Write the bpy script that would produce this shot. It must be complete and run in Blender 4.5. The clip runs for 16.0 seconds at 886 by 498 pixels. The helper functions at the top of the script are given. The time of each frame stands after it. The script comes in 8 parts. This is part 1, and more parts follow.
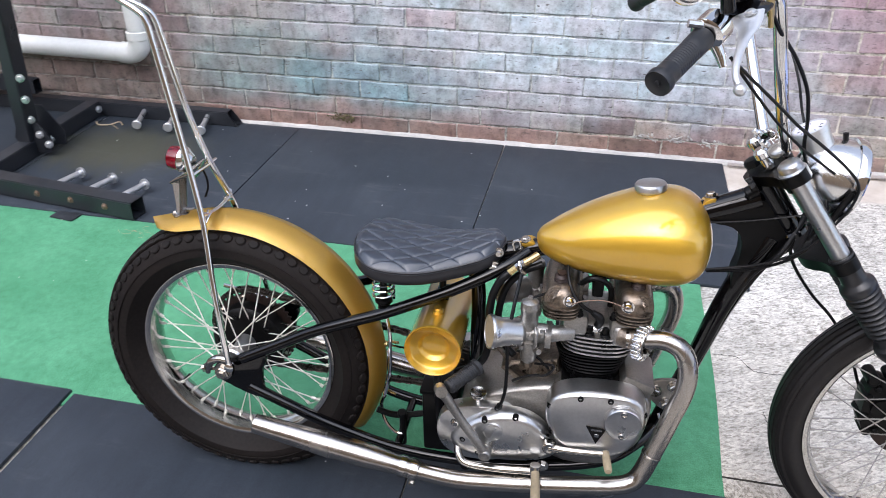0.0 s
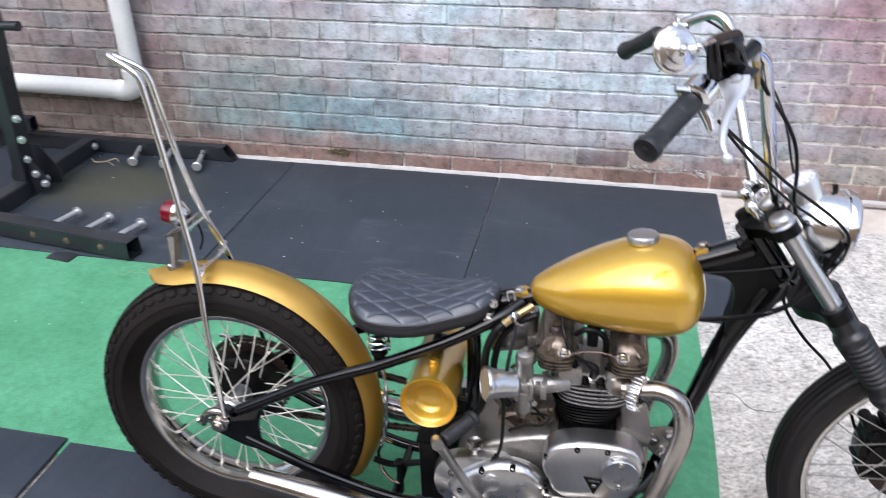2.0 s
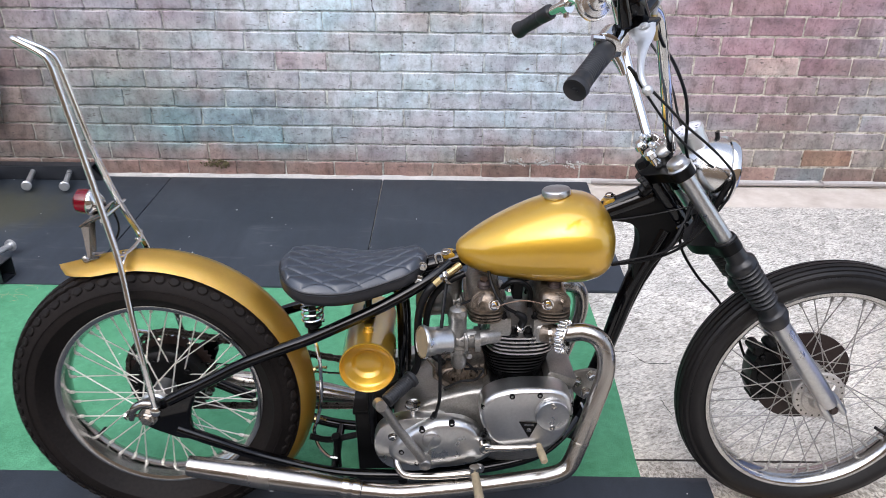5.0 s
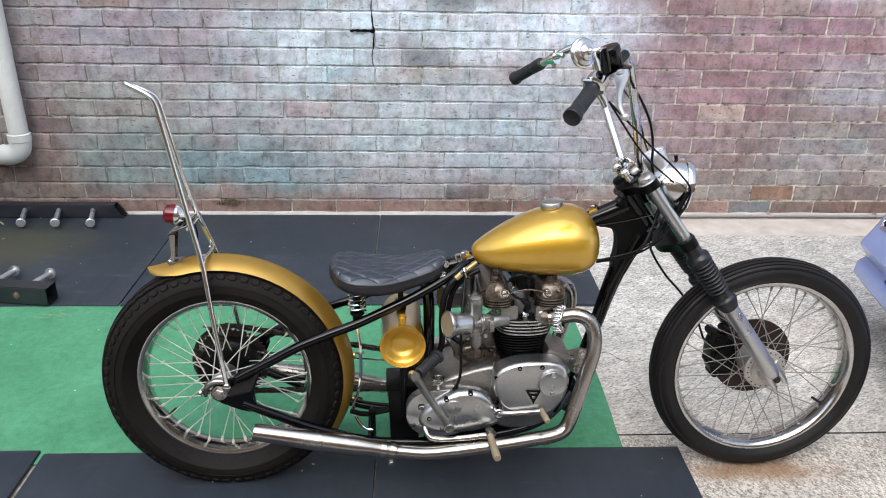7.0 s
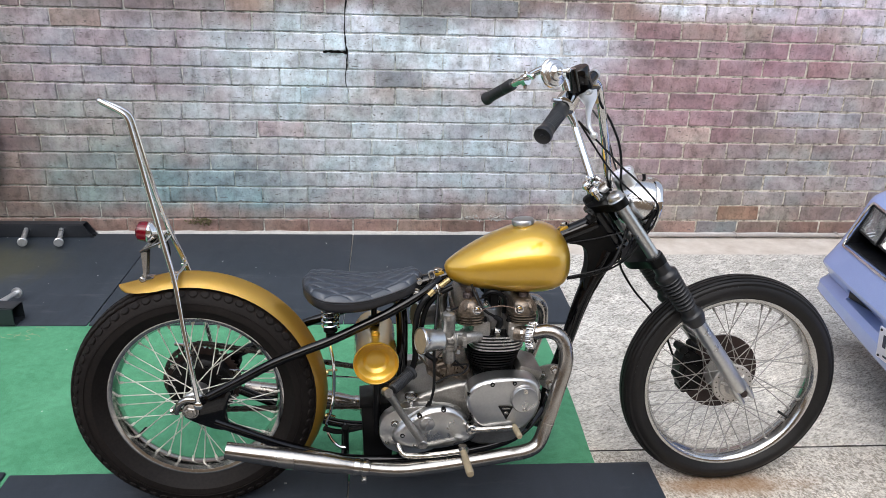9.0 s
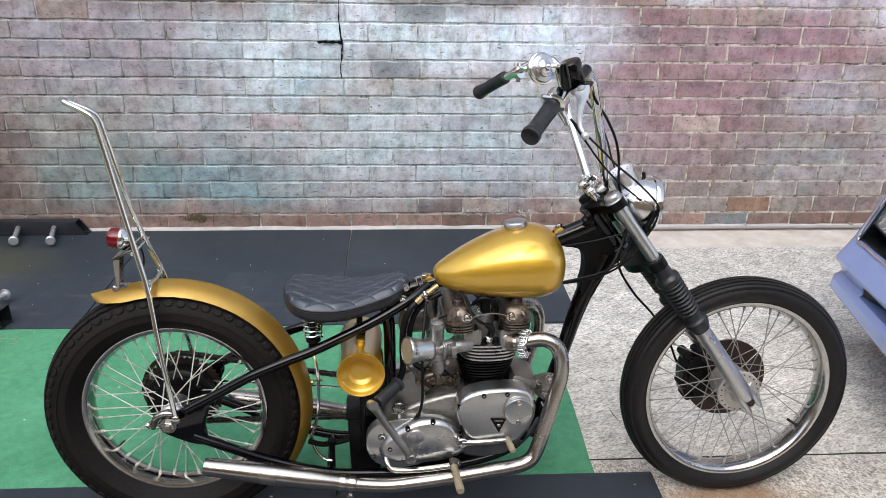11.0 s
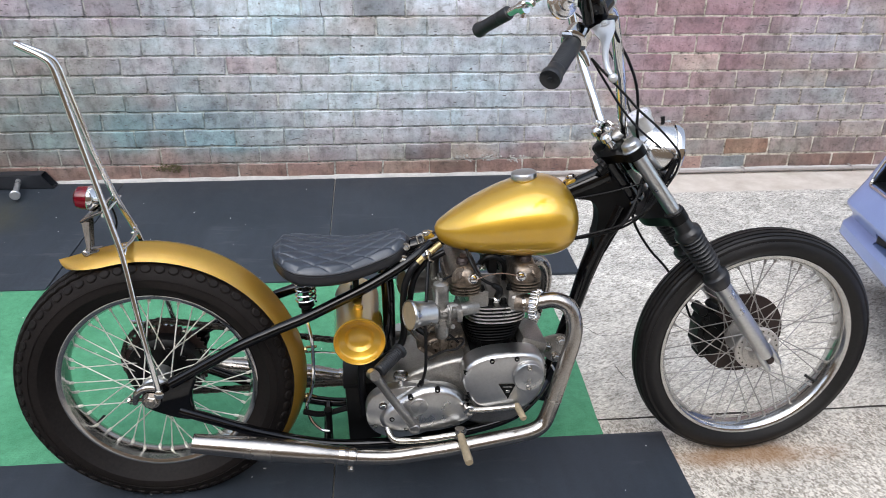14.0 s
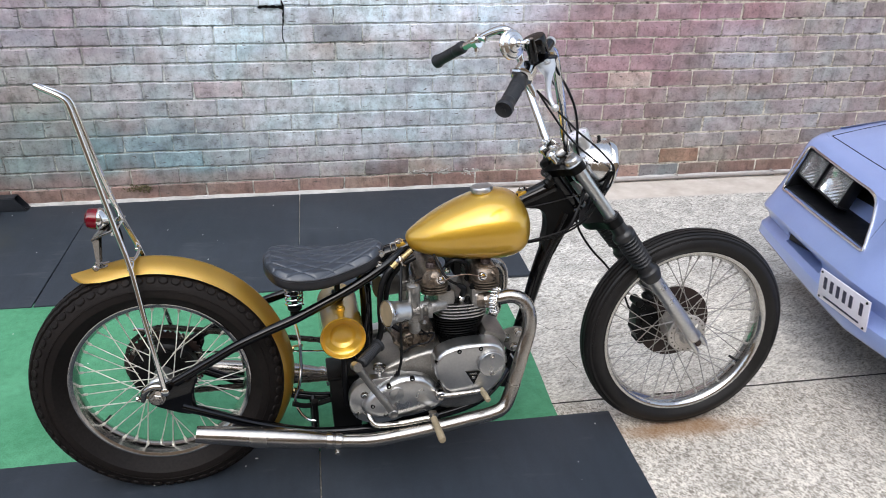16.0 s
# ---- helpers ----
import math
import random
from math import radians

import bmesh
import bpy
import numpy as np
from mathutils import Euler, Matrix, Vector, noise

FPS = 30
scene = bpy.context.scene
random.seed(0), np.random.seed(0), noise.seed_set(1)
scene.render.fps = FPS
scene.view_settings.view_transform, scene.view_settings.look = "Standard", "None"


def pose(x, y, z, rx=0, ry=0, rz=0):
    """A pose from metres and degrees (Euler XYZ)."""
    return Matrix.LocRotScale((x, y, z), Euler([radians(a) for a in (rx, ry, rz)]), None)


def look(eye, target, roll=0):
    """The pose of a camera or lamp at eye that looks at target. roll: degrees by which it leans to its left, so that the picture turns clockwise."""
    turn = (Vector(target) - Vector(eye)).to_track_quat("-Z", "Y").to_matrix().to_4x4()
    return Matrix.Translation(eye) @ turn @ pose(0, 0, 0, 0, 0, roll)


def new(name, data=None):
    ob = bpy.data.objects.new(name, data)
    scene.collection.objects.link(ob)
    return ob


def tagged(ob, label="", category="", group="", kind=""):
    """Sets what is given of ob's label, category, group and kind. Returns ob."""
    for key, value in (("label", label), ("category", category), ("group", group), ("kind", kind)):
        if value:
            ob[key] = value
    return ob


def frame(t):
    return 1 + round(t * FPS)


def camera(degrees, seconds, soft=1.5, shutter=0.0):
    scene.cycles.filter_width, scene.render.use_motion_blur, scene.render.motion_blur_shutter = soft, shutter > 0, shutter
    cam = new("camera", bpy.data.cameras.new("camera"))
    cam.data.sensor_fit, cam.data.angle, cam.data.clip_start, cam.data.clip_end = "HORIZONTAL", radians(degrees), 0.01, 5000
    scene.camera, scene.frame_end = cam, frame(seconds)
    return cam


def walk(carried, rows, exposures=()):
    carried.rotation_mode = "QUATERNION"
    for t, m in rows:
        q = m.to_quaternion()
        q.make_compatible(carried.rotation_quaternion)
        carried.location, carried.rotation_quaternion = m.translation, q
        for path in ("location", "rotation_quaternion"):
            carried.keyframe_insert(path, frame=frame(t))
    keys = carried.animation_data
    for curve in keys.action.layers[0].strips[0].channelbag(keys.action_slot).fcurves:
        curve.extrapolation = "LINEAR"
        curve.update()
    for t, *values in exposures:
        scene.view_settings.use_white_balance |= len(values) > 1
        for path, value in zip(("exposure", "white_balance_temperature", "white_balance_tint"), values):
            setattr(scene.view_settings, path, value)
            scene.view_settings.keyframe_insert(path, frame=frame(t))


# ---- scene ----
cam = camera(60.0, 16.0, soft=0.75, shutter=0.5)
PATH = [
    (0, (0.446, -3.416, 1.479), (0.076, -1.742, 0.45), -0.1),
    (0.5, (0.495, -3.401, 1.52), (0.015, -1.761, 0.481), 0.1),
    (1, (0.486, -3.375, 1.61), (-0.05, -1.738, 0.593), -0.3),
    (1.5, (0.463, -3.377, 1.623), (-0.041, -1.721, 0.622), -0.8),
    (2, (0.448, -3.384, 1.541), (0.078, -1.685, 0.553), -0.8),
    (2.5, (0.442, -3.38, 1.438), (0.216, -1.652, 0.457), -0.7),
    (3, (0.419, -3.378, 1.375), (0.317, -1.639, 0.393), -0.2),
    (3.5, (0.394, -3.377, 1.351), (0.381, -1.638, 0.363), 0.5),
    (4, (0.365, -3.375, 1.378), (0.372, -1.633, 0.395), 0.6),
    (4.5, (0.348, -3.418, 1.424), (0.335, -1.663, 0.466), 0.6),
    (7, (0.182, -3.938, 1.52), (0.258, -2.106, 0.72), 1.0),
    (7.5, (0.178, -3.934, 1.522), (0.301, -2.094, 0.748), 1.6),
    (8, (0.178, -3.939, 1.523), (0.321, -2.094, 0.764), 2.0),
    (8.5, (0.174, -3.95, 1.52), (0.321, -2.102, 0.771), 2.0),
    (9, (0.179, -3.961, 1.516), (0.327, -2.111, 0.77), 1.8),
    (11.5, (0.293, -3.791, 1.522), (0.391, -1.962, 0.719), 0.6),
    (12, (0.33, -3.739, 1.504), (0.388, -1.921, 0.674), 0.7),
    (12.5, (0.32, -3.721, 1.492), (0.356, -1.916, 0.632), 0.7),
    (13, (0.267, -3.693, 1.482), (0.319, -1.904, 0.59), 0.7),
    (13.5, (0.219, -3.683, 1.483), (0.325, -1.903, 0.577), 0.7),
    (14, (0.199, -3.685, 1.485), (0.371, -1.915, 0.57), 0.9),
    (14.5, (0.177, -3.707, 1.507), (0.392, -1.943, 0.589), 1.0),
    (15, (0.127, -3.742, 1.536), (0.375, -1.977, 0.628), 1.1),
    (15.5, (0.124, -3.834, 1.575), (0.396, -2.065, 0.682), 1.1),
    (16, (0.122, -3.919, 1.591), (0.423, -2.152, 0.704), 1.0),
]
walk(cam, [(t, look(eye, target, roll)) for t, eye, target, roll in PATH], [(0.0, 0.47, 6230, 14), (1.0, 0.61, 6230, 14), (2.5, 0.40, 6230, 14), (4.5, 0.33, 6280, 14), (7.0, 0.20, 6450, 10), (9.0, 0.16, 6500, 10), (12.0, 0.16, 6500, 10), (14.0, 0.21, 6350, 10), (16.0, 0.17, 6400, 10)])

# ---- daylight: soft open shade with a veiled sun ----
world = bpy.data.worlds.new("sky")
scene.world = world
world.use_nodes = True
wn = world.node_tree.nodes
wl = world.node_tree.links
sky = wn.new("ShaderNodeTexSky")
sky.sky_type = "NISHITA"
sky.sun_disc = False
sky.sun_elevation = radians(50)
sky.sun_rotation = radians(197)
sky.air_density = 1.0
sky.dust_density = 2.0
pale = wn.new("ShaderNodeHueSaturation")
pale.inputs["Saturation"].default_value = 0.58
pale.inputs["Value"].default_value = 1.9
wl.new(sky.outputs[0], pale.inputs["Color"])
wl.new(pale.outputs[0], wn["Background"].inputs[0])
wn["Background"].inputs[1].default_value = 0.15
sun_data = bpy.data.lights.new("sun", "SUN")
sun_data.energy = 1.5
sun_data.angle = radians(68)
sun_data.color = (0.965, 0.985, 1.0)
sun = new("sun", sun_data)
sun.matrix_world = look((-0.8, -4.2, 8.0), (0.3, -0.6, 0.0))

# ---- materials ----


def nodes_of(name):
    m = bpy.data.materials.new(name)
    m.use_nodes = True
    return m, m.node_tree.nodes, m.node_tree.links, m.node_tree.nodes["Principled BSDF"]


def noise_node(n, l, scale, detail=4.0, rough=0.6, coord="Object", stretch=None):
    c = n.new("ShaderNodeTexCoord")
    t = n.new("ShaderNodeTexNoise")
    t.inputs["Scale"].default_value = scale
    t.inputs["Detail"].default_value = detail
    t.inputs["Roughness"].default_value = rough
    if stretch:
        mp = n.new("ShaderNodeMapping")
        mp.inputs["Scale"].default_value = stretch
        l.new(c.outputs[coord], mp.inputs["Vector"])
        l.new(mp.outputs[0], t.inputs["Vector"])
    else:
        l.new(c.outputs[coord], t.inputs["Vector"])
    return t


def ramp_node(n, l, src, stops):
    r = n.new("ShaderNodeValToRGB")
    while len(r.color_ramp.elements) < len(stops):
        r.color_ramp.elements.new(0.5)
    for e, (p, c) in zip(r.color_ramp.elements, stops):
        e.position = p
        e.color = (*c, 1.0) if len(c) == 3 else (c[0], c[0], c[0], 1.0)
    l.new(src, r.inputs[0])
    return r


def mix_node(n, l, fac, a, b, mode="MIX"):
    x = n.new("ShaderNodeMix")
    x.data_type = "RGBA"
    x.blend_type = mode
    for sock, v in ((x.inputs[0], fac), (x.inputs[6], a), (x.inputs[7], b)):
        if isinstance(v, (int, float)):
            sock.default_value = v
        elif isinstance(v, tuple):
            sock.default_value = (*v, 1.0)
        else:
            l.new(v, sock)
    return x.outputs[2]


def bump_node(n, l, bsdf, height, strength, dist=0.002):
    b = n.new("ShaderNodeBump")
    b.inputs["Strength"].default_value = strength
    b.inputs["Distance"].default_value = dist
    l.new(height, b.inputs["Height"])
    l.new(b.outputs[0], bsdf.inputs["Normal"])
    return b


def surface(name, color, rough=0.5, metal=0.0, dark=0.75, light=1.15, big=6.0, fine=90.0, bump=0.1, bdist=0.001,
            rvar=0.12, coat=0.0, coat_rough=0.05, spec=0.5):
    """A plain material with variation at two scales in colour, gloss and relief."""
    m, n, l, b = nodes_of(name)
    t1, t2 = noise_node(n, l, big), noise_node(n, l, fine, 5.0)
    lo, hi = tuple(c * dark for c in color), tuple(min(1.0, c * light) for c in color)
    r1 = ramp_node(n, l, t1.outputs[0], [(0.3, lo), (0.7, hi)])
    r2 = ramp_node(n, l, t2.outputs[0], [(0.3, lo), (0.7, hi)])
    l.new(mix_node(n, l, 0.45, r1.outputs[0], r2.outputs[0]), b.inputs["Base Color"])
    rr = ramp_node(n, l, t1.outputs[0], [(0.3, (max(0.02, rough - rvar),)), (0.75, (min(1.0, rough + rvar),))])
    l.new(rr.outputs[0], b.inputs["Roughness"])
    b.inputs["Metallic"].default_value = metal
    b.inputs["Specular IOR Level"].default_value = spec
    b.inputs["Coat Weight"].default_value = coat
    b.inputs["Coat Roughness"].default_value = coat_rough
    if bump:
        bump_node(n, l, b, t2.outputs[0], bump, bdist)
    return m


CHROME = surface("chrome", (0.72, 0.71, 0.69), 0.07, 1.0, 0.92, 1.06, 9, 60, 0.02, 0.0005, 0.03)
PIPE = surface("heat_tinted_chrome", (0.40, 0.375, 0.345), 0.25, 1.0, 0.82, 1.1, 7, 60, 0.02, 0.0004, 0.06)
OLD_CHROME = surface("worn_chrome", (0.54, 0.515, 0.475), 0.2, 1.0, 0.75, 1.1, 14, 120, 0.05, 0.0005, 0.1)
RIM = surface("rim_chrome", (0.56, 0.55, 0.53), 0.18, 1.0, 0.7, 1.12, 9, 120, 0.04, 0.0005, 0.07)
ALU = surface("polished_aluminium", (0.57, 0.57, 0.565), 0.33, 1.0, 0.82, 1.08, 11, 160, 0.04, 0.0005, 0.08)
BARE_ALLOY = surface("satin_bare_alloy", (0.72, 0.72, 0.71), 0.38, 0.9, 0.9, 1.05, 14, 160, 0.05, 0.0005, 0.06)
SATIN_CHROME = surface("satin_chrome", (0.74, 0.73, 0.71), 0.22, 1.0, 0.88, 1.06, 12, 90, 0.03, 0.0004, 0.05)
CAST = surface("cast_aluminium", (0.37, 0.355, 0.33), 0.42, 0.9, 0.5, 1.15, 16, 260, 0.35, 0.0008, 0.12)
HUB = surface("pale_cast_alloy", (0.50, 0.47, 0.43), 0.5, 0.6, 0.6, 1.15, 16, 260, 0.3, 0.0008, 0.12)
OILY = surface("oil_stained_aluminium", (0.215, 0.175, 0.138), 0.38, 0.85, 0.14, 1.6, 30, 130, 0.7, 0.0016, 0.14)
BLACK_GLOSS = surface("black_gloss_paint", (0.0014, 0.0014, 0.0018), 0.08, 0.0, 0.7, 1.3, 9, 90, 0.02, 0.0004, 0.03, spec=0.4)
BLACK_IRON = surface("black_painted_iron", (0.0022, 0.0022, 0.0023), 0.40, 0.0, 0.6, 1.6, 20, 200, 0.2, 0.0008, spec=0.18)
RUBBER = surface("tyre_rubber", (0.0068, 0.0054, 0.0048), 0.66, 0.0, 0.45, 2.6, 5, 140, 0.15, 0.0008, 0.1, spec=0.16)
HOSE = surface("black_hose_rubber", (0.003, 0.003, 0.0035), 0.40, 0.0, 0.8, 1.3, 12, 120, 0.06, 0.0005, spec=0.25)
GRIP = surface("grip_rubber", (0.012, 0.0125, 0.014), 0.46, 0.0, 0.8, 1.4, 20, 150, 0.1, 0.0006)
BRASS = surface("brass", (0.56, 0.42, 0.2), 0.3, 1.0, 0.7, 1.1, 20, 120, 0.05, 0.0005)
TAN = surface("worn_tan_rubber", (0.30, 0.24, 0.15), 0.6, 0.0, 0.6, 1.2, 25, 160, 0.2, 0.0008)
GAUZE = surface("tan_gauze", (0.27, 0.21, 0.125), 0.7, 0.0, 0.7, 1.2, 60, 900, 0.6, 0.001)
RUST_BOLT = surface("rusty_bolt", (0.22, 0.15, 0.11), 0.5, 0.5, 0.6, 1.3, 30, 200, 0.3, 0.0006)
RUST = surface("brown_rusted_disc", (0.032, 0.020, 0.017), 0.5, 0.4, 0.6, 1.4, 12, 150, 0.15, 0.0006)
GAITER = surface("black_rubber_gaiter", (0.010, 0.010, 0.011), 0.42, 0.0, 0.8, 1.4, 16, 150, 0.1, 0.0006)
SPOKE = surface("bright_spoke_steel", (0.86, 0.83, 0.75), 0.40, 0.6, 0.8, 1.08, 15, 140, 0.05, 0.0004)
DULL_STEEL = surface("dull_spoke_steel", (0.42, 0.40, 0.375), 0.38, 0.85, 0.75, 1.1, 15, 140, 0.05, 0.0004)
FRONT_RUBBER = surface("ribbed_tyre_rubber", (0.0075, 0.0067, 0.0065), 0.5, 0.0, 0.6, 1.7, 7, 140, 0.12, 0.0006, 0.1, spec=0.28)
CHAIN = surface("oily_chain_steel", (0.055, 0.048, 0.040), 0.35, 0.8, 0.4, 1.8, 40, 200, 0.2, 0.0006)
ZINC = surface("zinc_plated_steel", (0.62, 0.63, 0.64), 0.36, 0.75, 0.75, 1.1, 15, 140, 0.08, 0.0005)
PVC = surface("white_painted_pipe", (0.74, 0.74, 0.71), 0.45, 0.0, 0.88, 1.06, 5, 60, 0.08, 0.001)
STEEL_BLACK = surface("black_powder_coat", (0.016, 0.018, 0.022), 0.42, 0.0, 0.6, 1.7, 6, 160, 0.2, 0.0008, 0.15)
VINYL = surface("black_vinyl", (0.010, 0.010, 0.012), 0.4, 0.0, 0.8, 1.4, 8, 300, 0.2, 0.0006)
CAR_TRIM = surface("black_plastic", (0.005, 0.0055, 0.007), 0.42, 0.0, 0.7, 1.3, 12, 200, 0.1, 0.0006, spec=0.3)
PLATE_WHITE = surface("white_number_plate", (0.72, 0.70, 0.78), 0.4, 0.0, 0.93, 1.03, 10, 80, 0.02, 0.0004)
PLATE_INK = surface("dark_plate_ink", (0.02, 0.02, 0.05), 0.5, 0.0, 0.9, 1.1, 10, 80, 0)
RED_PAINT = surface("red_badge", (0.4, 0.02, 0.03), 0.25, 0.0, 0.8, 1.1, 10, 80, 0)
CONDUIT = surface("grey_conduit", (0.30, 0.27, 0.25), 0.5, 0.0, 0.7, 1.2, 6, 90, 0.1, 0.001)
MOSS = surface("dry_moss", (0.10, 0.085, 0.04), 0.95, 0.0, 0.5, 1.5, 60, 400, 0.8, 0.004)
DIRT = surface("dark_joint_dirt", (0.035, 0.030, 0.024), 0.95, 0.0, 0.5, 1.8, 30, 200, 0.8, 0.004)
TWIG = surface("dry_twig", (0.42, 0.33, 0.21), 0.8, 0.0, 0.7, 1.2, 30, 200, 0.2, 0.001)
PATCH = surface("white_render_edge", (0.50, 0.485, 0.46), 0.85, 0.0, 0.6, 1.15, 9, 120, 0.5, 0.003)


def flake_paint(name, color, deep, rough=0.28):
    """Metallic paint under clear lacquer: a fine flake sparkle and a slow drift of tone."""
    m, n, l, b = nodes_of(name)
    t = noise_node(n, l, 5.0)
    v = n.new("ShaderNodeTexVoronoi")
    v.inputs["Scale"].default_value = 900
    c = n.new("ShaderNodeTexCoord")
    l.new(c.outputs["Object"], v.inputs["Vector"])
    r = ramp_node(n, l, t.outputs[0], [(0.3, deep), (0.7, color)])
    s = ramp_node(n, l, v.outputs["Color"], [(0.0, (0.93,)), (1.0, (1.06,))])
    l.new(mix_node(n, l, 1.0, r.outputs[0], s.outputs[0], "MULTIPLY"), b.inputs["Base Color"])
    b.inputs["Metallic"].default_value = 0.80
    b.inputs["Roughness"].default_value = rough
    b.inputs["Coat Weight"].default_value = 1.0
    b.inputs["Coat IOR"].default_value = 1.5
    b.inputs["Coat Roughness"].default_value = 0.05
    bump_node(n, l, b, v.outputs["Distance"], 0.02, 0.0002)
    return m


GOLD = flake_paint("gold_metallic_paint", (0.67, 0.405, 0.040), (0.60, 0.352, 0.030), 0.42)
# the tank's gold, lightened to put sky light into the mudguard's colour
GOLD_LIT = flake_paint("lit_gold_metallic_paint", (0.78, 0.51, 0.105), (0.71, 0.455, 0.085), 0.50)
CAR_PAINT = flake_paint("lavender_blue_paint", (0.30, 0.39, 0.70), (0.27, 0.355, 0.65), 0.45)
CAR_PAINT.node_tree.nodes["Principled BSDF"].inputs["Metallic"].default_value = 0.25
GOLD.node_tree.nodes["Principled BSDF"].inputs["Coat IOR"].default_value = 1.62


def leather():
    m, n, l, b = nodes_of("black_leather")
    t1, t2 = noise_node(n, l, 14), noise_node(n, l, 420, 3)
    r = ramp_node(n, l, t1.outputs[0], [(0.3, (0.014, 0.020, 0.030)), (0.75, (0.025, 0.034, 0.050))])
    l.new(r.outputs[0], b.inputs["Base Color"])
    b.inputs["Roughness"].default_value = 0.40
    b.inputs["Specular IOR Level"].default_value = 0.85
    bump_node(n, l, b, t2.outputs[0], 0.18, 0.0005)
    return m


LEATHER = leather()


def lens_red():
    m, n, l, b = nodes_of("red_lens")
    t = noise_node(n, l, 40)
    l.new(ramp_node(n, l, t.outputs[0], [(0.3, (0.17, 0.002, 0.010)), (0.7, (0.25, 0.005, 0.016))]).outputs[0], b.inputs["Base Color"])
    b.inputs["Roughness"].default_value = 0.12
    b.inputs["Transmission Weight"].default_value = 0.35
    return m


RED_LENS = lens_red()


def clear_glass():
    m, n, l, b = nodes_of("lamp_glass")
    b.inputs["Base Color"].default_value = (0.95, 0.96, 0.96, 1)
    b.inputs["Roughness"].default_value = 0.02
    b.inputs["Transmission Weight"].default_value = 0.95
    b.inputs["IOR"].default_value = 1.45
    w = n.new("ShaderNodeTexWave")
    w.inputs["Scale"].default_value = 60
    c = n.new("ShaderNodeTexCoord")
    l.new(c.outputs["Object"], w.inputs["Vector"])
    bump_node(n, l, b, w.outputs[0], 0.3, 0.001)
    return m


LAMP_GLASS = clear_glass()
REFLECTOR = surface("silvered_lamp_reflector", (0.88, 0.88, 0.86), 0.14, 1.0, 0.8, 1.05, 30, 90, 0.25, 0.002, 0.05)


def axis_node(n, l):
    g = n.new("ShaderNodeNewGeometry")
    s = n.new("ShaderNodeSeparateXYZ")
    l.new(g.outputs["Position"], s.inputs[0])
    return g, s


def blob_mask(n, l, pos, centre, size, soft, wobble):
    """A soft-edged sprayed patch on the wall: 1 inside, 0 outside, with a ragged border."""
    sub = n.new("ShaderNodeVectorMath")
    sub.operation = "SUBTRACT"
    l.new(pos, sub.inputs[0])
    sub.inputs[1].default_value = centre
    mul = n.new("ShaderNodeVectorMath")
    mul.operation = "MULTIPLY"
    l.new(sub.outputs[0], mul.inputs[0])
    mul.inputs[1].default_value = (1 / size[0], 0.0, 1 / size[1])
    ln = n.new("ShaderNodeVectorMath")
    ln.operation = "LENGTH"
    l.new(mul.outputs[0], ln.inputs[0])
    add = n.new("ShaderNodeMath")
    l.new(ln.outputs["Value"], add.inputs[0])
    l.new(wobble, add.inputs[1])
    mr = n.new("ShaderNodeMapRange")
    mr.interpolation_type = "SMOOTHSTEP"
    mr.inputs["From Min"].default_value = 1.5 + soft
    mr.inputs["From Max"].default_value = 1.5 - soft
    l.new(add.outputs[0], mr.inputs["Value"])
    return mr.outputs[0]


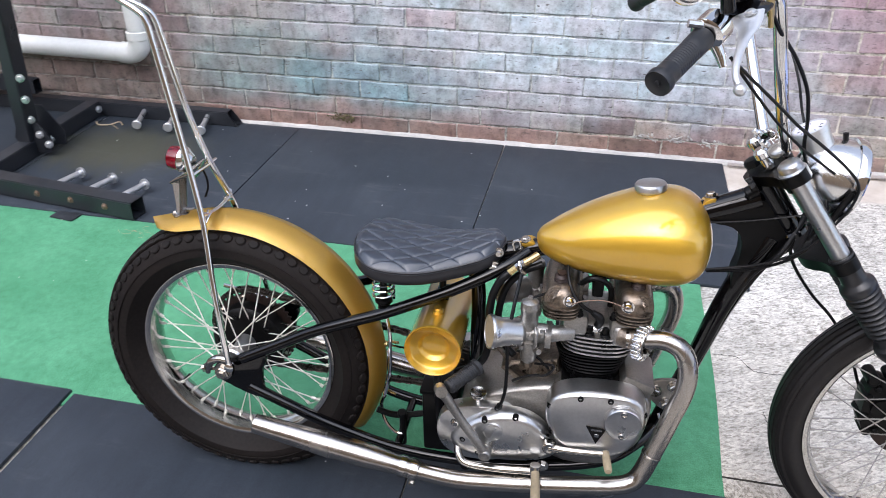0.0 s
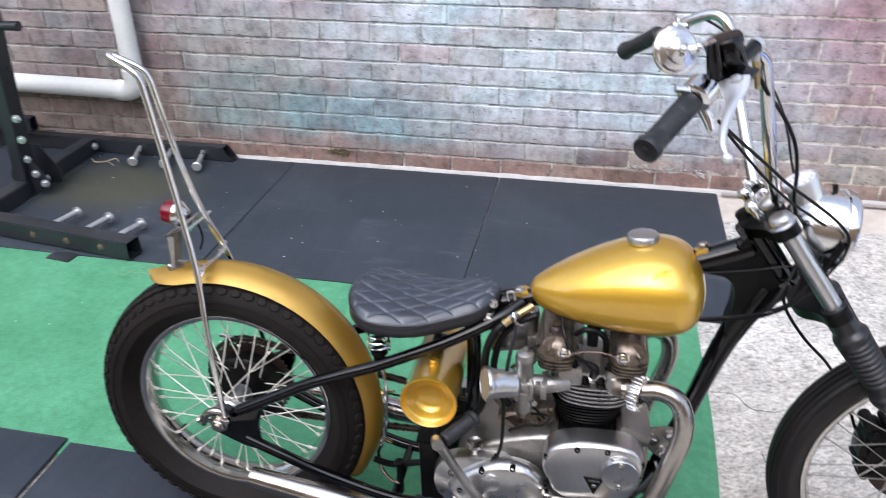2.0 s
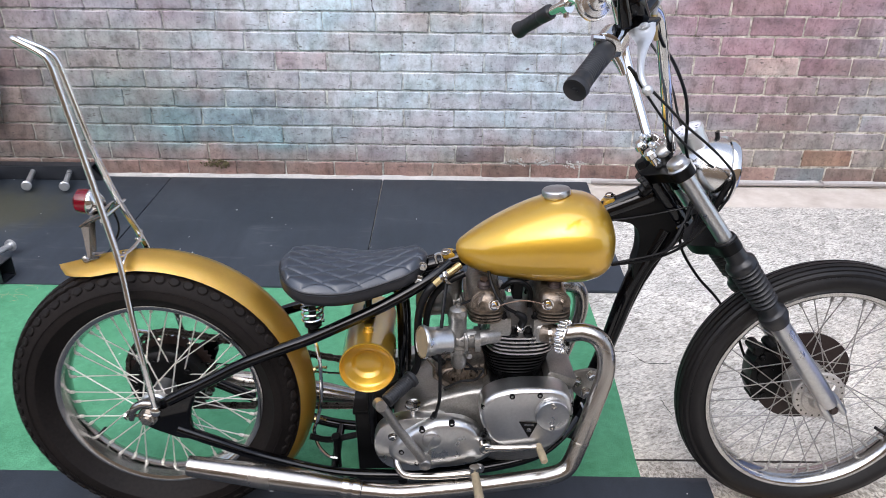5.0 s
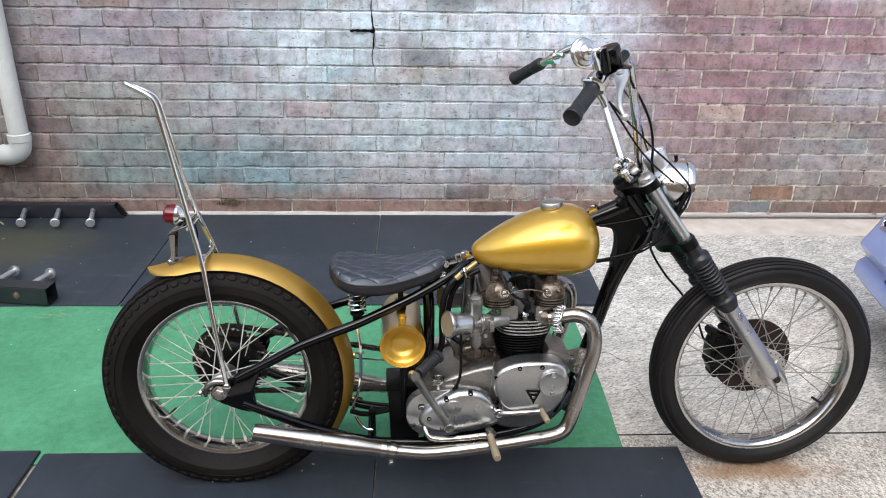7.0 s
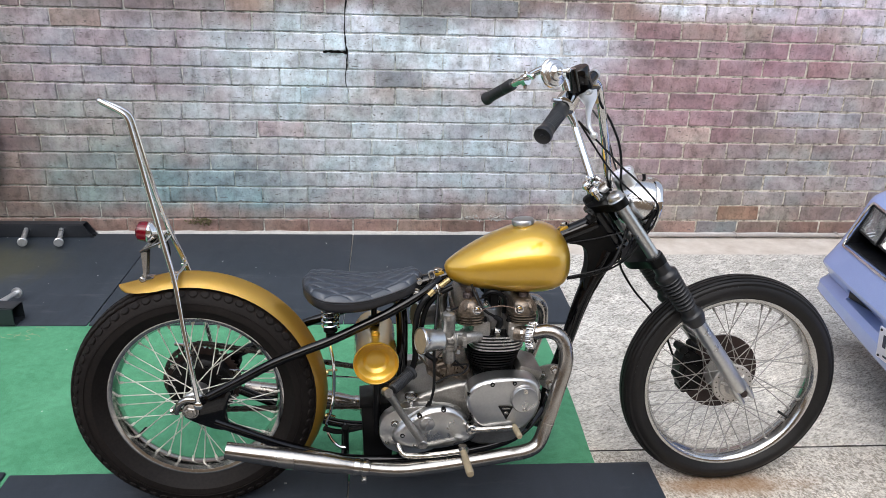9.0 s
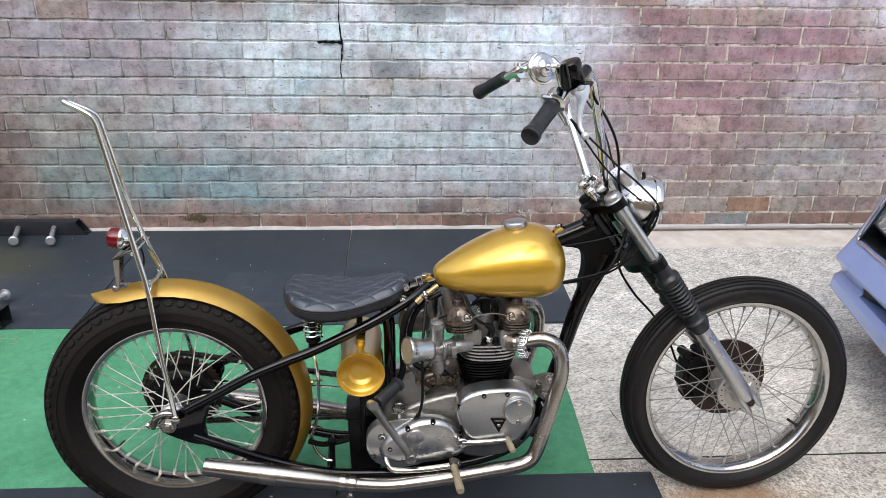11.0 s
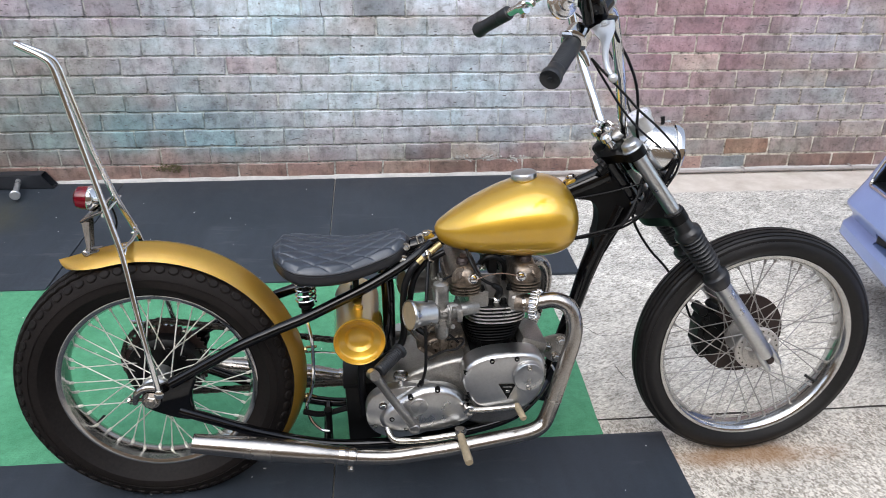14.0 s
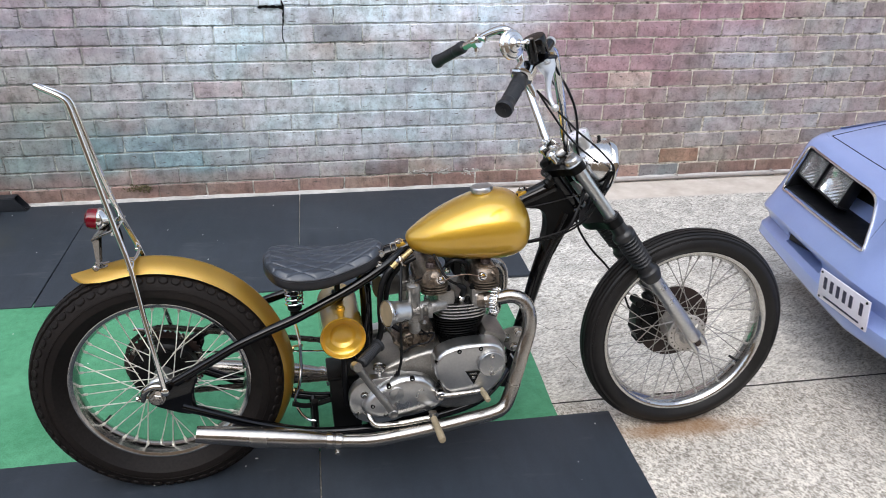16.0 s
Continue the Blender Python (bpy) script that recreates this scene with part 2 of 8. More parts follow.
# Sprayed colours on the wall: centre (x, z), half size, softness, colour, cover.
SPRAYS = [
    ((-2.4, 0.9), (1.0, 0.9), 0.5, (0.38, 0.32, 0.32), 0.6),
    ((-2.2, 0.22), (0.9, 0.2), 0.5, (0.34, 0.25, 0.19), 0.75),
    ((-1.1, 0.95), (0.55, 0.33), 0.5, (0.51, 0.445, 0.485), 0.78),
    ((-1.05, 1.25), (0.55, 0.13), 0.45, (0.26, 0.21, 0.20), 0.8),
    ((-1.15, 0.60), (0.45, 0.18), 0.5, (0.47, 0.44, 0.40), 0.75),
    ((-1.2, 0.30), (0.42, 0.17), 0.5, (0.29, 0.35, 0.335), 0.8),
    ((-0.62, 0.27), (0.42, 0.15), 0.5, (0.29, 0.43, 0.455), 0.82),
    ((-0.6, 0.60), (0.40, 0.2), 0.5, (0.63, 0.63, 0.64), 0.75),
    ((-0.3, 0.92), (0.40, 0.24), 0.5, (0.80, 0.87, 0.90), 0.88),
    ((0.2, 0.50), (0.6, 0.32), 0.6, (0.72, 0.76, 0.77), 0.88),
    ((0.85, 0.55), (0.5, 0.35), 0.6, (0.68, 0.70, 0.72), 0.82),
    ((1.0, 0.30), (0.45, 0.14), 0.5, (0.48, 0.49, 0.51), 0.7),
    ((0.50, 1.22), (0.42, 0.12), 0.4, (0.27, 0.25, 0.24), 0.65),
    ((0.60, 0.97), (0.44, 0.17), 0.5, (0.93, 0.97, 1.0), 0.92),
    ((0.03, 1.07), (0.17, 0.14), 0.35, (0.92, 0.96, 1.0), 0.95),
    ((1.1, 1.0), (0.34, 0.18), 0.45, (0.95, 0.95, 1.0), 0.92),
    ((1.26, 0.62), (0.25, 0.2), 0.5, (0.52, 0.46, 0.48), 0.6),
    ((1.70, 0.86), (0.5, 0.40), 0.6, (0.45, 0.26, 0.28), 0.75),
    ((2.35, 0.97), (0.35, 0.16), 0.5, (0.46, 0.25, 0.28), 0.75),
    ((1.75, 1.26), (0.28, 0.10), 0.4, (1.0, 0.95, 0.97), 0.9),
    ((2.25, 1.27), (0.34, 0.11), 0.5, (0.90, 0.78, 0.84), 0.8),
    ((2.75, 1.24), (0.28, 0.2), 0.5, (0.86, 0.75, 0.80), 0.8),
    ((2.45, 0.72), (0.26, 0.14), 0.5, (0.60, 0.525, 0.545), 0.7),
    ((2.40, 0.38), (0.4, 0.16), 0.5, (0.42, 0.385, 0.375), 0.75),
    ((1.9, 0.14), (0.8, 0.12), 0.5, (0.35, 0.31, 0.27), 0.7),
    ((3.0, 0.6), (0.4, 0.4), 0.6, (0.46, 0.41, 0.41), 0.7),
    ((-0.75, 0.09), (0.7, 0.06), 0.4, (0.37, 0.28, 0.25), 0.7),
]


def brick_material(name, islands, bare=None, cover_scale=1.0):
    m, n, l, b = nodes_of(name)
    g, s = axis_node(n, l)
    pos = g.outputs["Position"]

    def wall_noise(scale, detail, rough=0.6, stretch=None):
        t = n.new("ShaderNodeTexNoise")
        t.inputs["Scale"].default_value = scale
        t.inputs["Detail"].default_value = detail
        t.inputs["Roughness"].default_value = rough
        src = pos
        if stretch:
            mp = n.new("ShaderNodeMapping")
            mp.inputs["Scale"].default_value = stretch
            l.new(pos, mp.inputs["Vector"])
            src = mp.outputs[0]
        l.new(src, t.inputs["Vector"])
        return t.outputs[0]

    t1, t2, t3 = wall_noise(3.2, 6), wall_noise(95, 8, 0.8), wall_noise(17 if islands is not None else 24, 6, 0.7)
    drip = wall_noise(9, 5, 0.65, (2.2, 1.0, 0.5))
    if islands is None:
        # cream mortar; painted over and dirtier on the sprayed stretch
        cream = ramp_node(n, l, t3, [(0.35, (0.16, 0.13, 0.10)), (0.43, (0.46, 0.39, 0.31)), (0.53, (0.64, 0.555, 0.45)), (0.7, (0.80, 0.72, 0.61))]).outputs[0]
        dull = ramp_node(n, l, t3, [(0.34, (0.06, 0.055, 0.05)), (0.39, (0.36, 0.34, 0.30)), (0.48, (0.60, 0.575, 0.51)), (0.64, (0.80, 0.765, 0.68))]).outputs[0]
        side = n.new("ShaderNodeMapRange")
        side.inputs["From Min"].default_value = 0.3
        side.inputs["From Max"].default_value = 1.2
        l.new(s.outputs["X"], side.inputs["Value"])
        patch = ramp_node(n, l, t1, [(0.52, (0.0,)), (0.62, (0.75,))]).outputs[0]
        base = mix_node(n, l, side.outputs[0], mix_node(n, l, patch, dull, cream), cream)
        rnd = t3
    else:
        rnd = g.outputs["Random Per Island"] if islands else n.new("ShaderNodeObjectInfo").outputs["Random"]
        if bare:
            base = ramp_node(n, l, rnd, [(0.0, tuple(c * 0.8 for c in bare)), (1.0, tuple(c * 1.15 for c in bare))]).outputs[0]
        else:
            base = ramp_node(n, l, rnd, [(0.0, (0.28, 0.19, 0.17)), (0.35, (0.36, 0.25, 0.22)), (0.6, (0.36, 0.28, 0.27)), (0.8, (0.44, 0.30, 0.23)), (0.93, (0.48, 0.36, 0.29))]).outputs[0]
    col = base
    wob = n.new("ShaderNodeMath")
    wob.operation = "MULTIPLY_ADD"
    l.new(t1, wob.inputs[0])
    wob.inputs[1].default_value = 1.4
    wob.inputs[2].default_value = -0.2
    # each brick took the spray a little differently
    take = ramp_node(n, l, rnd, [(0.0, (0.95,)), (0.14, (0.8,)), (0.22, (1.0,)), (0.45, (0.9,)), (0.6, (1.0,)), (0.76, (0.8,)), (0.86, (0.78,)), (0.94, (1.0,))]).outputs[0]
    for (cx, cz), size, soft, tint, cover in SPRAYS:
        if islands is None and cx > 1.2:
            continue
        k = blob_mask(n, l, pos, (cx, 0.0, cz), size, soft, wob.outputs[0])
        f = n.new("ShaderNodeMath")
        f.operation = "MULTIPLY"
        l.new(k, f.inputs[0])
        f.inputs[1].default_value = cover * cover_scale * (0.45 if islands is None else 1.0)
        fac = f.outputs[0]
        if islands is not None:
            f2 = n.new("ShaderNodeMath")
            f2.operation = "MULTIPLY"
            l.new(fac, f2.inputs[0])
            l.new(take, f2.inputs[1])
            fac = f2.outputs[0]
        col = mix_node(n, l, fac, col, tint)
    if islands is not None:
        tone = ramp_node(n, l, rnd, [(0.0, (0.60, 0.60, 0.64)), (0.15, (1.0, 1.02, 1.06)), (0.3, (0.84, 0.78, 0.82)), (0.45, (1.0, 1.04, 1.08)), (0.6, (1.16, 1.18, 1.22)), (0.75, (0.86, 0.84, 0.89)), (0.88, (0.98, 1.04, 1.1)), (1.0, (0.74, 0.82, 0.88))])
        col = mix_node(n, l, 0.42, col, tone.outputs[0], "MULTIPLY")
    col = mix_node(n, l, 1.0, col, (0.775, 0.812, 0.832), "MULTIPLY")
    grime = ramp_node(n, l, t2, [(0.345, (0.40, 0.39, 0.38)), (0.445, (0.93, 0.94, 0.94)), (0.56, (1.04, 1.04, 1.04)), (0.70, (1.22, 1.22, 1.23))])
    col = mix_node(n, l, 0.9 if islands is not None else 0.85, col, grime.outputs[0], "MULTIPLY")
    worn = ramp_node(n, l, t3, [(0.35, (0.56, 0.55, 0.54)), (0.46, (0.96, 0.96, 0.96)), (0.58, (1.14, 1.14, 1.15)), (0.68, (1.24, 1.24, 1.26))])
    col = mix_node(n, l, 0.85, col, worn.outputs[0], "MULTIPLY")
    runs = ramp_node(n, l, drip, [(0.36, (0.45, 0.44, 0.43)), (0.47, (0.97, 0.97, 0.97)), (0.68, (1.15, 1.15, 1.17))])
    col = mix_node(n, l, 0.4, col, runs.outputs[0], "MULTIPLY")
    if islands is not None:
        cloud = ramp_node(n, l, wall_noise(9, 3, 0.5, (0.7, 1.0, 1.2)), [(0.36, (0.80, 0.79, 0.82)), (0.5, (1.0, 1.0, 1.0)), (0.64, (1.16, 1.17, 1.17))])
        col = mix_node(n, l, 0.8, col, cloud.outputs[0], "MULTIPLY")
        hue = ramp_node(n, l, wall_noise(5.5, 2, 0.5), [(0.36, (1.05, 0.975, 0.985)), (0.5, (1.0, 1.0, 1.0)), (0.64, (0.93, 1.03, 1.03))])
        col = mix_node(n, l, 0.8, col, hue.outputs[0], "MULTIPLY")
        nick = ramp_node(n, l, wall_noise(64, 2, 0.5, (0.45, 1.0, 1.9)), [(0.69, (0.0,)), (0.705, (0.85,))]).outputs[0]
        col = mix_node(n, l, nick, col, (0.09, 0.08, 0.075))
    chip = ramp_node(n, l, wall_noise(38, 3, 0.5), [(0.735, (0.0,)), (0.755, (1.0,))]).outputs[0]
    col = mix_node(n, l, chip, col, (0.10, 0.085, 0.075))
    l.new(col, b.inputs["Base Color"])
    b.inputs["Roughness"].default_value = 0.78 if islands is None else 0.58
    bump_node(n, l, b, mix_node(n, l, 0.6, t2, t3), 0.6, 0.008)
    return m


BRICK = brick_material("painted_brick", False)
BRICK_FAR = brick_material("painted_brick_joined", True)
MORTAR = brick_material("painted_mortar", None)
BRICK_FOOT = brick_material("bare_red_brick", False, (0.36, 0.22, 0.17), 0.3)
BRICK_ORANGE = brick_material("bare_orange_brick", False, (0.42, 0.21, 0.12), 0.35)
BRICK_BEIGE = brick_material("pale_beige_brick", False, (0.54, 0.40, 0.33), 0.35)
BRICK_PINK = brick_material("dusty_pink_brick", False, (0.54, 0.39, 0.37), 0.45)
BRICK_DARK = brick_material("dark_grey_brick", False, (0.26, 0.25, 0.25), 0.4)


def concrete():
    m, n, l, b = nodes_of("brushed_concrete")
    g, s = axis_node(n, l)
    t1 = noise_node(n, l, 2.2, 6, 0.6)
    t3 = noise_node(n, l, 240, 4)

    def strokes(scale, turn, stretch, detail, distortion):
        """Marks of a broom or trowel, drawn out along one direction."""
        c = n.new("ShaderNodeTexCoord")
        mp = n.new("ShaderNodeMapping")
        mp.inputs["Rotation"].default_value = (0, 0, radians(turn))
        mp2 = n.new("ShaderNodeMapping")
        mp2.inputs["Scale"].default_value = stretch
        t = n.new("ShaderNodeTexNoise")
        t.inputs["Scale"].default_value = scale
        t.inputs["Detail"].default_value = detail
        t.inputs["Roughness"].default_value = 0.62
        t.inputs["Distortion"].default_value = distortion
        l.new(c.outputs["Object"], mp.inputs["Vector"])
        l.new(mp.outputs[0], mp2.inputs["Vector"])
        l.new(mp2.outputs[0], t.inputs["Vector"])
        return t

    bold = mix_node(n, l, 0.42, strokes(120, -35, (1.0, 0.62, 1.0), 3, 1.2).outputs[0], strokes(52, 20, (1.0, 0.75, 1.0), 6, 2.0).outputs[0])
    t2 = mix_node(n, l, 0.62, strokes(170, 60, (1.0, 0.42, 1.0), 3, 0.6).outputs[0], strokes(74, 66, (1.0, 0.34, 1.0), 5, 1.8).outputs[0])
    c_bold = ramp_node(n, l, bold, [(0.41, (0.27, 0.235, 0.195)), (0.46, (0.45, 0.41, 0.35)), (0.505, (0.60, 0.555, 0.485)), (0.545, (0.83, 0.785, 0.71))])
    c_fine = ramp_node(n, l, t2, [(0.41, (0.20, 0.19, 0.17)), (0.46, (0.40, 0.386, 0.355)), (0.515, (0.54, 0.526, 0.49)), (0.555, (0.74, 0.726, 0.69))])
    # thin curved trowel scratches, pale and dark
    pale = ramp_node(n, l, strokes(26, 55, (1.0, 0.30, 1.0), 3, 2.2).outputs[0], [(0.478, (0.0,)), (0.492, (0.8,)), (0.506, (0.0,)), (0.55, (0.0,)), (0.562, (0.7,)), (0.575, (0.0,))]).outputs[0]
    gouge = ramp_node(n, l, strokes(31, 66, (1.0, 0.32, 1.0), 3, 2.0).outputs[0], [(0.455, (0.0,)), (0.468, (0.6,)), (0.48, (0.0,)), (0.525, (0.0,)), (0.538, (0.55,)), (0.55, (0.0,))]).outputs[0]
    c_rear = mix_node(n, l, gouge, mix_node(n, l, pale, c_fine.outputs[0], (0.86, 0.85, 0.82)), (0.25, 0.24, 0.22))
    # the slab is smoother and creamier towards its near edge
    c_mid = ramp_node(n, l, t2, [(0.41, (0.33, 0.305, 0.265)), (0.46, (0.52, 0.49, 0.44)), (0.52, (0.645, 0.615, 0.555)), (0.57, (0.80, 0.77, 0.71))])
    mid = n.new("ShaderNodeMapRange")
    mid.inputs["From Min"].default_value = -1.0
    mid.inputs["From Max"].default_value = -1.5
    l.new(s.outputs["Y"], mid.inputs["Value"])
    c_rear = mix_node(n, l, mid.outputs[0], c_rear, c_mid.outputs[0])
    front = n.new("ShaderNodeMapRange")
    front.inputs["From Min"].default_value = -1.90
    front.inputs["From Max"].default_value = -1.99
    l.new(s.outputs["Y"], front.inputs["Value"])
    light = mix_node(n, l, front.outputs[0], c_rear, c_bold.outputs[0])
    big = ramp_node(n, l, t1.outputs[0], [(0.3, (0.80, 0.785, 0.765)), (0.65, (1.06, 1.05, 1.03))])
    col = mix_node(n, l, 0.8, light, big.outputs[0], "MULTIPLY")
    fine = ramp_node(n, l, t3.outputs[0], [(0.3, (0.75, 0.74, 0.72)), (0.7, (1.1, 1.1, 1.1))])
    col = mix_node(n, l, 0.6, col, fine.outputs[0], "MULTIPLY")
    # slow patches, and a rust stain where the front tyre stands
    t6 = noise_node(n, l, 6, 7, 0.65)
    t6.inputs["Distortion"].default_value = 0.8
    swirl = ramp_node(n, l, t6.outputs[0], [(0.36, (0.70, 0.695, 0.69)), (0.52, (1.0, 1.0, 1.0)), (0.66, (1.14, 1.14, 1.13))])
    col = mix_node(n, l, 0.8, col, swirl.outputs[0], "MULTIPLY")
    flat = n.new("ShaderNodeCombineXYZ")
    l.new(s.outputs["X"], flat.inputs[0])
    l.new(s.outputs["Y"], flat.inputs[2])
    wob = n.new("ShaderNodeMath")
    wob.operation = "MULTIPLY_ADD"
    l.new(t6.outputs[0], wob.inputs[0])
    wob.inputs[1].default_value = 1.6
    wob.inputs[2].default_value = -0.1
    rust = blob_mask(n, l, flat.outputs[0], (1.21, 0.0, -2.118), (0.27, 0.060), 0.5, wob.outputs[0])
    fr = n.new("ShaderNodeMath")
    fr.operation = "MULTIPLY"
    l.new(rust, fr.inputs[0])
    fr.inputs[1].default_value = 0.78
    col = mix_node(n, l, fr.outputs[0], col, (0.30, 0.155, 0.06), "MIX")
    # smooth pale drain strip beside the wall
    t4 = noise_node(n, l, 7, 5)
    edge = n.new("ShaderNodeMath")
    edge.operation = "MULTIPLY_ADD"
    l.new(t4.outputs[0], edge.inputs[0])
    edge.inputs[1].default_value = 0.05
    l.new(s.outputs["Y"], edge.inputs[2])
    mr = n.new("ShaderNodeMapRange")
    mr.inputs["From Min"].default_value = -0.262
    mr.inputs["From Max"].default_value = -0.235
    l.new(edge.outputs[0], mr.inputs["Value"])
    strip = ramp_node(n, l, t4.outputs[0], [(0.3, (0.46, 0.40, 0.34)), (0.7, (0.66, 0.61, 0.55))])
    col = mix_node(n, l, mr.outputs[0], col, strip.outputs[0])
    l.new(col, b.inputs["Base Color"])
    b.inputs["Roughness"].default_value = 0.8
    bump_node(n, l, b, mix_node(n, l, front.outputs[0], t2, bold), 0.6, 0.005)
    return m


CONCRETE = concrete()


def carpet():
    m, n, l, b = nodes_of("green_artificial_turf")
    t1, t2, t3 = noise_node(n, l, 3.5, 5), noise_node(n, l, 330, 3), noise_node(n, l, 40, 4)
    r = ramp_node(n, l, t1.outputs[0], [(0.3, (0.080, 0.29, 0.150)), (0.7, (0.120, 0.375, 0.21))])
    f = ramp_node(n, l, t2.outputs[0], [(0.3, (0.62, 0.66, 0.62)), (0.7, (1.25, 1.2, 1.25))])
    c = mix_node(n, l, 0.8, r.outputs[0], f.outputs[0], "MULTIPLY")
    d = ramp_node(n, l, t3.outputs[0], [(0.3, (0.78, 0.80, 0.76)), (0.6, (1.05, 1.05, 1.05))])
    l.new(mix_node(n, l, 0.7, c, d.outputs[0], "MULTIPLY"), b.inputs["Base Color"])
    b.inputs["Roughness"].default_value = 0.9
    b.inputs["Specular IOR Level"].default_value = 0.2
    bump_node(n, l, b, t2.outputs[0], 0.8, 0.004)
    return m


CARPET = carpet()


def mat_rubber():
    m, n, l, b = nodes_of("black_rubber_mat")
    t1, t2, t3 = noise_node(n, l, 2.4, 6, 0.65), noise_node(n, l, 260, 3), noise_node(n, l, 18, 6, 0.7, stretch=(1, 0.25, 1))
    r = ramp_node(n, l, t1.outputs[0], [(0.3, (0.023, 0.030, 0.040)), (0.55, (0.031, 0.039, 0.051)), (0.8, (0.050, 0.060, 0.073))])
    d = ramp_node(n, l, t3.outputs[0], [(0.35, (0.85, 0.85, 0.85)), (0.7, (1.2, 1.2, 1.18))])
    c = mix_node(n, l, 0.7, r.outputs[0], d.outputs[0], "MULTIPLY")
    f = ramp_node(n, l, t2.outputs[0], [(0.3, (0.8, 0.8, 0.8)), (0.72, (1.15, 1.15, 1.15)), (0.8, (2.2, 2.2, 2.2))])
    c = mix_node(n, l, 0.7, c, f.outputs[0], "MULTIPLY")
    g, s = axis_node(n, l)
    wob = n.new("ShaderNodeMath")
    wob.operation = "MULTIPLY_ADD"
    l.new(t3.outputs[0], wob.inputs[0])
    wob.inputs[1].default_value = 1.2
    wob.inputs[2].default_value = 0.1
    flat = n.new("ShaderNodeCombineXYZ")
    l.new(s.outputs["X"], flat.inputs[0])
    l.new(s.outputs["Y"], flat.inputs[2])
    dirt = blob_mask(n, l, flat.outputs[0], (-1.78, 0.0, -0.45), (0.42, 0.28), 0.5, wob.outputs[0])
    fd = n.new("ShaderNodeMath")
    fd.operation = "MULTIPLY"
    l.new(dirt, fd.inputs[0])
    fd.inputs[1].default_value = 0.55
    c = mix_node(n, l, fd.outputs[0], c, (0.085, 0.082, 0.045))
    t5 = noise_node(n, l, 5.0, 8, 0.7, stretch=(0.5, 2.2, 1))
    dust = ramp_node(n, l, t5.outputs[0], [(0.56, (0.0,)), (0.74, (0.5,))])
    c = mix_node(n, l, dust.outputs[0], c, (0.11, 0.115, 0.12))
    l.new(c, b.inputs["Base Color"])
    b.inputs["Specular IOR Level"].default_value = 0.3
    rr = ramp_node(n, l, t1.outputs[0], [(0.3, (0.5,)), (0.7, (0.68,))])
    l.new(rr.outputs[0], b.inputs["Roughness"])
    bump_node(n, l, b, t2.outputs[0], 0.35, 0.0015)
    return m


MAT = mat_rubber()
FARWALL = surface("weathered_brick_render", (0.34, 0.23, 0.14), 0.85, 0.0, 0.75, 1.15, 1.2, 30, 0.3, 0.004)

# ---- mesh tools ----


def part(name, bm, mat, parent=None, label="", sharp=38.0, recalc=True):
    """Links bm as one mesh object under parent."""
    if recalc:
        bmesh.ops.recalc_face_normals(bm, faces=bm.faces[:])
    lim = radians(sharp)
    for f in bm.faces:
        f.smooth = True
    for e in bm.edges:
        if len(e.link_faces) == 2 and e.calc_face_angle(0.0) > lim:
            e.smooth = False
    me = bpy.data.meshes.new(name)
    bm.to_mesh(me)
    bm.free()
    if mat:
        me.materials.append(mat)
    ob = new(name, me)
    ob.parent = parent
    if label:
        tagged(ob, label)
    return ob


def twin(ob, m, parent=None):
    """Another object on the same mesh."""
    o = ob.copy()
    scene.collection.objects.link(o)
    o.parent = parent if parent else ob.parent
    o.matrix_basis = m
    return o


def thing(name, m, label, category, group="", kind=""):
    e = new(name)
    e.empty_display_size = 0.1
    e.matrix_basis = m
    return tagged(e, label, category, group, kind)


def V(*a):
    return Vector(a)


def spline(pts, per=6, closed=False):
    """Catmull-Rom curve through the points."""
    p = [Vector(q) for q in pts]
    if len(p) < 3 and not closed:
        return p
    out, n = [], len(p)
    for i in range(n if closed else n - 1):
        if closed:
            a, b, c, d = p[i - 1], p[i], p[(i + 1) % n], p[(i + 2) % n]
        else:
            b, c = p[i], p[i + 1]
            a = p[i - 1] if i else b * 2 - c
            d = p[i + 2] if i + 2 < n else c * 2 - b
        for k in range(per):
            t = k / per
            out.append(0.5 * ((2 * b) + (c - a) * t + (2 * a - 5 * b + 4 * c - d) * t * t + (3 * b - a - 3 * c + d) * t ** 3))
    if not closed:
        out.append(p[-1])
    return out


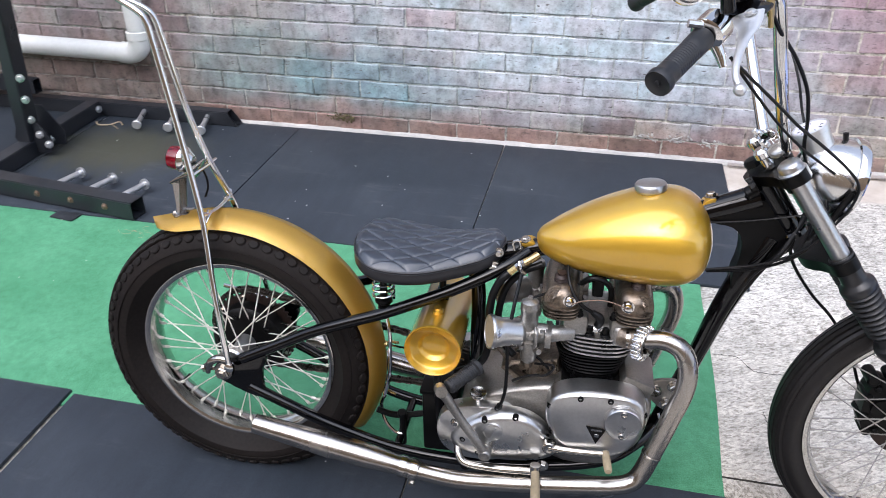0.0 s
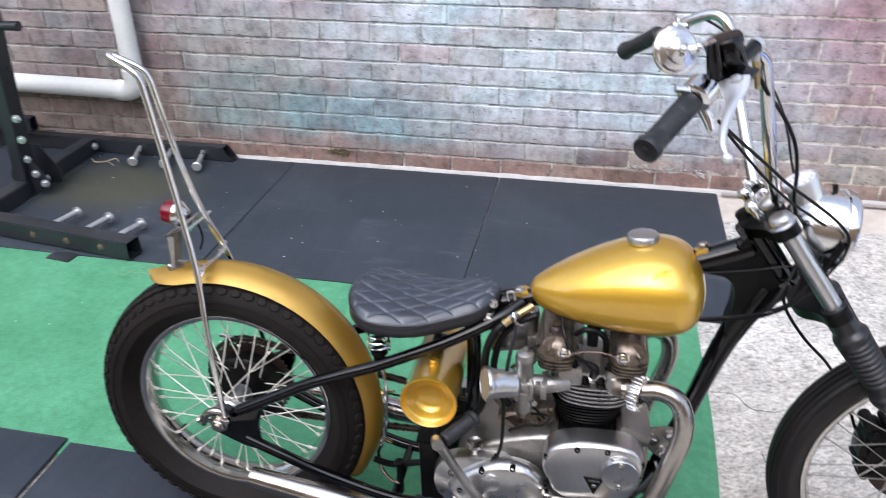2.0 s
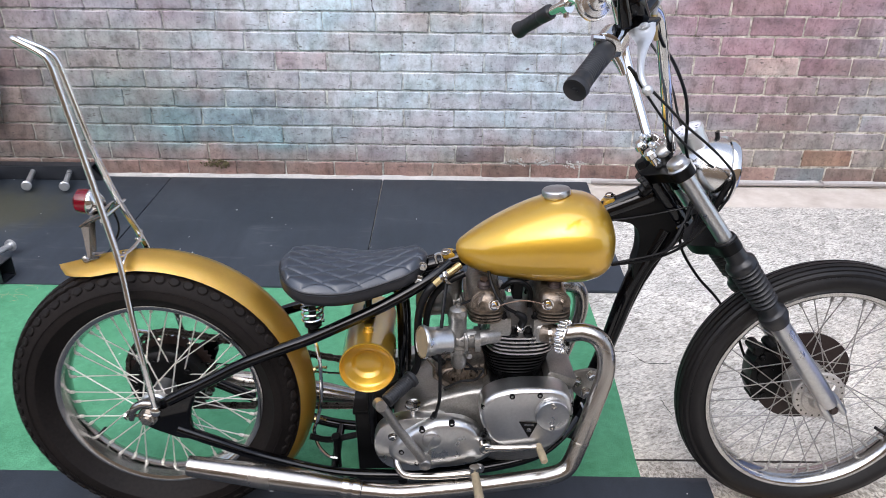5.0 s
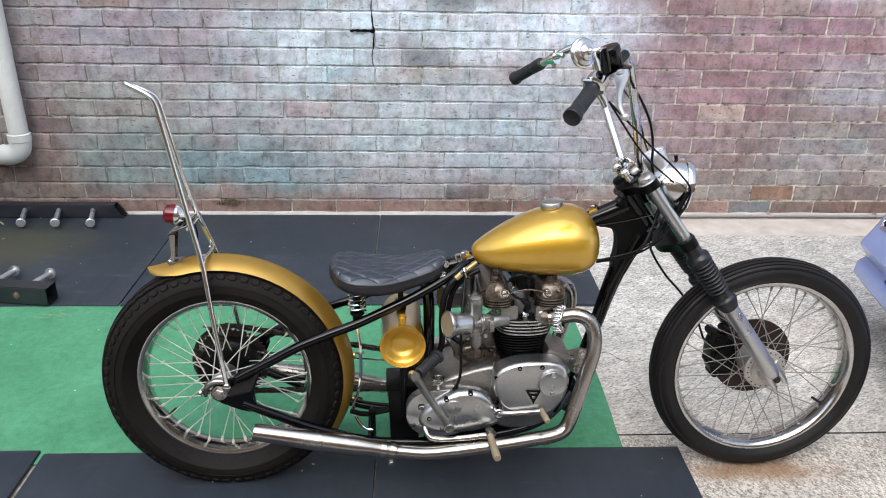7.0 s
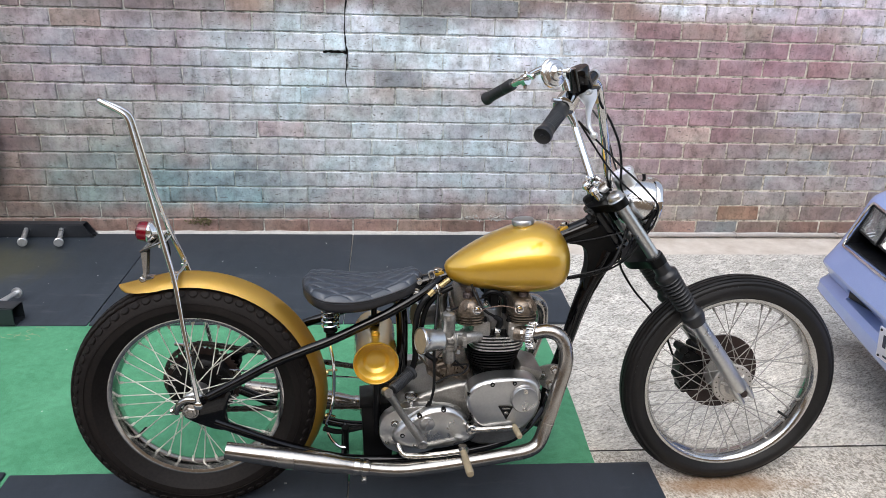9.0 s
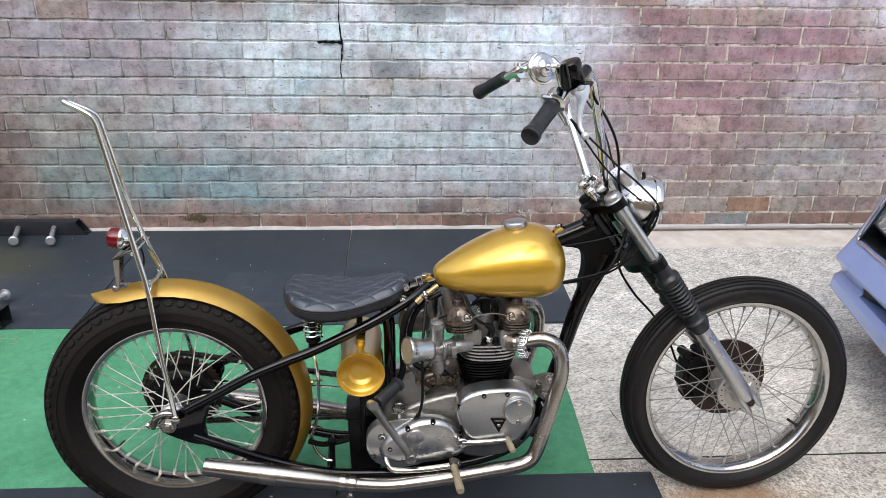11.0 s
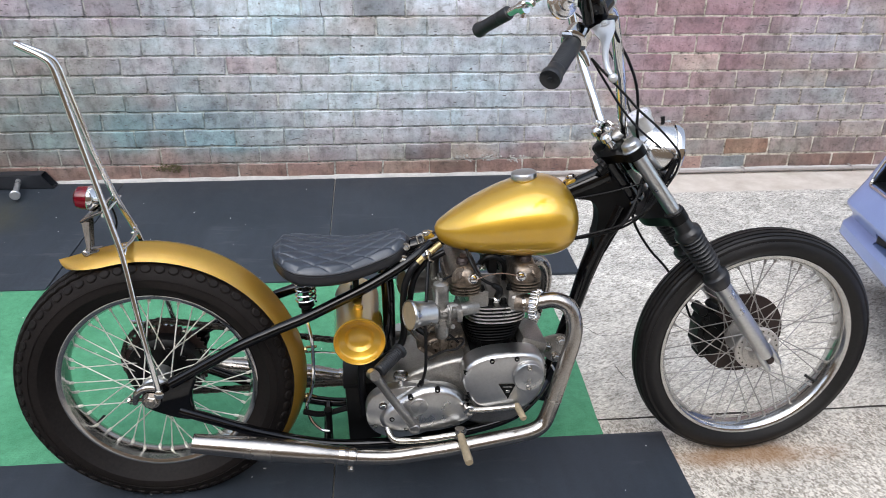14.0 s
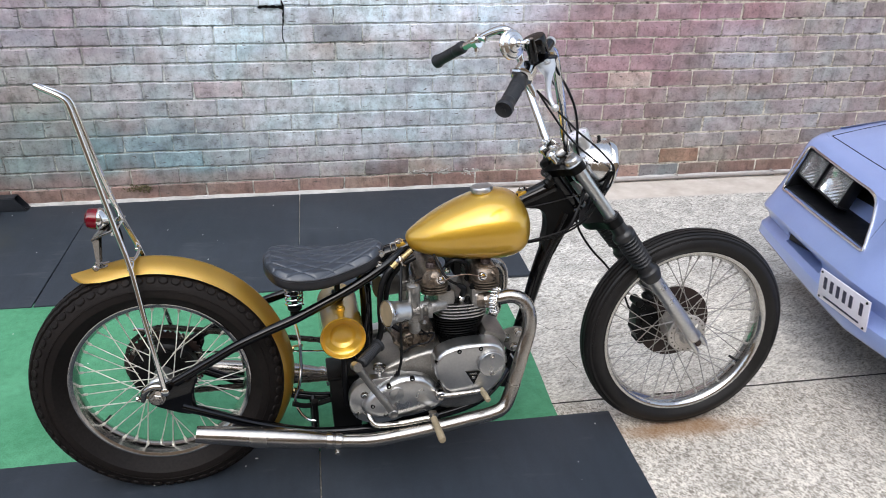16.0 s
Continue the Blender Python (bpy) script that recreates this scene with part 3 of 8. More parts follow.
def tube(bm, pts, r, seg=10, per=6, closed=False, raw=False, caps=True):
    """A round tube along a curve; r is a radius or one for each point of the curve's ends, blended."""
    path = [Vector(q) for q in pts] if raw else spline(pts, per, closed)
    n = len(path)
    rs = [r] * n if isinstance(r, (int, float)) else [float(np.interp(i / (n - 1), np.linspace(0, 1, len(r)), r)) for i in range(n)]
    tang = []
    for i in range(n):
        if closed:
            d = path[(i + 1) % n] - path[i - 1]
        else:
            d = path[min(i + 1, n - 1)] - path[max(i - 1, 0)]
        tang.append(d.normalized() if d.length > 1e-9 else Vector((0, 0, 1)))
    up = Vector((0, 0, 1)) if abs(tang[0].z) < 0.9 else Vector((1, 0, 0))
    nor = (up - tang[0] * up.dot(tang[0])).normalized()
    rings = []
    for i in range(n):
        if i:
            nor = (nor - tang[i] * nor.dot(tang[i]))
            nor = nor.normalized() if nor.length > 1e-6 else tang[i].orthogonal().normalized()
        bi = tang[i].cross(nor)
        rings.append([bm.verts.new(path[i] + rs[i] * (math.cos(a) * nor + math.sin(a) * bi)) for a in (2 * math.pi * k / seg for k in range(seg))])
    for i in range(n if closed else n - 1):
        a, b = rings[i], rings[(i + 1) % n]
        for k in range(seg):
            bm.faces.new((a[k], a[(k + 1) % seg], b[(k + 1) % seg], b[k]))
    if caps and not closed:
        bm.faces.new(rings[0][::-1])
        bm.faces.new(rings[-1])
    return bm


def rod(bm, a, b, r, seg=12):
    return tube(bm, [a, b], r, seg, raw=True)


def lathe(bm, prof, origin, axis, seg=24, closed=False):
    """Turns a profile of (radius, distance along the axis) round the axis."""
    origin, axis = Vector(origin), Vector(axis).normalized()
    u = axis.orthogonal().normalized()
    v = axis.cross(u)
    rings = []
    for r, h in prof:
        if r < 1e-6:
            rings.append([bm.verts.new(origin + axis * h)])
        else:
            rings.append([bm.verts.new(origin + axis * h + r * (math.cos(a) * u + math.sin(a) * v)) for a in (2 * math.pi * k / seg for k in range(seg))])
    pairs = list(zip(rings, rings[1:])) + ([(rings[-1], rings[0])] if closed else [])
    for a, b in pairs:
        for k in range(seg):
            j = (k + 1) % seg
            if len(a) == 1 and len(b) > 1:
                bm.faces.new((a[0], b[j], b[k]))
            elif len(b) == 1 and len(a) > 1:
                bm.faces.new((a[k], a[j], b[0]))
            elif len(a) > 1:
                bm.faces.new((a[k], a[j], b[j], b[k]))
    return bm


def block(bm, m, sx, sy, sz, bevel=0.0, seg=2):
    """A box with rounded edges, sizes in metres, at the pose m."""
    r = bmesh.ops.create_cube(bm, size=1.0, matrix=m @ Matrix.Diagonal((sx, sy, sz, 1)))
    if bevel:
        es = list({e for v in r["verts"] for e in v.link_edges})
        bmesh.ops.bevel(bm, geom=es, offset=bevel, segments=seg, affect="EDGES", profile=0.5)
    return bm


def smooth_ring(pts, rounds=2):
    """Corner cutting on a closed outline."""
    p = [Vector((a, b)) for a, b in pts]
    for _ in range(rounds):
        q = []
        for i in range(len(p)):
            a, b = p[i], p[(i + 1) % len(p)]
            q += [a * 0.75 + b * 0.25, a * 0.25 + b * 0.75]
        p = q
    return p


def dome(bm, outline, y0, y1, inset=0.01, steps=4, rounds=2, crown=0.0):
    """A plate or cover with an outline in x, z, from y0 out to y1, with a rolled edge and a slightly domed face."""
    p = smooth_ring(outline, rounds) if rounds else [Vector(q) for q in outline]
    c = sum(p, Vector((0, 0))) / len(p)
    size = sum((q - c).length for q in p) / len(p)
    rings = [[bm.verts.new((q.x, y0, q.y)) for q in p]]
    s = 1 if y1 > y0 else -1
    d = abs(y1 - y0)
    e = min(inset, d)
    rings.append([bm.verts.new((q.x, y1 - s * e, q.y)) for q in p])
    for k in range(1, steps + 1):
        a = k / steps * math.pi / 2
        k2 = 1 - inset * (1 - math.cos(a)) / size
        y = y1 - s * e + s * e * math.sin(a)
        rings.append([bm.verts.new((c.x + (q.x - c.x) * k2, y, c.y + (q.y - c.y) * k2)) for q in p])
    if crown:
        k0 = 1 - inset / size
        for k in (0.66, 0.33):
            rings.append([bm.verts.new((c.x + (q.x - c.x) * k0 * k, y1 + s * crown * (1 - k * k), c.y + (q.y - c.y) * k0 * k)) for q in p])
    n = len(p)
    for a, b in zip(rings, rings[1:]):
        for k in range(n):
            bm.faces.new((a[k], a[(k + 1) % n], b[(k + 1) % n], b[k]))
    bm.faces.new(rings[0][::-1])
    bm.faces.new(rings[-1])
    return bm


def ellipse(cx, cz, rx, rz, n=20, a0=0.0):
    return [(cx + rx * math.cos(a0 + 2 * math.pi * k / n), cz + rz * math.sin(a0 + 2 * math.pi * k / n)) for k in range(n)]


def grid_faces(bm, rows, wrap=False):
    for a, b in zip(rows, rows[1:]):
        n = len(a)
        for k in range(n if wrap else n - 1):
            bm.faces.new((a[k], a[(k + 1) % n], b[(k + 1) % n], b[k]))


def hexbolt(bm, at, axis, r=0.008, h=0.007, washer=True):
    if washer:
        lathe(bm, [(0, 0), (r * 1.45, 0), (r * 1.45, h * 0.25), (0, h * 0.25)], at, axis, 14)
    lathe(bm, [(0, h * 0.2), (r, h * 0.2), (r, h * 0.85), (r * 0.8, h), (0, h)], at, axis, 6)
    return bm

# ---- ground, wall core and the yard round the camera ----


def ground():
    bm = bmesh.new()
    r = bmesh.ops.create_grid(bm, x_segments=2, y_segments=2, size=150)
    bmesh.ops.translate(bm, verts=r["verts"], vec=(0, 0, -0.03))
    tagged(part("ground", bm, CONCRETE), "pale brushed concrete yard reaching past the slabs", "ground", kind="structure")


ground()


def slabs():
    """Concrete bays with open joints between them."""
    root = thing("pavement", pose(0, 0, 0), "pale brushed concrete slabs with narrow dark joints", "pavement", kind="structure")
    xs, ys = [-5.0, -2.4, 0.62, 3.9, 7.5], [-0.002, -1.943, -3.9, -6.6]
    for i in range(len(xs) - 1):
        for j in range(len(ys) - 1):
            x0, x1, y1, y0 = xs[i], xs[i + 1], ys[j], ys[j + 1]
            bm = bmesh.new()
            block(bm, pose((x0 + x1) / 2, (y0 + y1) / 2, -0.02), x1 - x0 - 0.006, y1 - y0 - 0.005, 0.04, 0.003, 2)
            part("slab", bm, CONCRETE, root)
    bm = bmesh.new()
    rows = []
    rng = random.Random(5)
    for k in range(241):
        # grit packed unevenly in the long joint
        x, w = -4.9 + 12.3 * k / 240, rng.uniform(0.0008, 0.0040)
        y = -1.943 + rng.uniform(-0.0008, 0.0008)
        rows.append([bm.verts.new((x, y - w, -0.006)), bm.verts.new((x, y - w * 0.9, 0.0006)), bm.verts.new((x, y, -0.001)), bm.verts.new((x, y + w * 0.9, 0.0006)), bm.verts.new((x, y + w, -0.006))])
    grid_faces(bm, rows)
    part("joint_filling", bm, DIRT, root, "dark grit packed in the joint")
    rng = random.Random(12)
    for pts in ([(0.854, -1.447), (0.89, -1.440), (0.923, -1.446), (0.947, -1.481), (0.968, -1.503), (1.044, -1.502)], [(0.966, -1.677), (0.972, -1.72), (0.985, -1.763)]):
        bm = bmesh.new()
        rows = []
        for p, w in ((p, rng.uniform(0.0007, 0.0016)) for p in spline([(x, y, 0) for x, y in pts], 8)):
            p = p + V(rng.uniform(-0.002, 0.002), rng.uniform(-0.002, 0.002), 0)
            rows.append([bm.verts.new(p + V(-w * 0.6, -w, 0.0008)), bm.verts.new(p + V(0, 0, 0.0004)), bm.verts.new(p + V(w * 0.6, w, 0.0008))])
        grid_faces(bm, rows)
        part("crack", bm, BLACK_IRON, root, "thin dark crack", recalc=False)


slabs()

# wall core (the mortar), and brown walls added out of view on other sides
bm = bmesh.new()
block(bm, pose(1.0, 0.1298, 1.6), 12.0, 0.235, 3.3)
WALL = tagged(part("wall_north", bm, MORTAR), "sprayed brick wall with recessed mortar joints", "wall", kind="structure")
bm = bmesh.new()
block(bm, pose(3.95, 0.0112, 1.6), 6.1, 0.006, 3.29)
part("pointing", bm, MORTAR, WALL, "pale cream repointed mortar")
# unseen; stands in for a brown building in the chrome and limits the sky
bm = bmesh.new()
block(bm, pose(1.0, -9.0, 2.6), 20.0, 0.2, 5.2)
tagged(part("wall_south", bm, FARWALL), "plain brown wall added out of view", "wall", kind="structure")
# side wall, likewise added where the camera never looks
bm = bmesh.new()
block(bm, pose(-6.9, -4.6, 1.3), 0.2, 9.4, 2.6)
tagged(part("wall_west", bm, FARWALL), "plain brown wall added out of view", "wall", kind="structure")


def turf():
    bm = bmesh.new()
    n, x0, x1, y0, y1 = 60, -4.5, 0.840, -2.07, -1.04
    rng = random.Random(4)
    rows = []
    for j in range(9):
        row = []
        for i in range(n + 1):
            x, y = x0 + (x1 - x0) * i / n, y0 + (y1 - y0) * j / 8
            if i == n:
                x += 0.006 * math.sin(7 * y) + rng.uniform(-0.002, 0.002)
            row.append(bm.verts.new((x, y, 0.008 + 0.0012 * math.sin(9 * x) * math.sin(5 * y))))
        rows.append(row)
    grid_faces(bm, rows)
    r = bmesh.ops.extrude_face_region(bm, geom=bm.faces[:])
    bmesh.ops.translate(bm, verts=[v for v in r["geom"] if isinstance(v, bmesh.types.BMVert)], vec=(0, 0, -0.0075))
    tagged(part("carpet", bm, CARPET), "green artificial turf carpet strip with a frayed edge", "carpet")


turf()


def rubber_mat(x0, x1, y0, y1, top, turn=0.0, label="black rubber gym mat with dusty scuffs", thick=0.013):
    root_m = pose((x0 + x1) / 2, (y0 + y1) / 2, top - thick / 2, 0, 0, turn)
    bm = bmesh.new()
    block(bm, pose(0, 0, 0), x1 - x0, y1 - y0, thick, 0.003, 2)
    ob = part("rubber_mat", bm, MAT)
    ob.matrix_basis = root_m
    tagged(ob, label, "mat", "gym mats")
    return ob


for k in range(4):
    rubber_mat(-0.002 - 1.04 * k - 1.036, -0.002 - 1.04 * k, -1.072, -0.025, 0.0145 - 0.0004 * k, 0.15 * (-1) ** k)
rubber_mat(0.002, 1.0, -1.070, -0.025, 0.0145)
rubber_mat(0.071, 1.003, -3.05, -2.022, 0.015)
rubber_mat(-0.930, 0.067, -3.05, -2.028, 0.0145)
rubber_mat(-1.975, -0.945, -3.04, -2.016, 0.017)
rubber_mat(-3.01, -1.979, -3.04, -2.014, 0.0145)

# flaking render line at the wall's foot
bm = bmesh.new()
rng = random.Random(8)
xs = [-4.0 + 0.06 * i for i in range(155)]
rows = [[], [], []]
for x in xs:
    w = 0.016 + rng.uniform(-0.005, 0.008)
    rows[0].append(bm.verts.new((x, -0.004 - w, 0.002)))
    rows[1].append(bm.verts.new((x, -0.002 - w * 0.6, 0.017 + rng.uniform(-0.002, 0.003))))
    rows[2].append(bm.verts.new((x, 0.006, 0.021 + rng.uniform(-0.002, 0.004))))
grid_faces(bm, rows)
tagged(part("trim", bm, PATCH), "chipped white render line along the wall foot", "trim", kind="structure")


def conduit():
    root = thing("conduit", pose(0, 0, 0), "thin grey conduit along the foot of the wall", "pipe")
    bm = bmesh.new()
    tube(bm, [(1.02, -0.035, 0.017), (1.6, -0.036, 0.015), (2.2, -0.034, 0.017), (3.0, -0.036, 0.018), (4.5, -0.035, 0.017)], 0.0085, 10, 8)
    part("pipe_run", bm, CONDUIT, root)
    for x in (1.35, 2.15, 2.75, 3.5):
        bm = bmesh.new()
        tube(bm, [(x, -0.035 + 0.0115 * math.cos(a), 0.0165 + 0.0115 * math.sin(a)) for a in (k * math.pi / 8 for k in range(17))], 0.0028, 6, raw=True)
        block(bm, pose(x, -0.012, 0.028), 0.014, 0.024, 0.003)
        part("clip", bm, CONDUIT, root)


conduit()


def downpipe():
    root = thing("downpipe", pose(0, 0, 0), "white painted round waste pipe with an elbow on the brick wall", "pipe")
    r, y = 0.047, -0.064
    bm = bmesh.new()
    rod(bm, (-1.822, y, 0.43), (-1.826, y, 3.2), r, 24)
    part("upright", bm, PVC, root)
    bm = bmesh.new()
    tube(bm, [(-1.93, y, 0.357), (-1.90, y, 0.353), (-1.857, y, 0.362), (-1.828, y, 0.392), (-1.822, y, 0.437)], 0.052, 24, 6)
    part("elbow", bm, PVC, root)
    bm = bmesh.new()
    lathe(bm, [(0.049, 0), (0.0555, 0.004), (0.0555, 0.04), (0.049, 0.044)], (-1.822, y, 0.425), (0, 0, 1), 24)
    part("collar", bm, PVC, root)
    bm = bmesh.new()
    rod(bm, (-1.91, y, 0.356), (-5.0, y, 0.395), r, 24)
    part("cross_run", bm, PVC, root)
    for x in (-2.72, -3.9):
        z = 0.356 + (-1.91 - x) * 0.0126
        bm = bmesh.new()
        lathe(bm, [(0.0485, 0), (0.0515, 0), (0.0515, 0.022), (0.0485, 0.022)], (x, y, z), (-1, 0, 0.0126), 24, True)
        tube(bm, [(x - 0.01, y + 0.02, z + 0.05), (x - 0.005, -0.03, z + 0.10), (x, -0.012, z + 0.16)], 0.008, 8)
        part("bracket", bm, PVC, root)


downpipe()


def wall_crack():
    """A stepped crack that follows the joints."""
    rng = random.Random(5)
    bm = bmesh.new()
    for pts, w in (([(-0.018, 1.62), (-0.026, 1.42), (-0.020, 1.25), (-0.030, 1.09), (-0.018, 0.985), (-0.020, 0.905)], 0.010), ([(-0.135, 0.983), (-0.075, 0.984), (-0.02, 0.980)], 0.018), ([(-0.022, 0.905), (-0.03, 0.86), (-0.024, 0.81)], 0.006)):
        rows = []
        path = spline([(x, 0, z) for x, z in pts], 6)
        for i, p in enumerate(path):
            q = path[min(i + 1, len(path) - 1)] - path[max(i - 1, 0)]
            n = V(q.z, 0, -q.x).normalized() * w * rng.uniform(0.35, 1.0) * 0.5
            j = V(rng.uniform(-0.002, 0.002), 0, rng.uniform(-0.002, 0.002))
            rows.append([bm.verts.new(p + n + j + V(0, -0.0020, 0)), bm.verts.new(p + j + V(0, -0.0014, 0)), bm.verts.new(p - n + j + V(0, -0.0020, 0))])
        grid_faces(bm, rows)
    part("crack", bm, BLACK_IRON, WALL, "dark stepped crack along the joints", recalc=False)


wall_crack()


def moss():
    """Dry moss and flaked mortar lodged in the lowest joints."""
    rng = random.Random(13)
    for cx, cz, n in ((-0.79, 0.075, 60), (-0.86, 0.082, 25), (0.80, 0.105, 45), (0.93, 0.095, 40), (0.66, 0.098, 25)):
        bm = bmesh.new()
        for _ in range(n):
            a, r = rng.uniform(0, 6.28), rng.random() ** 0.5
            x, z, k = cx + 0.040 * r * math.cos(a) * (1 if cx < 0 else 1.6), cz + 0.020 * r * math.sin(a), rng.uniform(0.002, 0.006)
            bmesh.ops.create_icosphere(bm, subdivisions=1, radius=k, matrix=pose(x, 0.001 - k * 0.3, z, 0, rng.uniform(0, 90), 0) @ Matrix.Diagonal((1.4, 0.7, 0.8, 1)))
        part("moss" if cx < 0 else "mortar_crumbs", bm, MOSS if cx < 0 else PATCH, WALL, "dry moss in a joint" if cx < 0 else "flaked mortar crumbs")["kind"] = "stuff"


moss()

# ---- the motorcycle: x forward, y to its left, z up; leaning on its stand ----
BIKE = thing("motorcycle", pose(-0.340, -2.118, 0.012, 0, 0, 2.2) @ pose(0, 0, 0, -5.5, 0, 0),
             "gold and black chopper motorcycle with chrome sissy bar on its stand", "motorcycle")


def mirrored(pts):
    return [(x, -y, z) for x, y, z in pts]


def build_tyre(R, bead, half, base, lugs, wheel, centre, power=0.62):
    """A tyre that swells from the rim's edge (half width base) to its widest (half), its axle along y; tread on the crown."""
    bm = bmesh.new()
    prof = []
    for k in range(29):
        a = math.pi * (k / 28)
        f = math.sin(a) ** power if 0 < k < 28 else 0.0
        swell = min(1.0, f / 0.42)
        w = base + (half - base) * math.sin(swell * math.pi / 2)
        cosv = math.cos(a)
        y = w * (math.copysign(min(1.0, abs(cosv) / math.cos(math.asin(min(1.0, 0.42 ** (1 / power))))), cosv))
        prof.append((bead + (R - bead) * f, y))
    prof += [(bead - 0.006, -base * 0.8), (bead - 0.006, base * 0.8)]
    c = Vector(centre)
    if lugs == "rib":
        # ribs run round the crown, with grooves between them
        ys, rs = [p[1] for p in prof[24:3:-1]], [p[0] for p in prof[24:3:-1]]
        crown = []
        for y, w in ((0.034, 0.0028), (0.0255, 0.0036), (0.0135, 0.005), (0.0, 0.0058), (-0.0135, 0.005), (-0.0255, 0.0036), (-0.034, 0.0028)):
            for dy, up in ((w, -0.0045), (w * 0.85, 0.0025), (-w * 0.85, 0.0025), (-w, -0.0045)):
                crown.append((float(np.interp(y + dy, ys, rs)) + up, y + dy))
        prof = [p for p in prof[:29] if p[1] > 0.038] + crown + [p for p in prof[:29] if p[1] < -0.038] + prof[29:]
        lathe(bm, prof, centre, (0, 1, 0), 96, True)
        return part("tyre", bm, FRONT_RUBBER, wheel, sharp=30)
    lathe(bm, prof, centre, (0, 1, 0), 96, True)
    tyre = part("tyre", bm, RUBBER, wheel)
    ys, rs = [p[1] for p in prof[25:2:-1]], [p[0] for p in prof[25:2:-1]]
    kinds = {}

    def seat_at(y, a, yaw, sink):
        """The pose of a block on the crown at a distance y from its middle and an angle a round the axle."""
        r, d = float(np.interp(y, ys, rs)), 0.004
        slope = math.atan2(float(np.interp(y + d, ys, rs)) - float(np.interp(y - d, ys, rs)), 2 * d)
        return Matrix.Translation(c) @ Matrix.Rotation(a, 4, "Y") @ Matrix.Translation((0, y, r)) @ Matrix.Rotation(slope, 4, "X") @ pose(0, 0, sink, 0, 0, yaw)

    def outline(kind):
        if kind == "stud":
            return [(0.0128 * math.cos(t), 0.0105 * math.sin(t)) for t in (2 * math.pi * (k + 0.5) / 8 for k in range(8))]
        return [(-0.0165, -0.0085), (-0.004, -0.0050), (0.0165, -0.0085), (0.0165, 0.0060), (0.004, 0.0095), (-0.0165, 0.0060)]

    def block_into(b, kind, m):
        base = [b.verts.new(m @ V(x, y, -0.006)) for x, y in outline(kind)]
        edge = [b.verts.new(m @ V(x, y, 0.0028 if kind == "stud" else 0.0042)) for x, y in outline(kind)]
        top = [b.verts.new(m @ V(x * 0.76, y * 0.74, 0.0048 if kind == "stud" else 0.0062)) for x, y in outline(kind)]
        grid_faces(b, [base, edge, top], True)
        b.faces.new(top)

    n = 64
    rest = bmesh.new()
    for k in range(n):
        for side in (-1, 1):
            for y, kind in ((0.0520, "stud"), (0.0345, "zig"), (0.0130, "zag")):
                a = 2 * math.pi * (k + {"stud": 0.5, "zig": 0.0, "zag": 0.25}[kind]) / n
                m = seat_at(side * y, a, 180 if (side > 0) == (kind == "zig") else 0, 0.0)
                if side > 0:
                    block_into(rest, kind, m)
                elif kind not in kinds:
                    b = bmesh.new()
                    block_into(b, kind, Matrix.Identity(4))
                    kinds[kind] = part("tread_block", b, RUBBER, wheel, sharp=25)
                    kinds[kind].matrix_basis = m
                else:
                    twin(kinds[kind], m, wheel)
    part("far_tread", rest, RUBBER, wheel, sharp=25)["kind"] = "stuff"
    # raised band on the side wall
    y, r, w = -0.0658, 0.287, 0.0012
    b = bmesh.new()
    lathe(b, [(r - w, y + 0.004), (r - w * 0.5, y - 0.0012), (r + w * 0.5, y - 0.0012), (r + w, y + 0.004)], centre, (0, 1, 0), 96, True)
    part("side_band", b, RUBBER, wheel)
    return tyre


def build_rim(r, half, centre, name, label):
    bm = bmesh.new()
    prof = [(r, half), (r + 0.002, half - 0.003), (r - 0.004, half - 0.006), (r - 0.012, half * 0.62), (r - 0.015, half * 0.34), (r - 0.016, 0),
            (r - 0.015, -half * 0.34), (r - 0.012, -half * 0.62), (r - 0.004, -half + 0.006), (r + 0.002, -half + 0.003), (r, -half),
            (r - 0.005, -half), (r - 0.012, -half + 0.004), (r - 0.0155, -half * 0.62), (r - 0.0205, -half * 0.34), (r - 0.0215, 0),
            (r - 0.0205, half * 0.34), (r - 0.0155, half * 0.62), (r - 0.012, half - 0.004), (r - 0.005, half)]
    lathe(bm, prof, centre, (0, 1, 0), 96, True)
    return part(name, bm, RIM, BIKE, label)


def lace(wheel, centre, rr, hub_r, hub_y, n, lead, metal, gauge=0.0017):
    """Crossed spokes, each a rod with its nipple at the rim."""
    c = Vector(centre)
    kinds = {}
    for k in range(n):
        side, way = (1 if k % 2 else -1), (1 if (k // 2) % 2 else -1)
        a = 2 * math.pi * k / n
        key = (side, way)
        if key not in kinds:
            bm = bmesh.new()
            hy = hub_y[0] if side < 0 else hub_y[1]
            p0 = V(hub_r * math.sin(way * lead), hy, hub_r * math.cos(way * lead))
            p1 = V(0, side * 0.006, rr)
            rod(bm, p0, p1, gauge, 6)
            d = (p0 - p1).normalized()
            rod(bm, p1 + d * -0.002, p1 + d * 0.011, 0.0040, 6)
            o = part("spoke", bm, metal, wheel)
            kinds[key] = o
            o.matrix_basis = Matrix.Translation(c) @ Matrix.Rotation(a, 4, "Y")
        else:
            twin(kinds[key], Matrix.Translation(c) @ Matrix.Rotation(a, 4, "Y"), wheel)


RC, FC = (0.002, 0.0, 0.318), (1.538, -0.012, 0.3135)


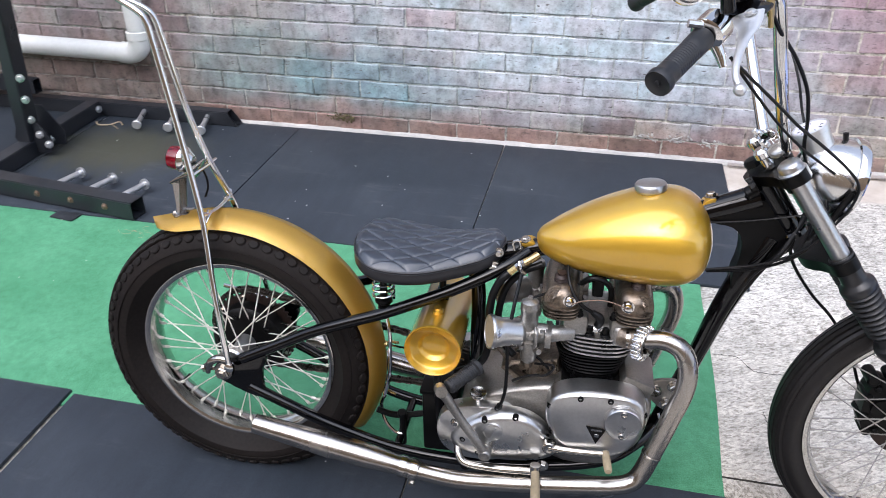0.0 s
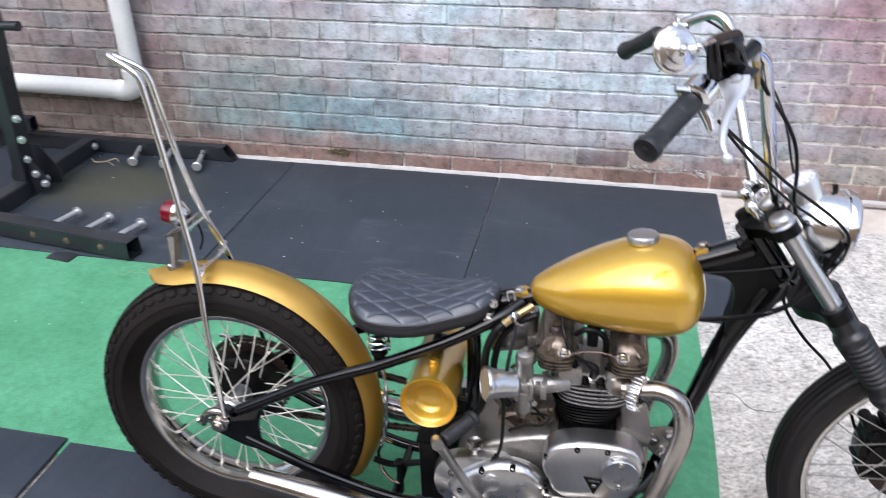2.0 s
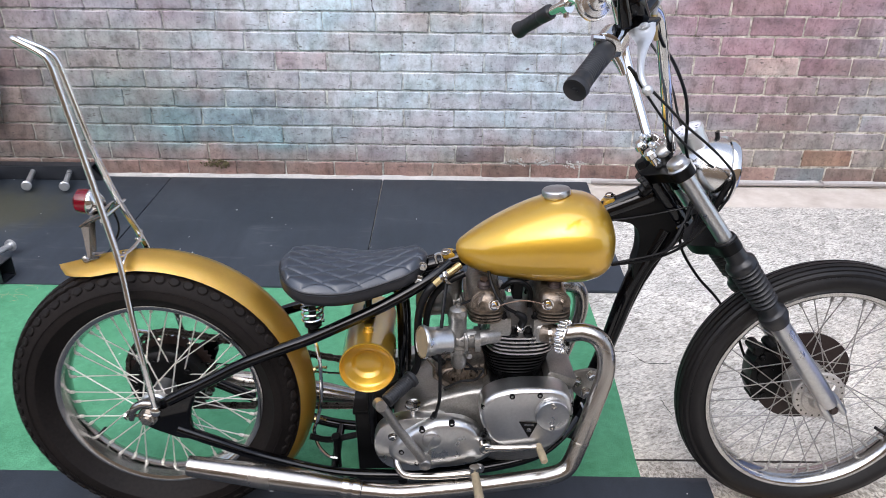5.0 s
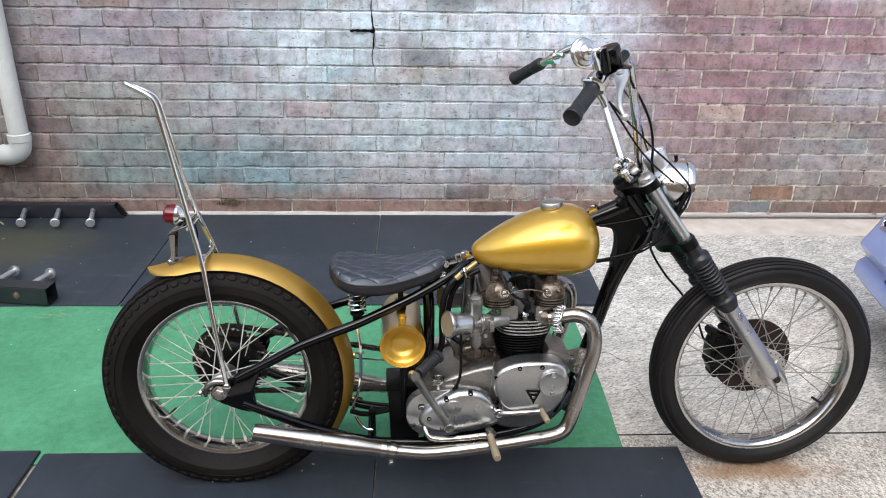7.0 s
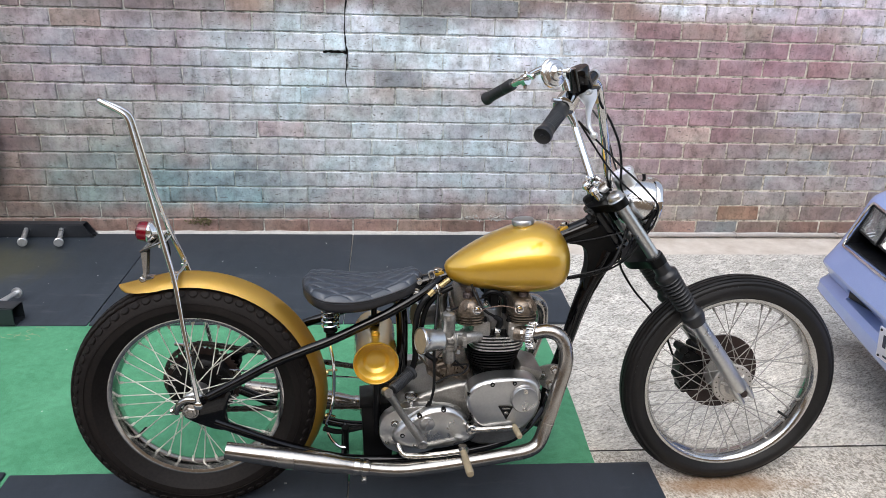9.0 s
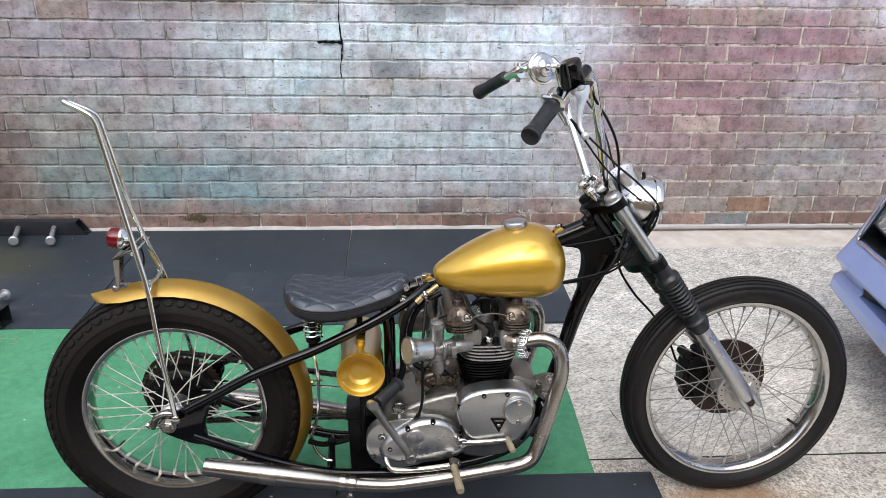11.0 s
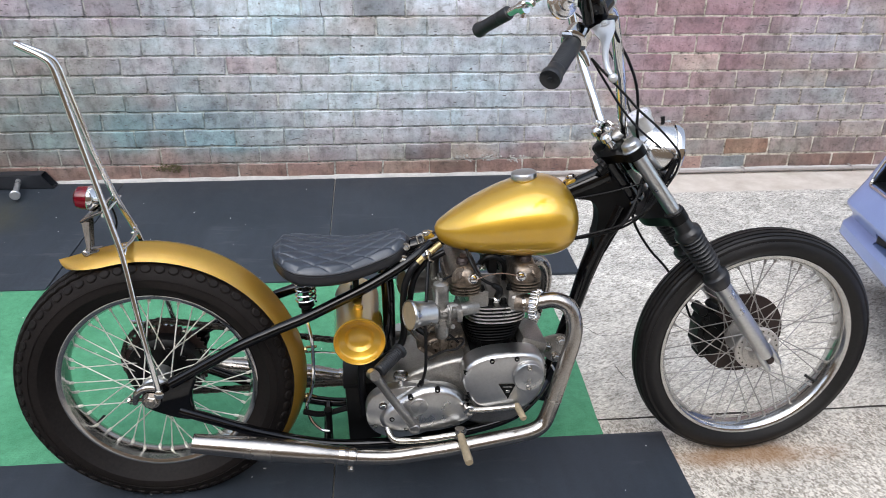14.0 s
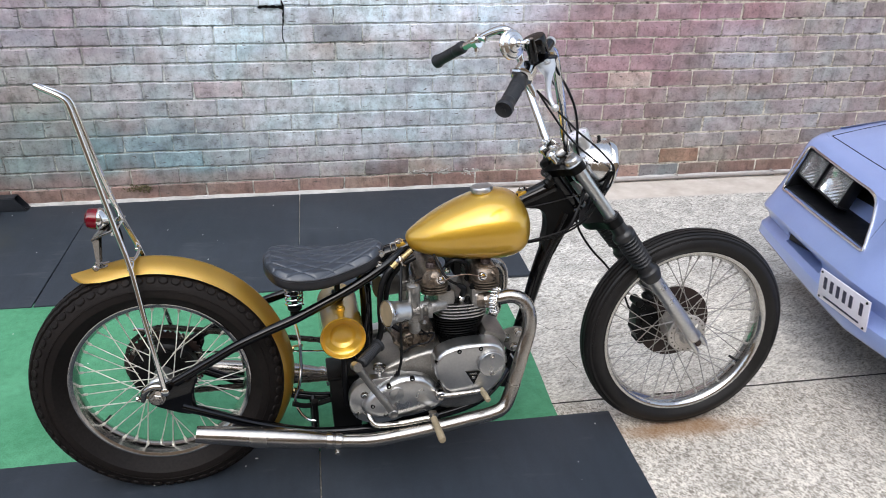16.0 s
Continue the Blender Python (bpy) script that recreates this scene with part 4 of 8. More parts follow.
def rear_wheel():
    w = build_rim(0.2355, 0.035, RC, "rear_wheel", "chrome wire-spoked rear wheel with a black block-tread tyre")
    build_tyre(0.3285, 0.2355, 0.0665, 0.031, "block", w, RC, 0.5)
    bm = bmesh.new()
    lathe(bm, [(0.0, -0.075), (0.03, -0.075), (0.034, -0.07), (0.034, -0.052), (0.022, -0.046), (0.02, 0.0), (0.03, 0.02), (0.0, 0.02)], RC, (0, 1, 0), 28)
    part("hub", bm, ALU, w)
    bm = bmesh.new()
    lathe(bm, [(0, 0.012), (0.05, 0.012), (0.082, 0.018), (0.089, 0.024), (0.089, 0.06), (0.084, 0.066), (0, 0.066)], RC, (0, 1, 0), 40)
    for k in range(10):
        a = 2 * math.pi * k / 10
        hexbolt(bm, V(RC[0] + 0.068 * math.cos(a), 0.0165, RC[2] + 0.068 * math.sin(a)), (0, -1, 0), 0.006, 0.006)
    part("brake_drum", bm, BLACK_IRON, w, "black iron brake drum")
    bm = bmesh.new()
    n = 46
    out = []
    for k in range(n):
        for da, r in ((0.0, 0.101), (0.3, 0.107), (0.5, 0.107), (0.8, 0.101)):
            a = 2 * math.pi * (k + da) / n
            out.append((RC[0] + r * math.cos(a), RC[2] + r * math.sin(a)))
    a = [bm.verts.new((x, 0.070, z)) for x, z in out]
    b = [bm.verts.new((x, 0.076, z)) for x, z in out]
    bm.faces.new(a)
    bm.faces.new(b[::-1])
    for k in range(len(a)):
        bm.faces.new((a[k], a[(k + 1) % len(a)], b[(k + 1) % len(a)], b[k]))
    sprocket = part("sprocket", bm, RUST, w)
    for k in range(8):
        a = 2 * math.pi * (k + 0.3) / 8
        bm = bmesh.new()
        hexbolt(bm, V(RC[0] + 0.0945 * math.cos(a), 0.070, RC[2] + 0.0945 * math.sin(a)), (0, -1, 0), 0.0062, 0.009)
        part("sprocket_nut", bm, OLD_CHROME, sprocket)
    lace(w, RC, 0.216, 0.032, (-0.058, 0.02), 40, 1.15, SPOKE)
    bm = bmesh.new()
    a = radians(217)
    p = V(0.212 * math.cos(a), -0.004, 0.322 + 0.212 * math.sin(a))
    rod(bm, p, p + V(0.022, -0.004, 0.024), 0.0042, 8)
    part("valve", bm, HOSE, w)


def front_wheel():
    w = build_rim(0.2655, 0.033, FC, "front_wheel", "chrome wire-spoked front wheel with a black ribbed tyre")
    build_tyre(0.3255, 0.2655, 0.045, 0.029, "rib", w, FC, 0.62)
    bm = bmesh.new()
    lathe(bm, [(0, -0.072), (0.013, -0.072), (0.015, -0.064), (0.024, -0.060), (0.027, -0.052), (0.030, -0.046), (0.043, -0.043), (0.045, -0.039), (0.058, -0.038), (0.061, -0.035), (0.061, -0.030), (0.050, -0.026), (0.046, -0.01), (0.046, 0.03), (0.05, 0.036), (0.05, 0.046), (0, 0.046)], FC, (0, 1, 0), 40)
    for k in range(3):
        a = 2 * math.pi * (k + 0.4) / 3
        rod(bm, V(FC[0] + 0.024 * math.cos(a), FC[1] - 0.052, FC[2] + 0.024 * math.sin(a)), V(FC[0] + 0.041 * math.cos(a), FC[1] - 0.043, FC[2] + 0.041 * math.sin(a)), 0.005, 8)
    part("hub", bm, HUB, w, "pale cast alloy hub")
    for k in range(20):
        a = 2 * math.pi * (k + 0.5) / 20
        bm = bmesh.new()
        lathe(bm, [(0.0, 0), (0.0027, 0), (0.0024, 0.0012), (0, 0.0014)], V(FC[0] + 0.0525 * math.cos(a), FC[1] - 0.0378, FC[2] + 0.0525 * math.sin(a)), (0, -1, 0), 8)
        part("spoke_head", bm, CHAIN, w)
    bm = bmesh.new()
    lathe(bm, [(0.045, 0.052), (0.118, 0.052), (0.118, 0.059), (0.045, 0.059)], FC, (0, 1, 0), 56, True)
    part("brake_disc", bm, RUST, w, "brown rusty brake disc")
    lace(w, FC, 0.243, 0.052, (-0.034, 0.04), 40, 1.25, DULL_STEEL, 0.00145)
    bm = bmesh.new()
    a = radians(-33)
    p = V(FC[0] + 0.243 * math.cos(a), FC[1], FC[2] + 0.243 * math.sin(a))
    rod(bm, p, p + V(-0.026, -0.004, 0.018), 0.0042, 8)
    part("valve", bm, HOSE, w)


rear_wheel()
front_wheel()


def rear_fender():
    bm = bmesh.new()
    rows, na = [], 64
    for i in range(na + 1):
        f = i / na
        a = radians(-33 + 153 * f)
        flip = max(0.0, (f - 0.90) / 0.10)
        taper = math.sqrt(max(0.02, 1.0 - max(0.0, (f - 0.915) / 0.085) ** 2)) - 0.4 * max(0.0, (0.05 - f) / 0.05) ** 2
        row = []
        for k in range(25):
            s = math.sin(math.pi * (k / 24 - 0.5))
            y = 0.054 * s * taper
            drop = (0.007 * s * s + 0.030 * (1 - math.sqrt(1 - (0.935 * s) ** 2))) * (1 - 0.5 * flip) - 0.003 * math.exp(-(s / 0.16) ** 2)
            r = 0.3500 + 0.004 * min(1.0, f / 0.55) - drop + 0.014 * flip ** 2
            row.append(bm.verts.new((RC[0] + r * math.cos(a), y, RC[2] + r * math.sin(a))))
        rows.append(row)
    grid_faces(bm, rows)
    r = bmesh.ops.solidify(bm, geom=bm.faces[:], thickness=0.0022)
    fender = part("rear_fender", bm, GOLD_LIT, BIKE, "gold metallic bobbed rear mudguard", 50)
    for a, y in ((8, 0.0), (-14, 0.0)):
        bm = bmesh.new()
        c = V(RC[0] + 0.355 * math.cos(radians(a)), y, RC[2] + 0.355 * math.sin(radians(a)))
        d = V(math.cos(radians(a)), 0, math.sin(radians(a)))
        hexbolt(bm, c, d, 0.006, 0.006)
        tube(bm, [c + d * 0.004 + V(0, 0.012, 0), c + d * 0.03 + V(0, 0.005, 0)], 0.0035, 8)
        part("stay_bolt", bm, BRASS, fender)


rear_fender()


def frame_parts():
    bm = bmesh.new()
    for s in (-1, 1):
        tube(bm, [(0.05, s * 0.110, 0.360), (0.15, s * 0.108, 0.412), (0.22, s * 0.107, 0.449), (0.30, s * 0.102, 0.480), (0.37, s * 0.097, 0.505), (0.45, s * 0.090, 0.540), (0.52, s * 0.079, 0.570), (0.59, s * 0.062, 0.604), (0.635, s * 0.045, 0.628), (0.668, s * 0.020, 0.645)], 0.0128, 12)
        tube(bm, [(0.06, s * 0.108, 0.285), (0.15, s * 0.105, 0.243), (0.25, s * 0.10, 0.197), (0.40, s * 0.095, 0.150), (0.55, s * 0.098, 0.142), (0.68, s * 0.098, 0.150), (0.80, s * 0.092, 0.166), (0.88, s * 0.080, 0.186), (0.94, s * 0.045, 0.212), (0.975, s * 0.012, 0.235)], 0.0128, 12)
    tube(bm, [(0.55, 0, 0.60), (0.565, 0, 0.53), (0.566, 0, 0.39), (0.56, 0, 0.13)], 0.016, 14)
    tube(bm, [(0.57, 0, 0.615), (0.69, 0, 0.650), (0.85, 0, 0.70), (1.02, 0, 0.764), (1.10, 0, 0.797)], [0.020, 0.020, 0.021, 0.024, 0.025], 14)
    tube(bm, [(1.135, 0, 0.72), (1.096, 0, 0.621), (1.067, 0, 0.537), (1.043, 0, 0.45), (1.017, 0, 0.362), (0.992, 0, 0.28), (0.965, 0, 0.18)], [0.025, 0.0245, 0.0215, 0.019, 0.019, 0.019, 0.019], 14)
    tube(bm, [(0.40, -0.095, 0.150), (0.40, 0.095, 0.150)], 0.010, 10)
    tube(bm, [(0.56, -0.09, 0.118), (0.56, 0.09, 0.118)], 0.011, 10)
    part("frame", bm, BLACK_GLOSS, BIKE, "black gloss rigid tubular frame")
    bm = bmesh.new()
    dome(bm, [(1.01, 0.758), (1.105, 0.80), (1.15, 0.79), (1.187, 0.71), (1.145, 0.672), (1.122, 0.630), (1.108, 0.600), (1.088, 0.580), (1.074, 0.605), (1.074, 0.640), (1.081, 0.669), (1.081, 0.704), (1.072, 0.728), (1.052, 0.742), (1.015, 0.745)], 0.021, -0.021, 0.004, 2, 1)
    part("neck_gusset", bm, BLACK_IRON, BIKE)
    bm = bmesh.new()
    lathe(bm, [(0, 0), (0.028, 0), (0.028, 0.008), (0.0245, 0.012), (0.0245, 0.138), (0.028, 0.142), (0.028, 0.15), (0, 0.15)], (1.176, 0, 0.728), (-0.596, 0, 0.803), 24)
    part("head_tube", bm, BLACK_GLOSS, BIKE)
    for s in (-1, 1):
        bm = bmesh.new()
        y = s * 0.108
        dome(bm, [(-0.022, 0.306), (-0.020, 0.336), (0.012, 0.352), (0.09, 0.384), (0.112, 0.372), (0.092, 0.33), (0.098, 0.262), (0.07, 0.260), (0.01, 0.286)], y + 0.005, y - 0.005, 0.002, 2, 1)
        part("axle_plate", bm, BLACK_GLOSS, BIKE)
        bm = bmesh.new()
        lathe(bm, [(0, 0), (0.021, 0), (0.021, 0.004), (0, 0.004)], (0.003, s * 0.114, 0.322), (0, s, 0), 20)
        lathe(bm, [(0, 0.003), (0.0165, 0.003), (0.0165, 0.014), (0.014, 0.016), (0.0085, 0.016), (0.0085, 0.021), (0, 0.021)], (0.003, s * 0.114, 0.322), (0, s, 0), 6)
        tube(bm, [(-0.034, s * 0.118, 0.316), (-0.026, s * 0.118, 0.343), (-0.006, s * 0.118, 0.356), (0.016, s * 0.118, 0.355), (0.028, s * 0.118, 0.346)], [0.006, 0.009, 0.010, 0.009, 0.007], 10)
        part("axle_nut", bm, PIPE, BIKE)
        bm = bmesh.new()
        rod(bm, (-0.045, s * 0.112, 0.323), (-0.012, s * 0.112, 0.323), 0.004, 8)
        hexbolt(bm, V(-0.043, s * 0.112, 0.323), (-1, 0, 0), 0.007, 0.008)
        part("axle_adjuster", bm, OLD_CHROME, BIKE)
    bm = bmesh.new()
    hexbolt(bm, V(0.60, -0.052, 0.618), (0, -1, 0), 0.010, 0.012)
    hexbolt(bm, V(0.608, -0.04, 0.648), (0, -1, 0), 0.007, 0.012)
    part("seat_pivot_bolt", bm, OLD_CHROME, BIKE)


frame_parts()


def sissy_bar():
    right = [(0.027, -0.130, 0.345), (0.016, -0.124, 0.43), (0.0, -0.108, 0.54), (-0.014, -0.086, 0.635), (-0.026, -0.073, 0.695), (-0.047, -0.056, 0.775), (-0.072, -0.044, 0.89), (-0.100, -0.036, 1.03), (-0.111, -0.034, 1.078), (-0.127, -0.032, 1.096), (-0.167, -0.025, 1.116)]
    left = [(x, -y - 0.034 * max(0.0, min(1.0, (z - 0.56) / 0.30)), z) for x, y, z in right]
    bm = bmesh.new()
    tube(bm, right + [(-0.176, -0.020, 1.121), (-0.176, -0.012, 1.121)] + left[::-1], 0.0068, 12, 7)
    bar = part("sissy_bar", bm, CHROME, BIKE, "tall chrome sissy bar loop")
    for s in (-1, 1):
        bm = bmesh.new()
        lathe(bm, [(0, 0), (0.011, 0), (0.011, 0.008), (0.007, 0.011), (0, 0.011)], (0.027, s * 0.128, 0.346), (0, s, 0), 12)
        part("eye", bm, CHROME, bar)
    bm = bmesh.new()
    for s in (-1, 1):
        block(bm, pose(-0.023, s * 0.058, 0.674, -28 * s, 0, 0), 0.016, 0.030, 0.006, 0.002)
        rod(bm, (-0.020, s * 0.050, 0.672), (-0.020, s * 0.050, 0.690), 0.004, 8)
    tube(bm, [(-0.025, -0.073, 0.690), (-0.020, -0.052, 0.682), (-0.016, 0.0, 0.680), (-0.020, 0.052, 0.682), (-0.025, 0.073, 0.690)], 0.004, 8)
    part("fender_clamp", bm, CHROME, bar)
    bm = bmesh.new()
    tube(bm, [(-0.046, -0.062, 0.766), (-0.046, 0.062, 0.766)], 0.0035, 8)
    block(bm, pose(-0.058, -0.008, 0.763, 0, 8, 0), 0.006, 0.070, 0.028, 0.002)
    part("cross_strap", bm, CHROME, bar)
    bm = bmesh.new()
    # folded sheet: a tapering side cheek, a back strip and a foot bolted to the mudguard
    def sheet(pts, w):
        a = [bm.verts.new(V(*p)) for p in pts]
        b = [bm.verts.new(V(*p) + V(*w)) for p in pts]
        bm.faces.new(a)
        bm.faces.new(b[::-1])
        for k in range(len(a)):
            bm.faces.new((a[k], a[(k + 1) % len(a)], b[(k + 1) % len(a)], b[k]))

    for y in (-0.018, 0.016):
        sheet([(-0.112, y, 0.735), (-0.098, y, 0.732), (-0.106, y, 0.664), (-0.112, y, 0.660)], (0, 0.002, 0))
    sheet([(-0.112, -0.018, 0.738), (-0.112, 0.018, 0.738), (-0.112, 0.013, 0.655), (-0.112, -0.013, 0.655)], (-0.002, 0, 0))
    sheet([(-0.112, -0.026, 0.736), (-0.112, 0.026, 0.736), (-0.070, 0.030, 0.764), (-0.070, -0.030, 0.764)], (0, 0, 0.002))
    sheet([(-0.112, -0.022, 0.656), (-0.112, 0.022, 0.656), (-0.088, 0.018, 0.660), (-0.088, -0.018, 0.660)], (0, 0, 0.002))
    tube(bm, [(-0.112, -0.026, 0.736), (-0.085, -0.040, 0.752), (-0.052, -0.054, 0.768)], 0.0032, 8)
    tube(bm, [(-0.112, 0.026, 0.736), (-0.085, 0.035, 0.752), (-0.052, 0.040, 0.768)], 0.0032, 8)
    for y in (-0.014, 0.014):
        lathe(bm, [(0, 0), (0.0075, 0), (0.0085, 0.003), (0.0085, 0.012), (0.006, 0.016), (0, 0.016)], (-0.113, y, 0.650), (-0.55, 0, 1), 12)
    part("lamp_bracket", bm, PIPE, BIKE)
    ax = (-0.985, 0, 0.12)
    bm = bmesh.new()
    lathe(bm, [(0, 0.004), (0.0265, 0.004), (0.0265, 0.018), (0.0245, 0.030), (0.016, 0.036), (0, 0.037)], (-0.088, 0, 0.782), ax, 28)
    lamp = part("tail_lamp", bm, RED_LENS, BIKE, "round red tail lamp lens")
    bm = bmesh.new()
    lathe(bm, [(0, -0.022), (0.012, -0.022), (0.020, -0.012), (0.028, -0.004), (0.029, 0.004), (0.0268, 0.007), (0.0, 0.005)], (-0.088, 0, 0.782), ax, 28)
    part("lamp_ring", bm, CHROME, lamp)
    bm = bmesh.new()
    tube(bm, [(-0.068, 0.0, 0.778), (-0.055, 0.012, 0.76), (-0.05, 0.02, 0.72), (-0.06, 0.02, 0.69)], 0.0025, 6)
    rod(bm, (-0.075, 0.0, 0.758), (-0.062, 0.0, 0.745), 0.008, 10)
    part("lamp_wire", bm, HOSE, lamp)


sissy_bar()


def seat():
    nx, ny = 220, 130
    X0, X1 = 0.298, 0.617

    def half(x):
        t = min(1.0, max(0.0, (x - X0) / (X1 - X0)))
        w = float(np.interp(t, np.linspace(0, 1, 11), [0.118, 0.121, 0.1225, 0.122, 0.118, 0.110, 0.099, 0.088, 0.078, 0.070, 0.064]))
        w *= math.sqrt(max(0.0, 1 - max(0.0, (0.24 - t) / 0.24) ** 2.3)) * math.sqrt(max(0.0, 1 - max(0.0, (t - 0.82) / 0.18) ** 2.3))
        return w

    def ridge(x):
        return 0.624 + 0.021 * max(0.0, (0.44 - x) / 0.14) ** 2 + 0.034 * max(0.0, (x - 0.45) / 0.16) ** 1.6

    bm = bmesh.new()
    rows = []
    for i in range(nx + 1):
        x = X0 + (X1 - X0) * (0.5 - 0.5 * math.cos(math.pi * i / nx))
        h = max(half(x), 0.0015)
        row = []
        for j in range(ny + 1):
            s = -1 + 2 * j / ny
            y = h * math.sin(s * math.pi / 2)
            e = abs(math.sin(s * math.pi / 2))
            # distance from the rim, for the rolled edge
            rim = min(1.0, min((1 - e) * h, (x - X0) * 0.8, (X1 - x) * 0.8) / 0.020)
            roll = 0.011 * (1 - math.sqrt(max(0.0, 1 - (1 - rim) ** 2)))
            pu, pv = x / 0.079 + y / 0.046, x / 0.079 - y / 0.046
            seam = min(abs(math.sin(math.pi * pu)), abs(math.sin(math.pi * pv)))
            quilt = 0.0052 * (1.0 - math.exp(-seam / 0.13)) + 0.0026 * abs(math.sin(math.pi * pu) * math.sin(math.pi * pv))
            pucker = 0.0005 * math.sin(210 * (x + 0.6 * y) + 5 * math.sin(60 * y)) * math.exp(-seam / 0.25)
            row.append(bm.verts.new((x, y, ridge(x) + 0.009 * (1 - e * e) - roll + (quilt + pucker) * min(1.0, rim * 1.4))))
        rows.append(row)
    grid_faces(bm, rows)
    top = part("seat", bm, LEATHER, BIKE, "black diamond-stitched leather solo saddle", 70)
    # side skirt with piping, and pan underneath
    xs = [X0 + (X1 - X0) * (0.5 - 0.5 * math.cos(math.pi * i / 90)) for i in range(91)]
    ring = [(x, -half(x)) for x in xs] + [(x, half(x)) for x in xs[::-1][1:-1]]
    bm = bmesh.new()
    levels = [(-0.005, 1.0), (-0.010, 1.012), (-0.022, 1.010), (-0.028, 0.985), (-0.031, 0.93)]
    loops = []
    for dz, k in levels:
        loops.append([bm.verts.new((0.455 + (x - 0.455) * k, y * k, ridge(x) - 0.006 + dz)) for x, y in ring])
    grid_faces(bm, loops, True)
    bm.faces.new(loops[-1])
    part("skirt", bm, VINYL, top, "smooth black leather side band", 60)
    bm = bmesh.new()
    tube(bm, [(0.455 + (x - 0.455) * 1.004, y * 1.004, ridge(x) - 0.006) for x, y in ring[::2]], 0.0026, 6, closed=True, raw=True)
    part("piping", bm, VINYL, top)
    for s in (-1, 1):
        bm = bmesh.new()
        tube(bm, [(0.371 + 0.0225 * math.cos(k * 0.42), s * 0.073 + 0.0225 * math.sin(k * 0.42), 0.533 + 0.062 * k / 69) for k in range(70)], 0.0028, 7, raw=True)
        part("seat_spring", bm, CHROME, BIKE, "chrome coil seat spring")
        bm = bmesh.new()
        lathe(bm, [(0, 0), (0.013, 0), (0.013, 0.018), (0.019, 0.022), (0.019, 0.029), (0.008, 0.034), (0.008, 0.104), (0, 0.104)], (0.371, s * 0.073, 0.502), (0, 0, 1), 14)
        tube(bm, [(0.370, s * 0.073, 0.500), (0.372, s * 0.086, 0.503), (0.374, s * 0.097, 0.505)], 0.009, 8)
        part("spring_post", bm, BLACK_IRON, BIKE)


seat()


def fuel_tank():
    keys = [0.682, 0.688, 0.701, 0.733, 0.78, 0.84, 0.90, 0.95, 0.985, 1.007, 1.019, 1.024]
    tops = [0.680, 0.691, 0.702, 0.724, 0.751, 0.778, 0.796, 0.798, 0.786, 0.764, 0.737, 0.715]
    lows = [0.670, 0.653, 0.642, 0.631, 0.622, 0.617, 0.615, 0.617, 0.628, 0.647, 0.677, 0.703]
    wids = [0.008, 0.024, 0.038, 0.060, 0.082, 0.101, 0.114, 0.118, 0.110, 0.092, 0.060, 0.018]
    bm = bmesh.new()
    rows, n = [], 48

    def at(x, table):
        i = max(0, min(len(keys) - 2, int(np.searchsorted(keys, x)) - 1))
        ks, ts = keys, table
        m = [(ts[min(j + 1, len(ts) - 1)] - ts[max(j - 1, 0)]) / (ks[min(j + 1, len(ts) - 1)] - ks[max(j - 1, 0)]) for j in (i, i + 1)]
        h = ks[i + 1] - ks[i]
        t = (x - ks[i]) / h
        return ts[i] * (1 + 2 * t) * (1 - t) ** 2 + m[0] * h * t * (1 - t) ** 2 + ts[i + 1] * t * t * (3 - 2 * t) + m[1] * h * t * t * (t - 1)

    for i in range(73):
        x = 0.682 + 0.342 * (0.5 - 0.5 * math.cos(math.pi * i / 72))
        zt, zb, w = at(x, tops), at(x, lows), at(x, wids)
        zm = zb + 0.47 * (zt - zb)
        row = []
        for k in range(n):
            a = 2 * math.pi * k / n
            c, s = math.cos(a), math.sin(a)
            if s >= 0:
                y, z = w * math.copysign(abs(c) ** 0.92, c), zm + (zt - zm) * s ** 0.95
            else:
                y, z = w * math.copysign(abs(c) ** 0.62, c), zm - (zm - zb) * abs(s) ** 0.72
            row.append(bm.verts.new((x, y, z)))
        rows.append(row)
    grid_faces(bm, rows, True)
    bm.faces.new(rows[0])
    bm.faces.new(rows[-1])
    tank = part("fuel_tank", bm, GOLD, BIKE, "gold metallic teardrop fuel tank", 60)
    bm = bmesh.new()
    lathe(bm, [(0, 0), (0.027, 0), (0.029, 0.004), (0.031, 0.006), (0.031, 0.015), (0.0285, 0.0185), (0.022, 0.020), (0, 0.021)], (0.897, 0, 0.7905), (-0.10, 0, 1), 36)
    part("filler_cap", bm, ALU, tank, "brushed chrome filler cap")
    bm = bmesh.new()
    dome(bm, [(0.994, 0.774), (1.003, 0.786), (1.016, 0.792), (1.023, 0.786), (1.013, 0.774), (1.003, 0.762)], 0.014, -0.014, 0.003, 2, 2)
    part("front_tab", bm, GOLD, tank)
    bm = bmesh.new()
    hexbolt(bm, V(1.012, 0.0, 0.790), (-0.3, 0, 1), 0.009, 0.009)
    part("tab_bolt", bm, OLD_CHROME, tank)
    bm = bmesh.new()
    dome(bm, [(0.684, 0.660), (0.672, 0.668), (0.654, 0.664), (0.650, 0.654), (0.668, 0.650)], 0.016, -0.016, 0.003, 2, 2)
    part("rear_tab", bm, GOLD, tank)
    bm = bmesh.new()
    hexbolt(bm, V(0.660, -0.006, 0.665), (-0.2, -0.2, 1), 0.008, 0.008)
    tube(bm, [(0.640, -0.03, 0.650), (0.636, -0.03, 0.668), (0.648, -0.03, 0.672), (0.652, -0.03, 0.655)], 0.003, 6)
    part("rear_tab_bolt", bm, OLD_CHROME, tank)
    bm = bmesh.new()
    rod(bm, (0.690, -0.045, 0.652), (0.662, -0.060, 0.637), 0.0085, 10)
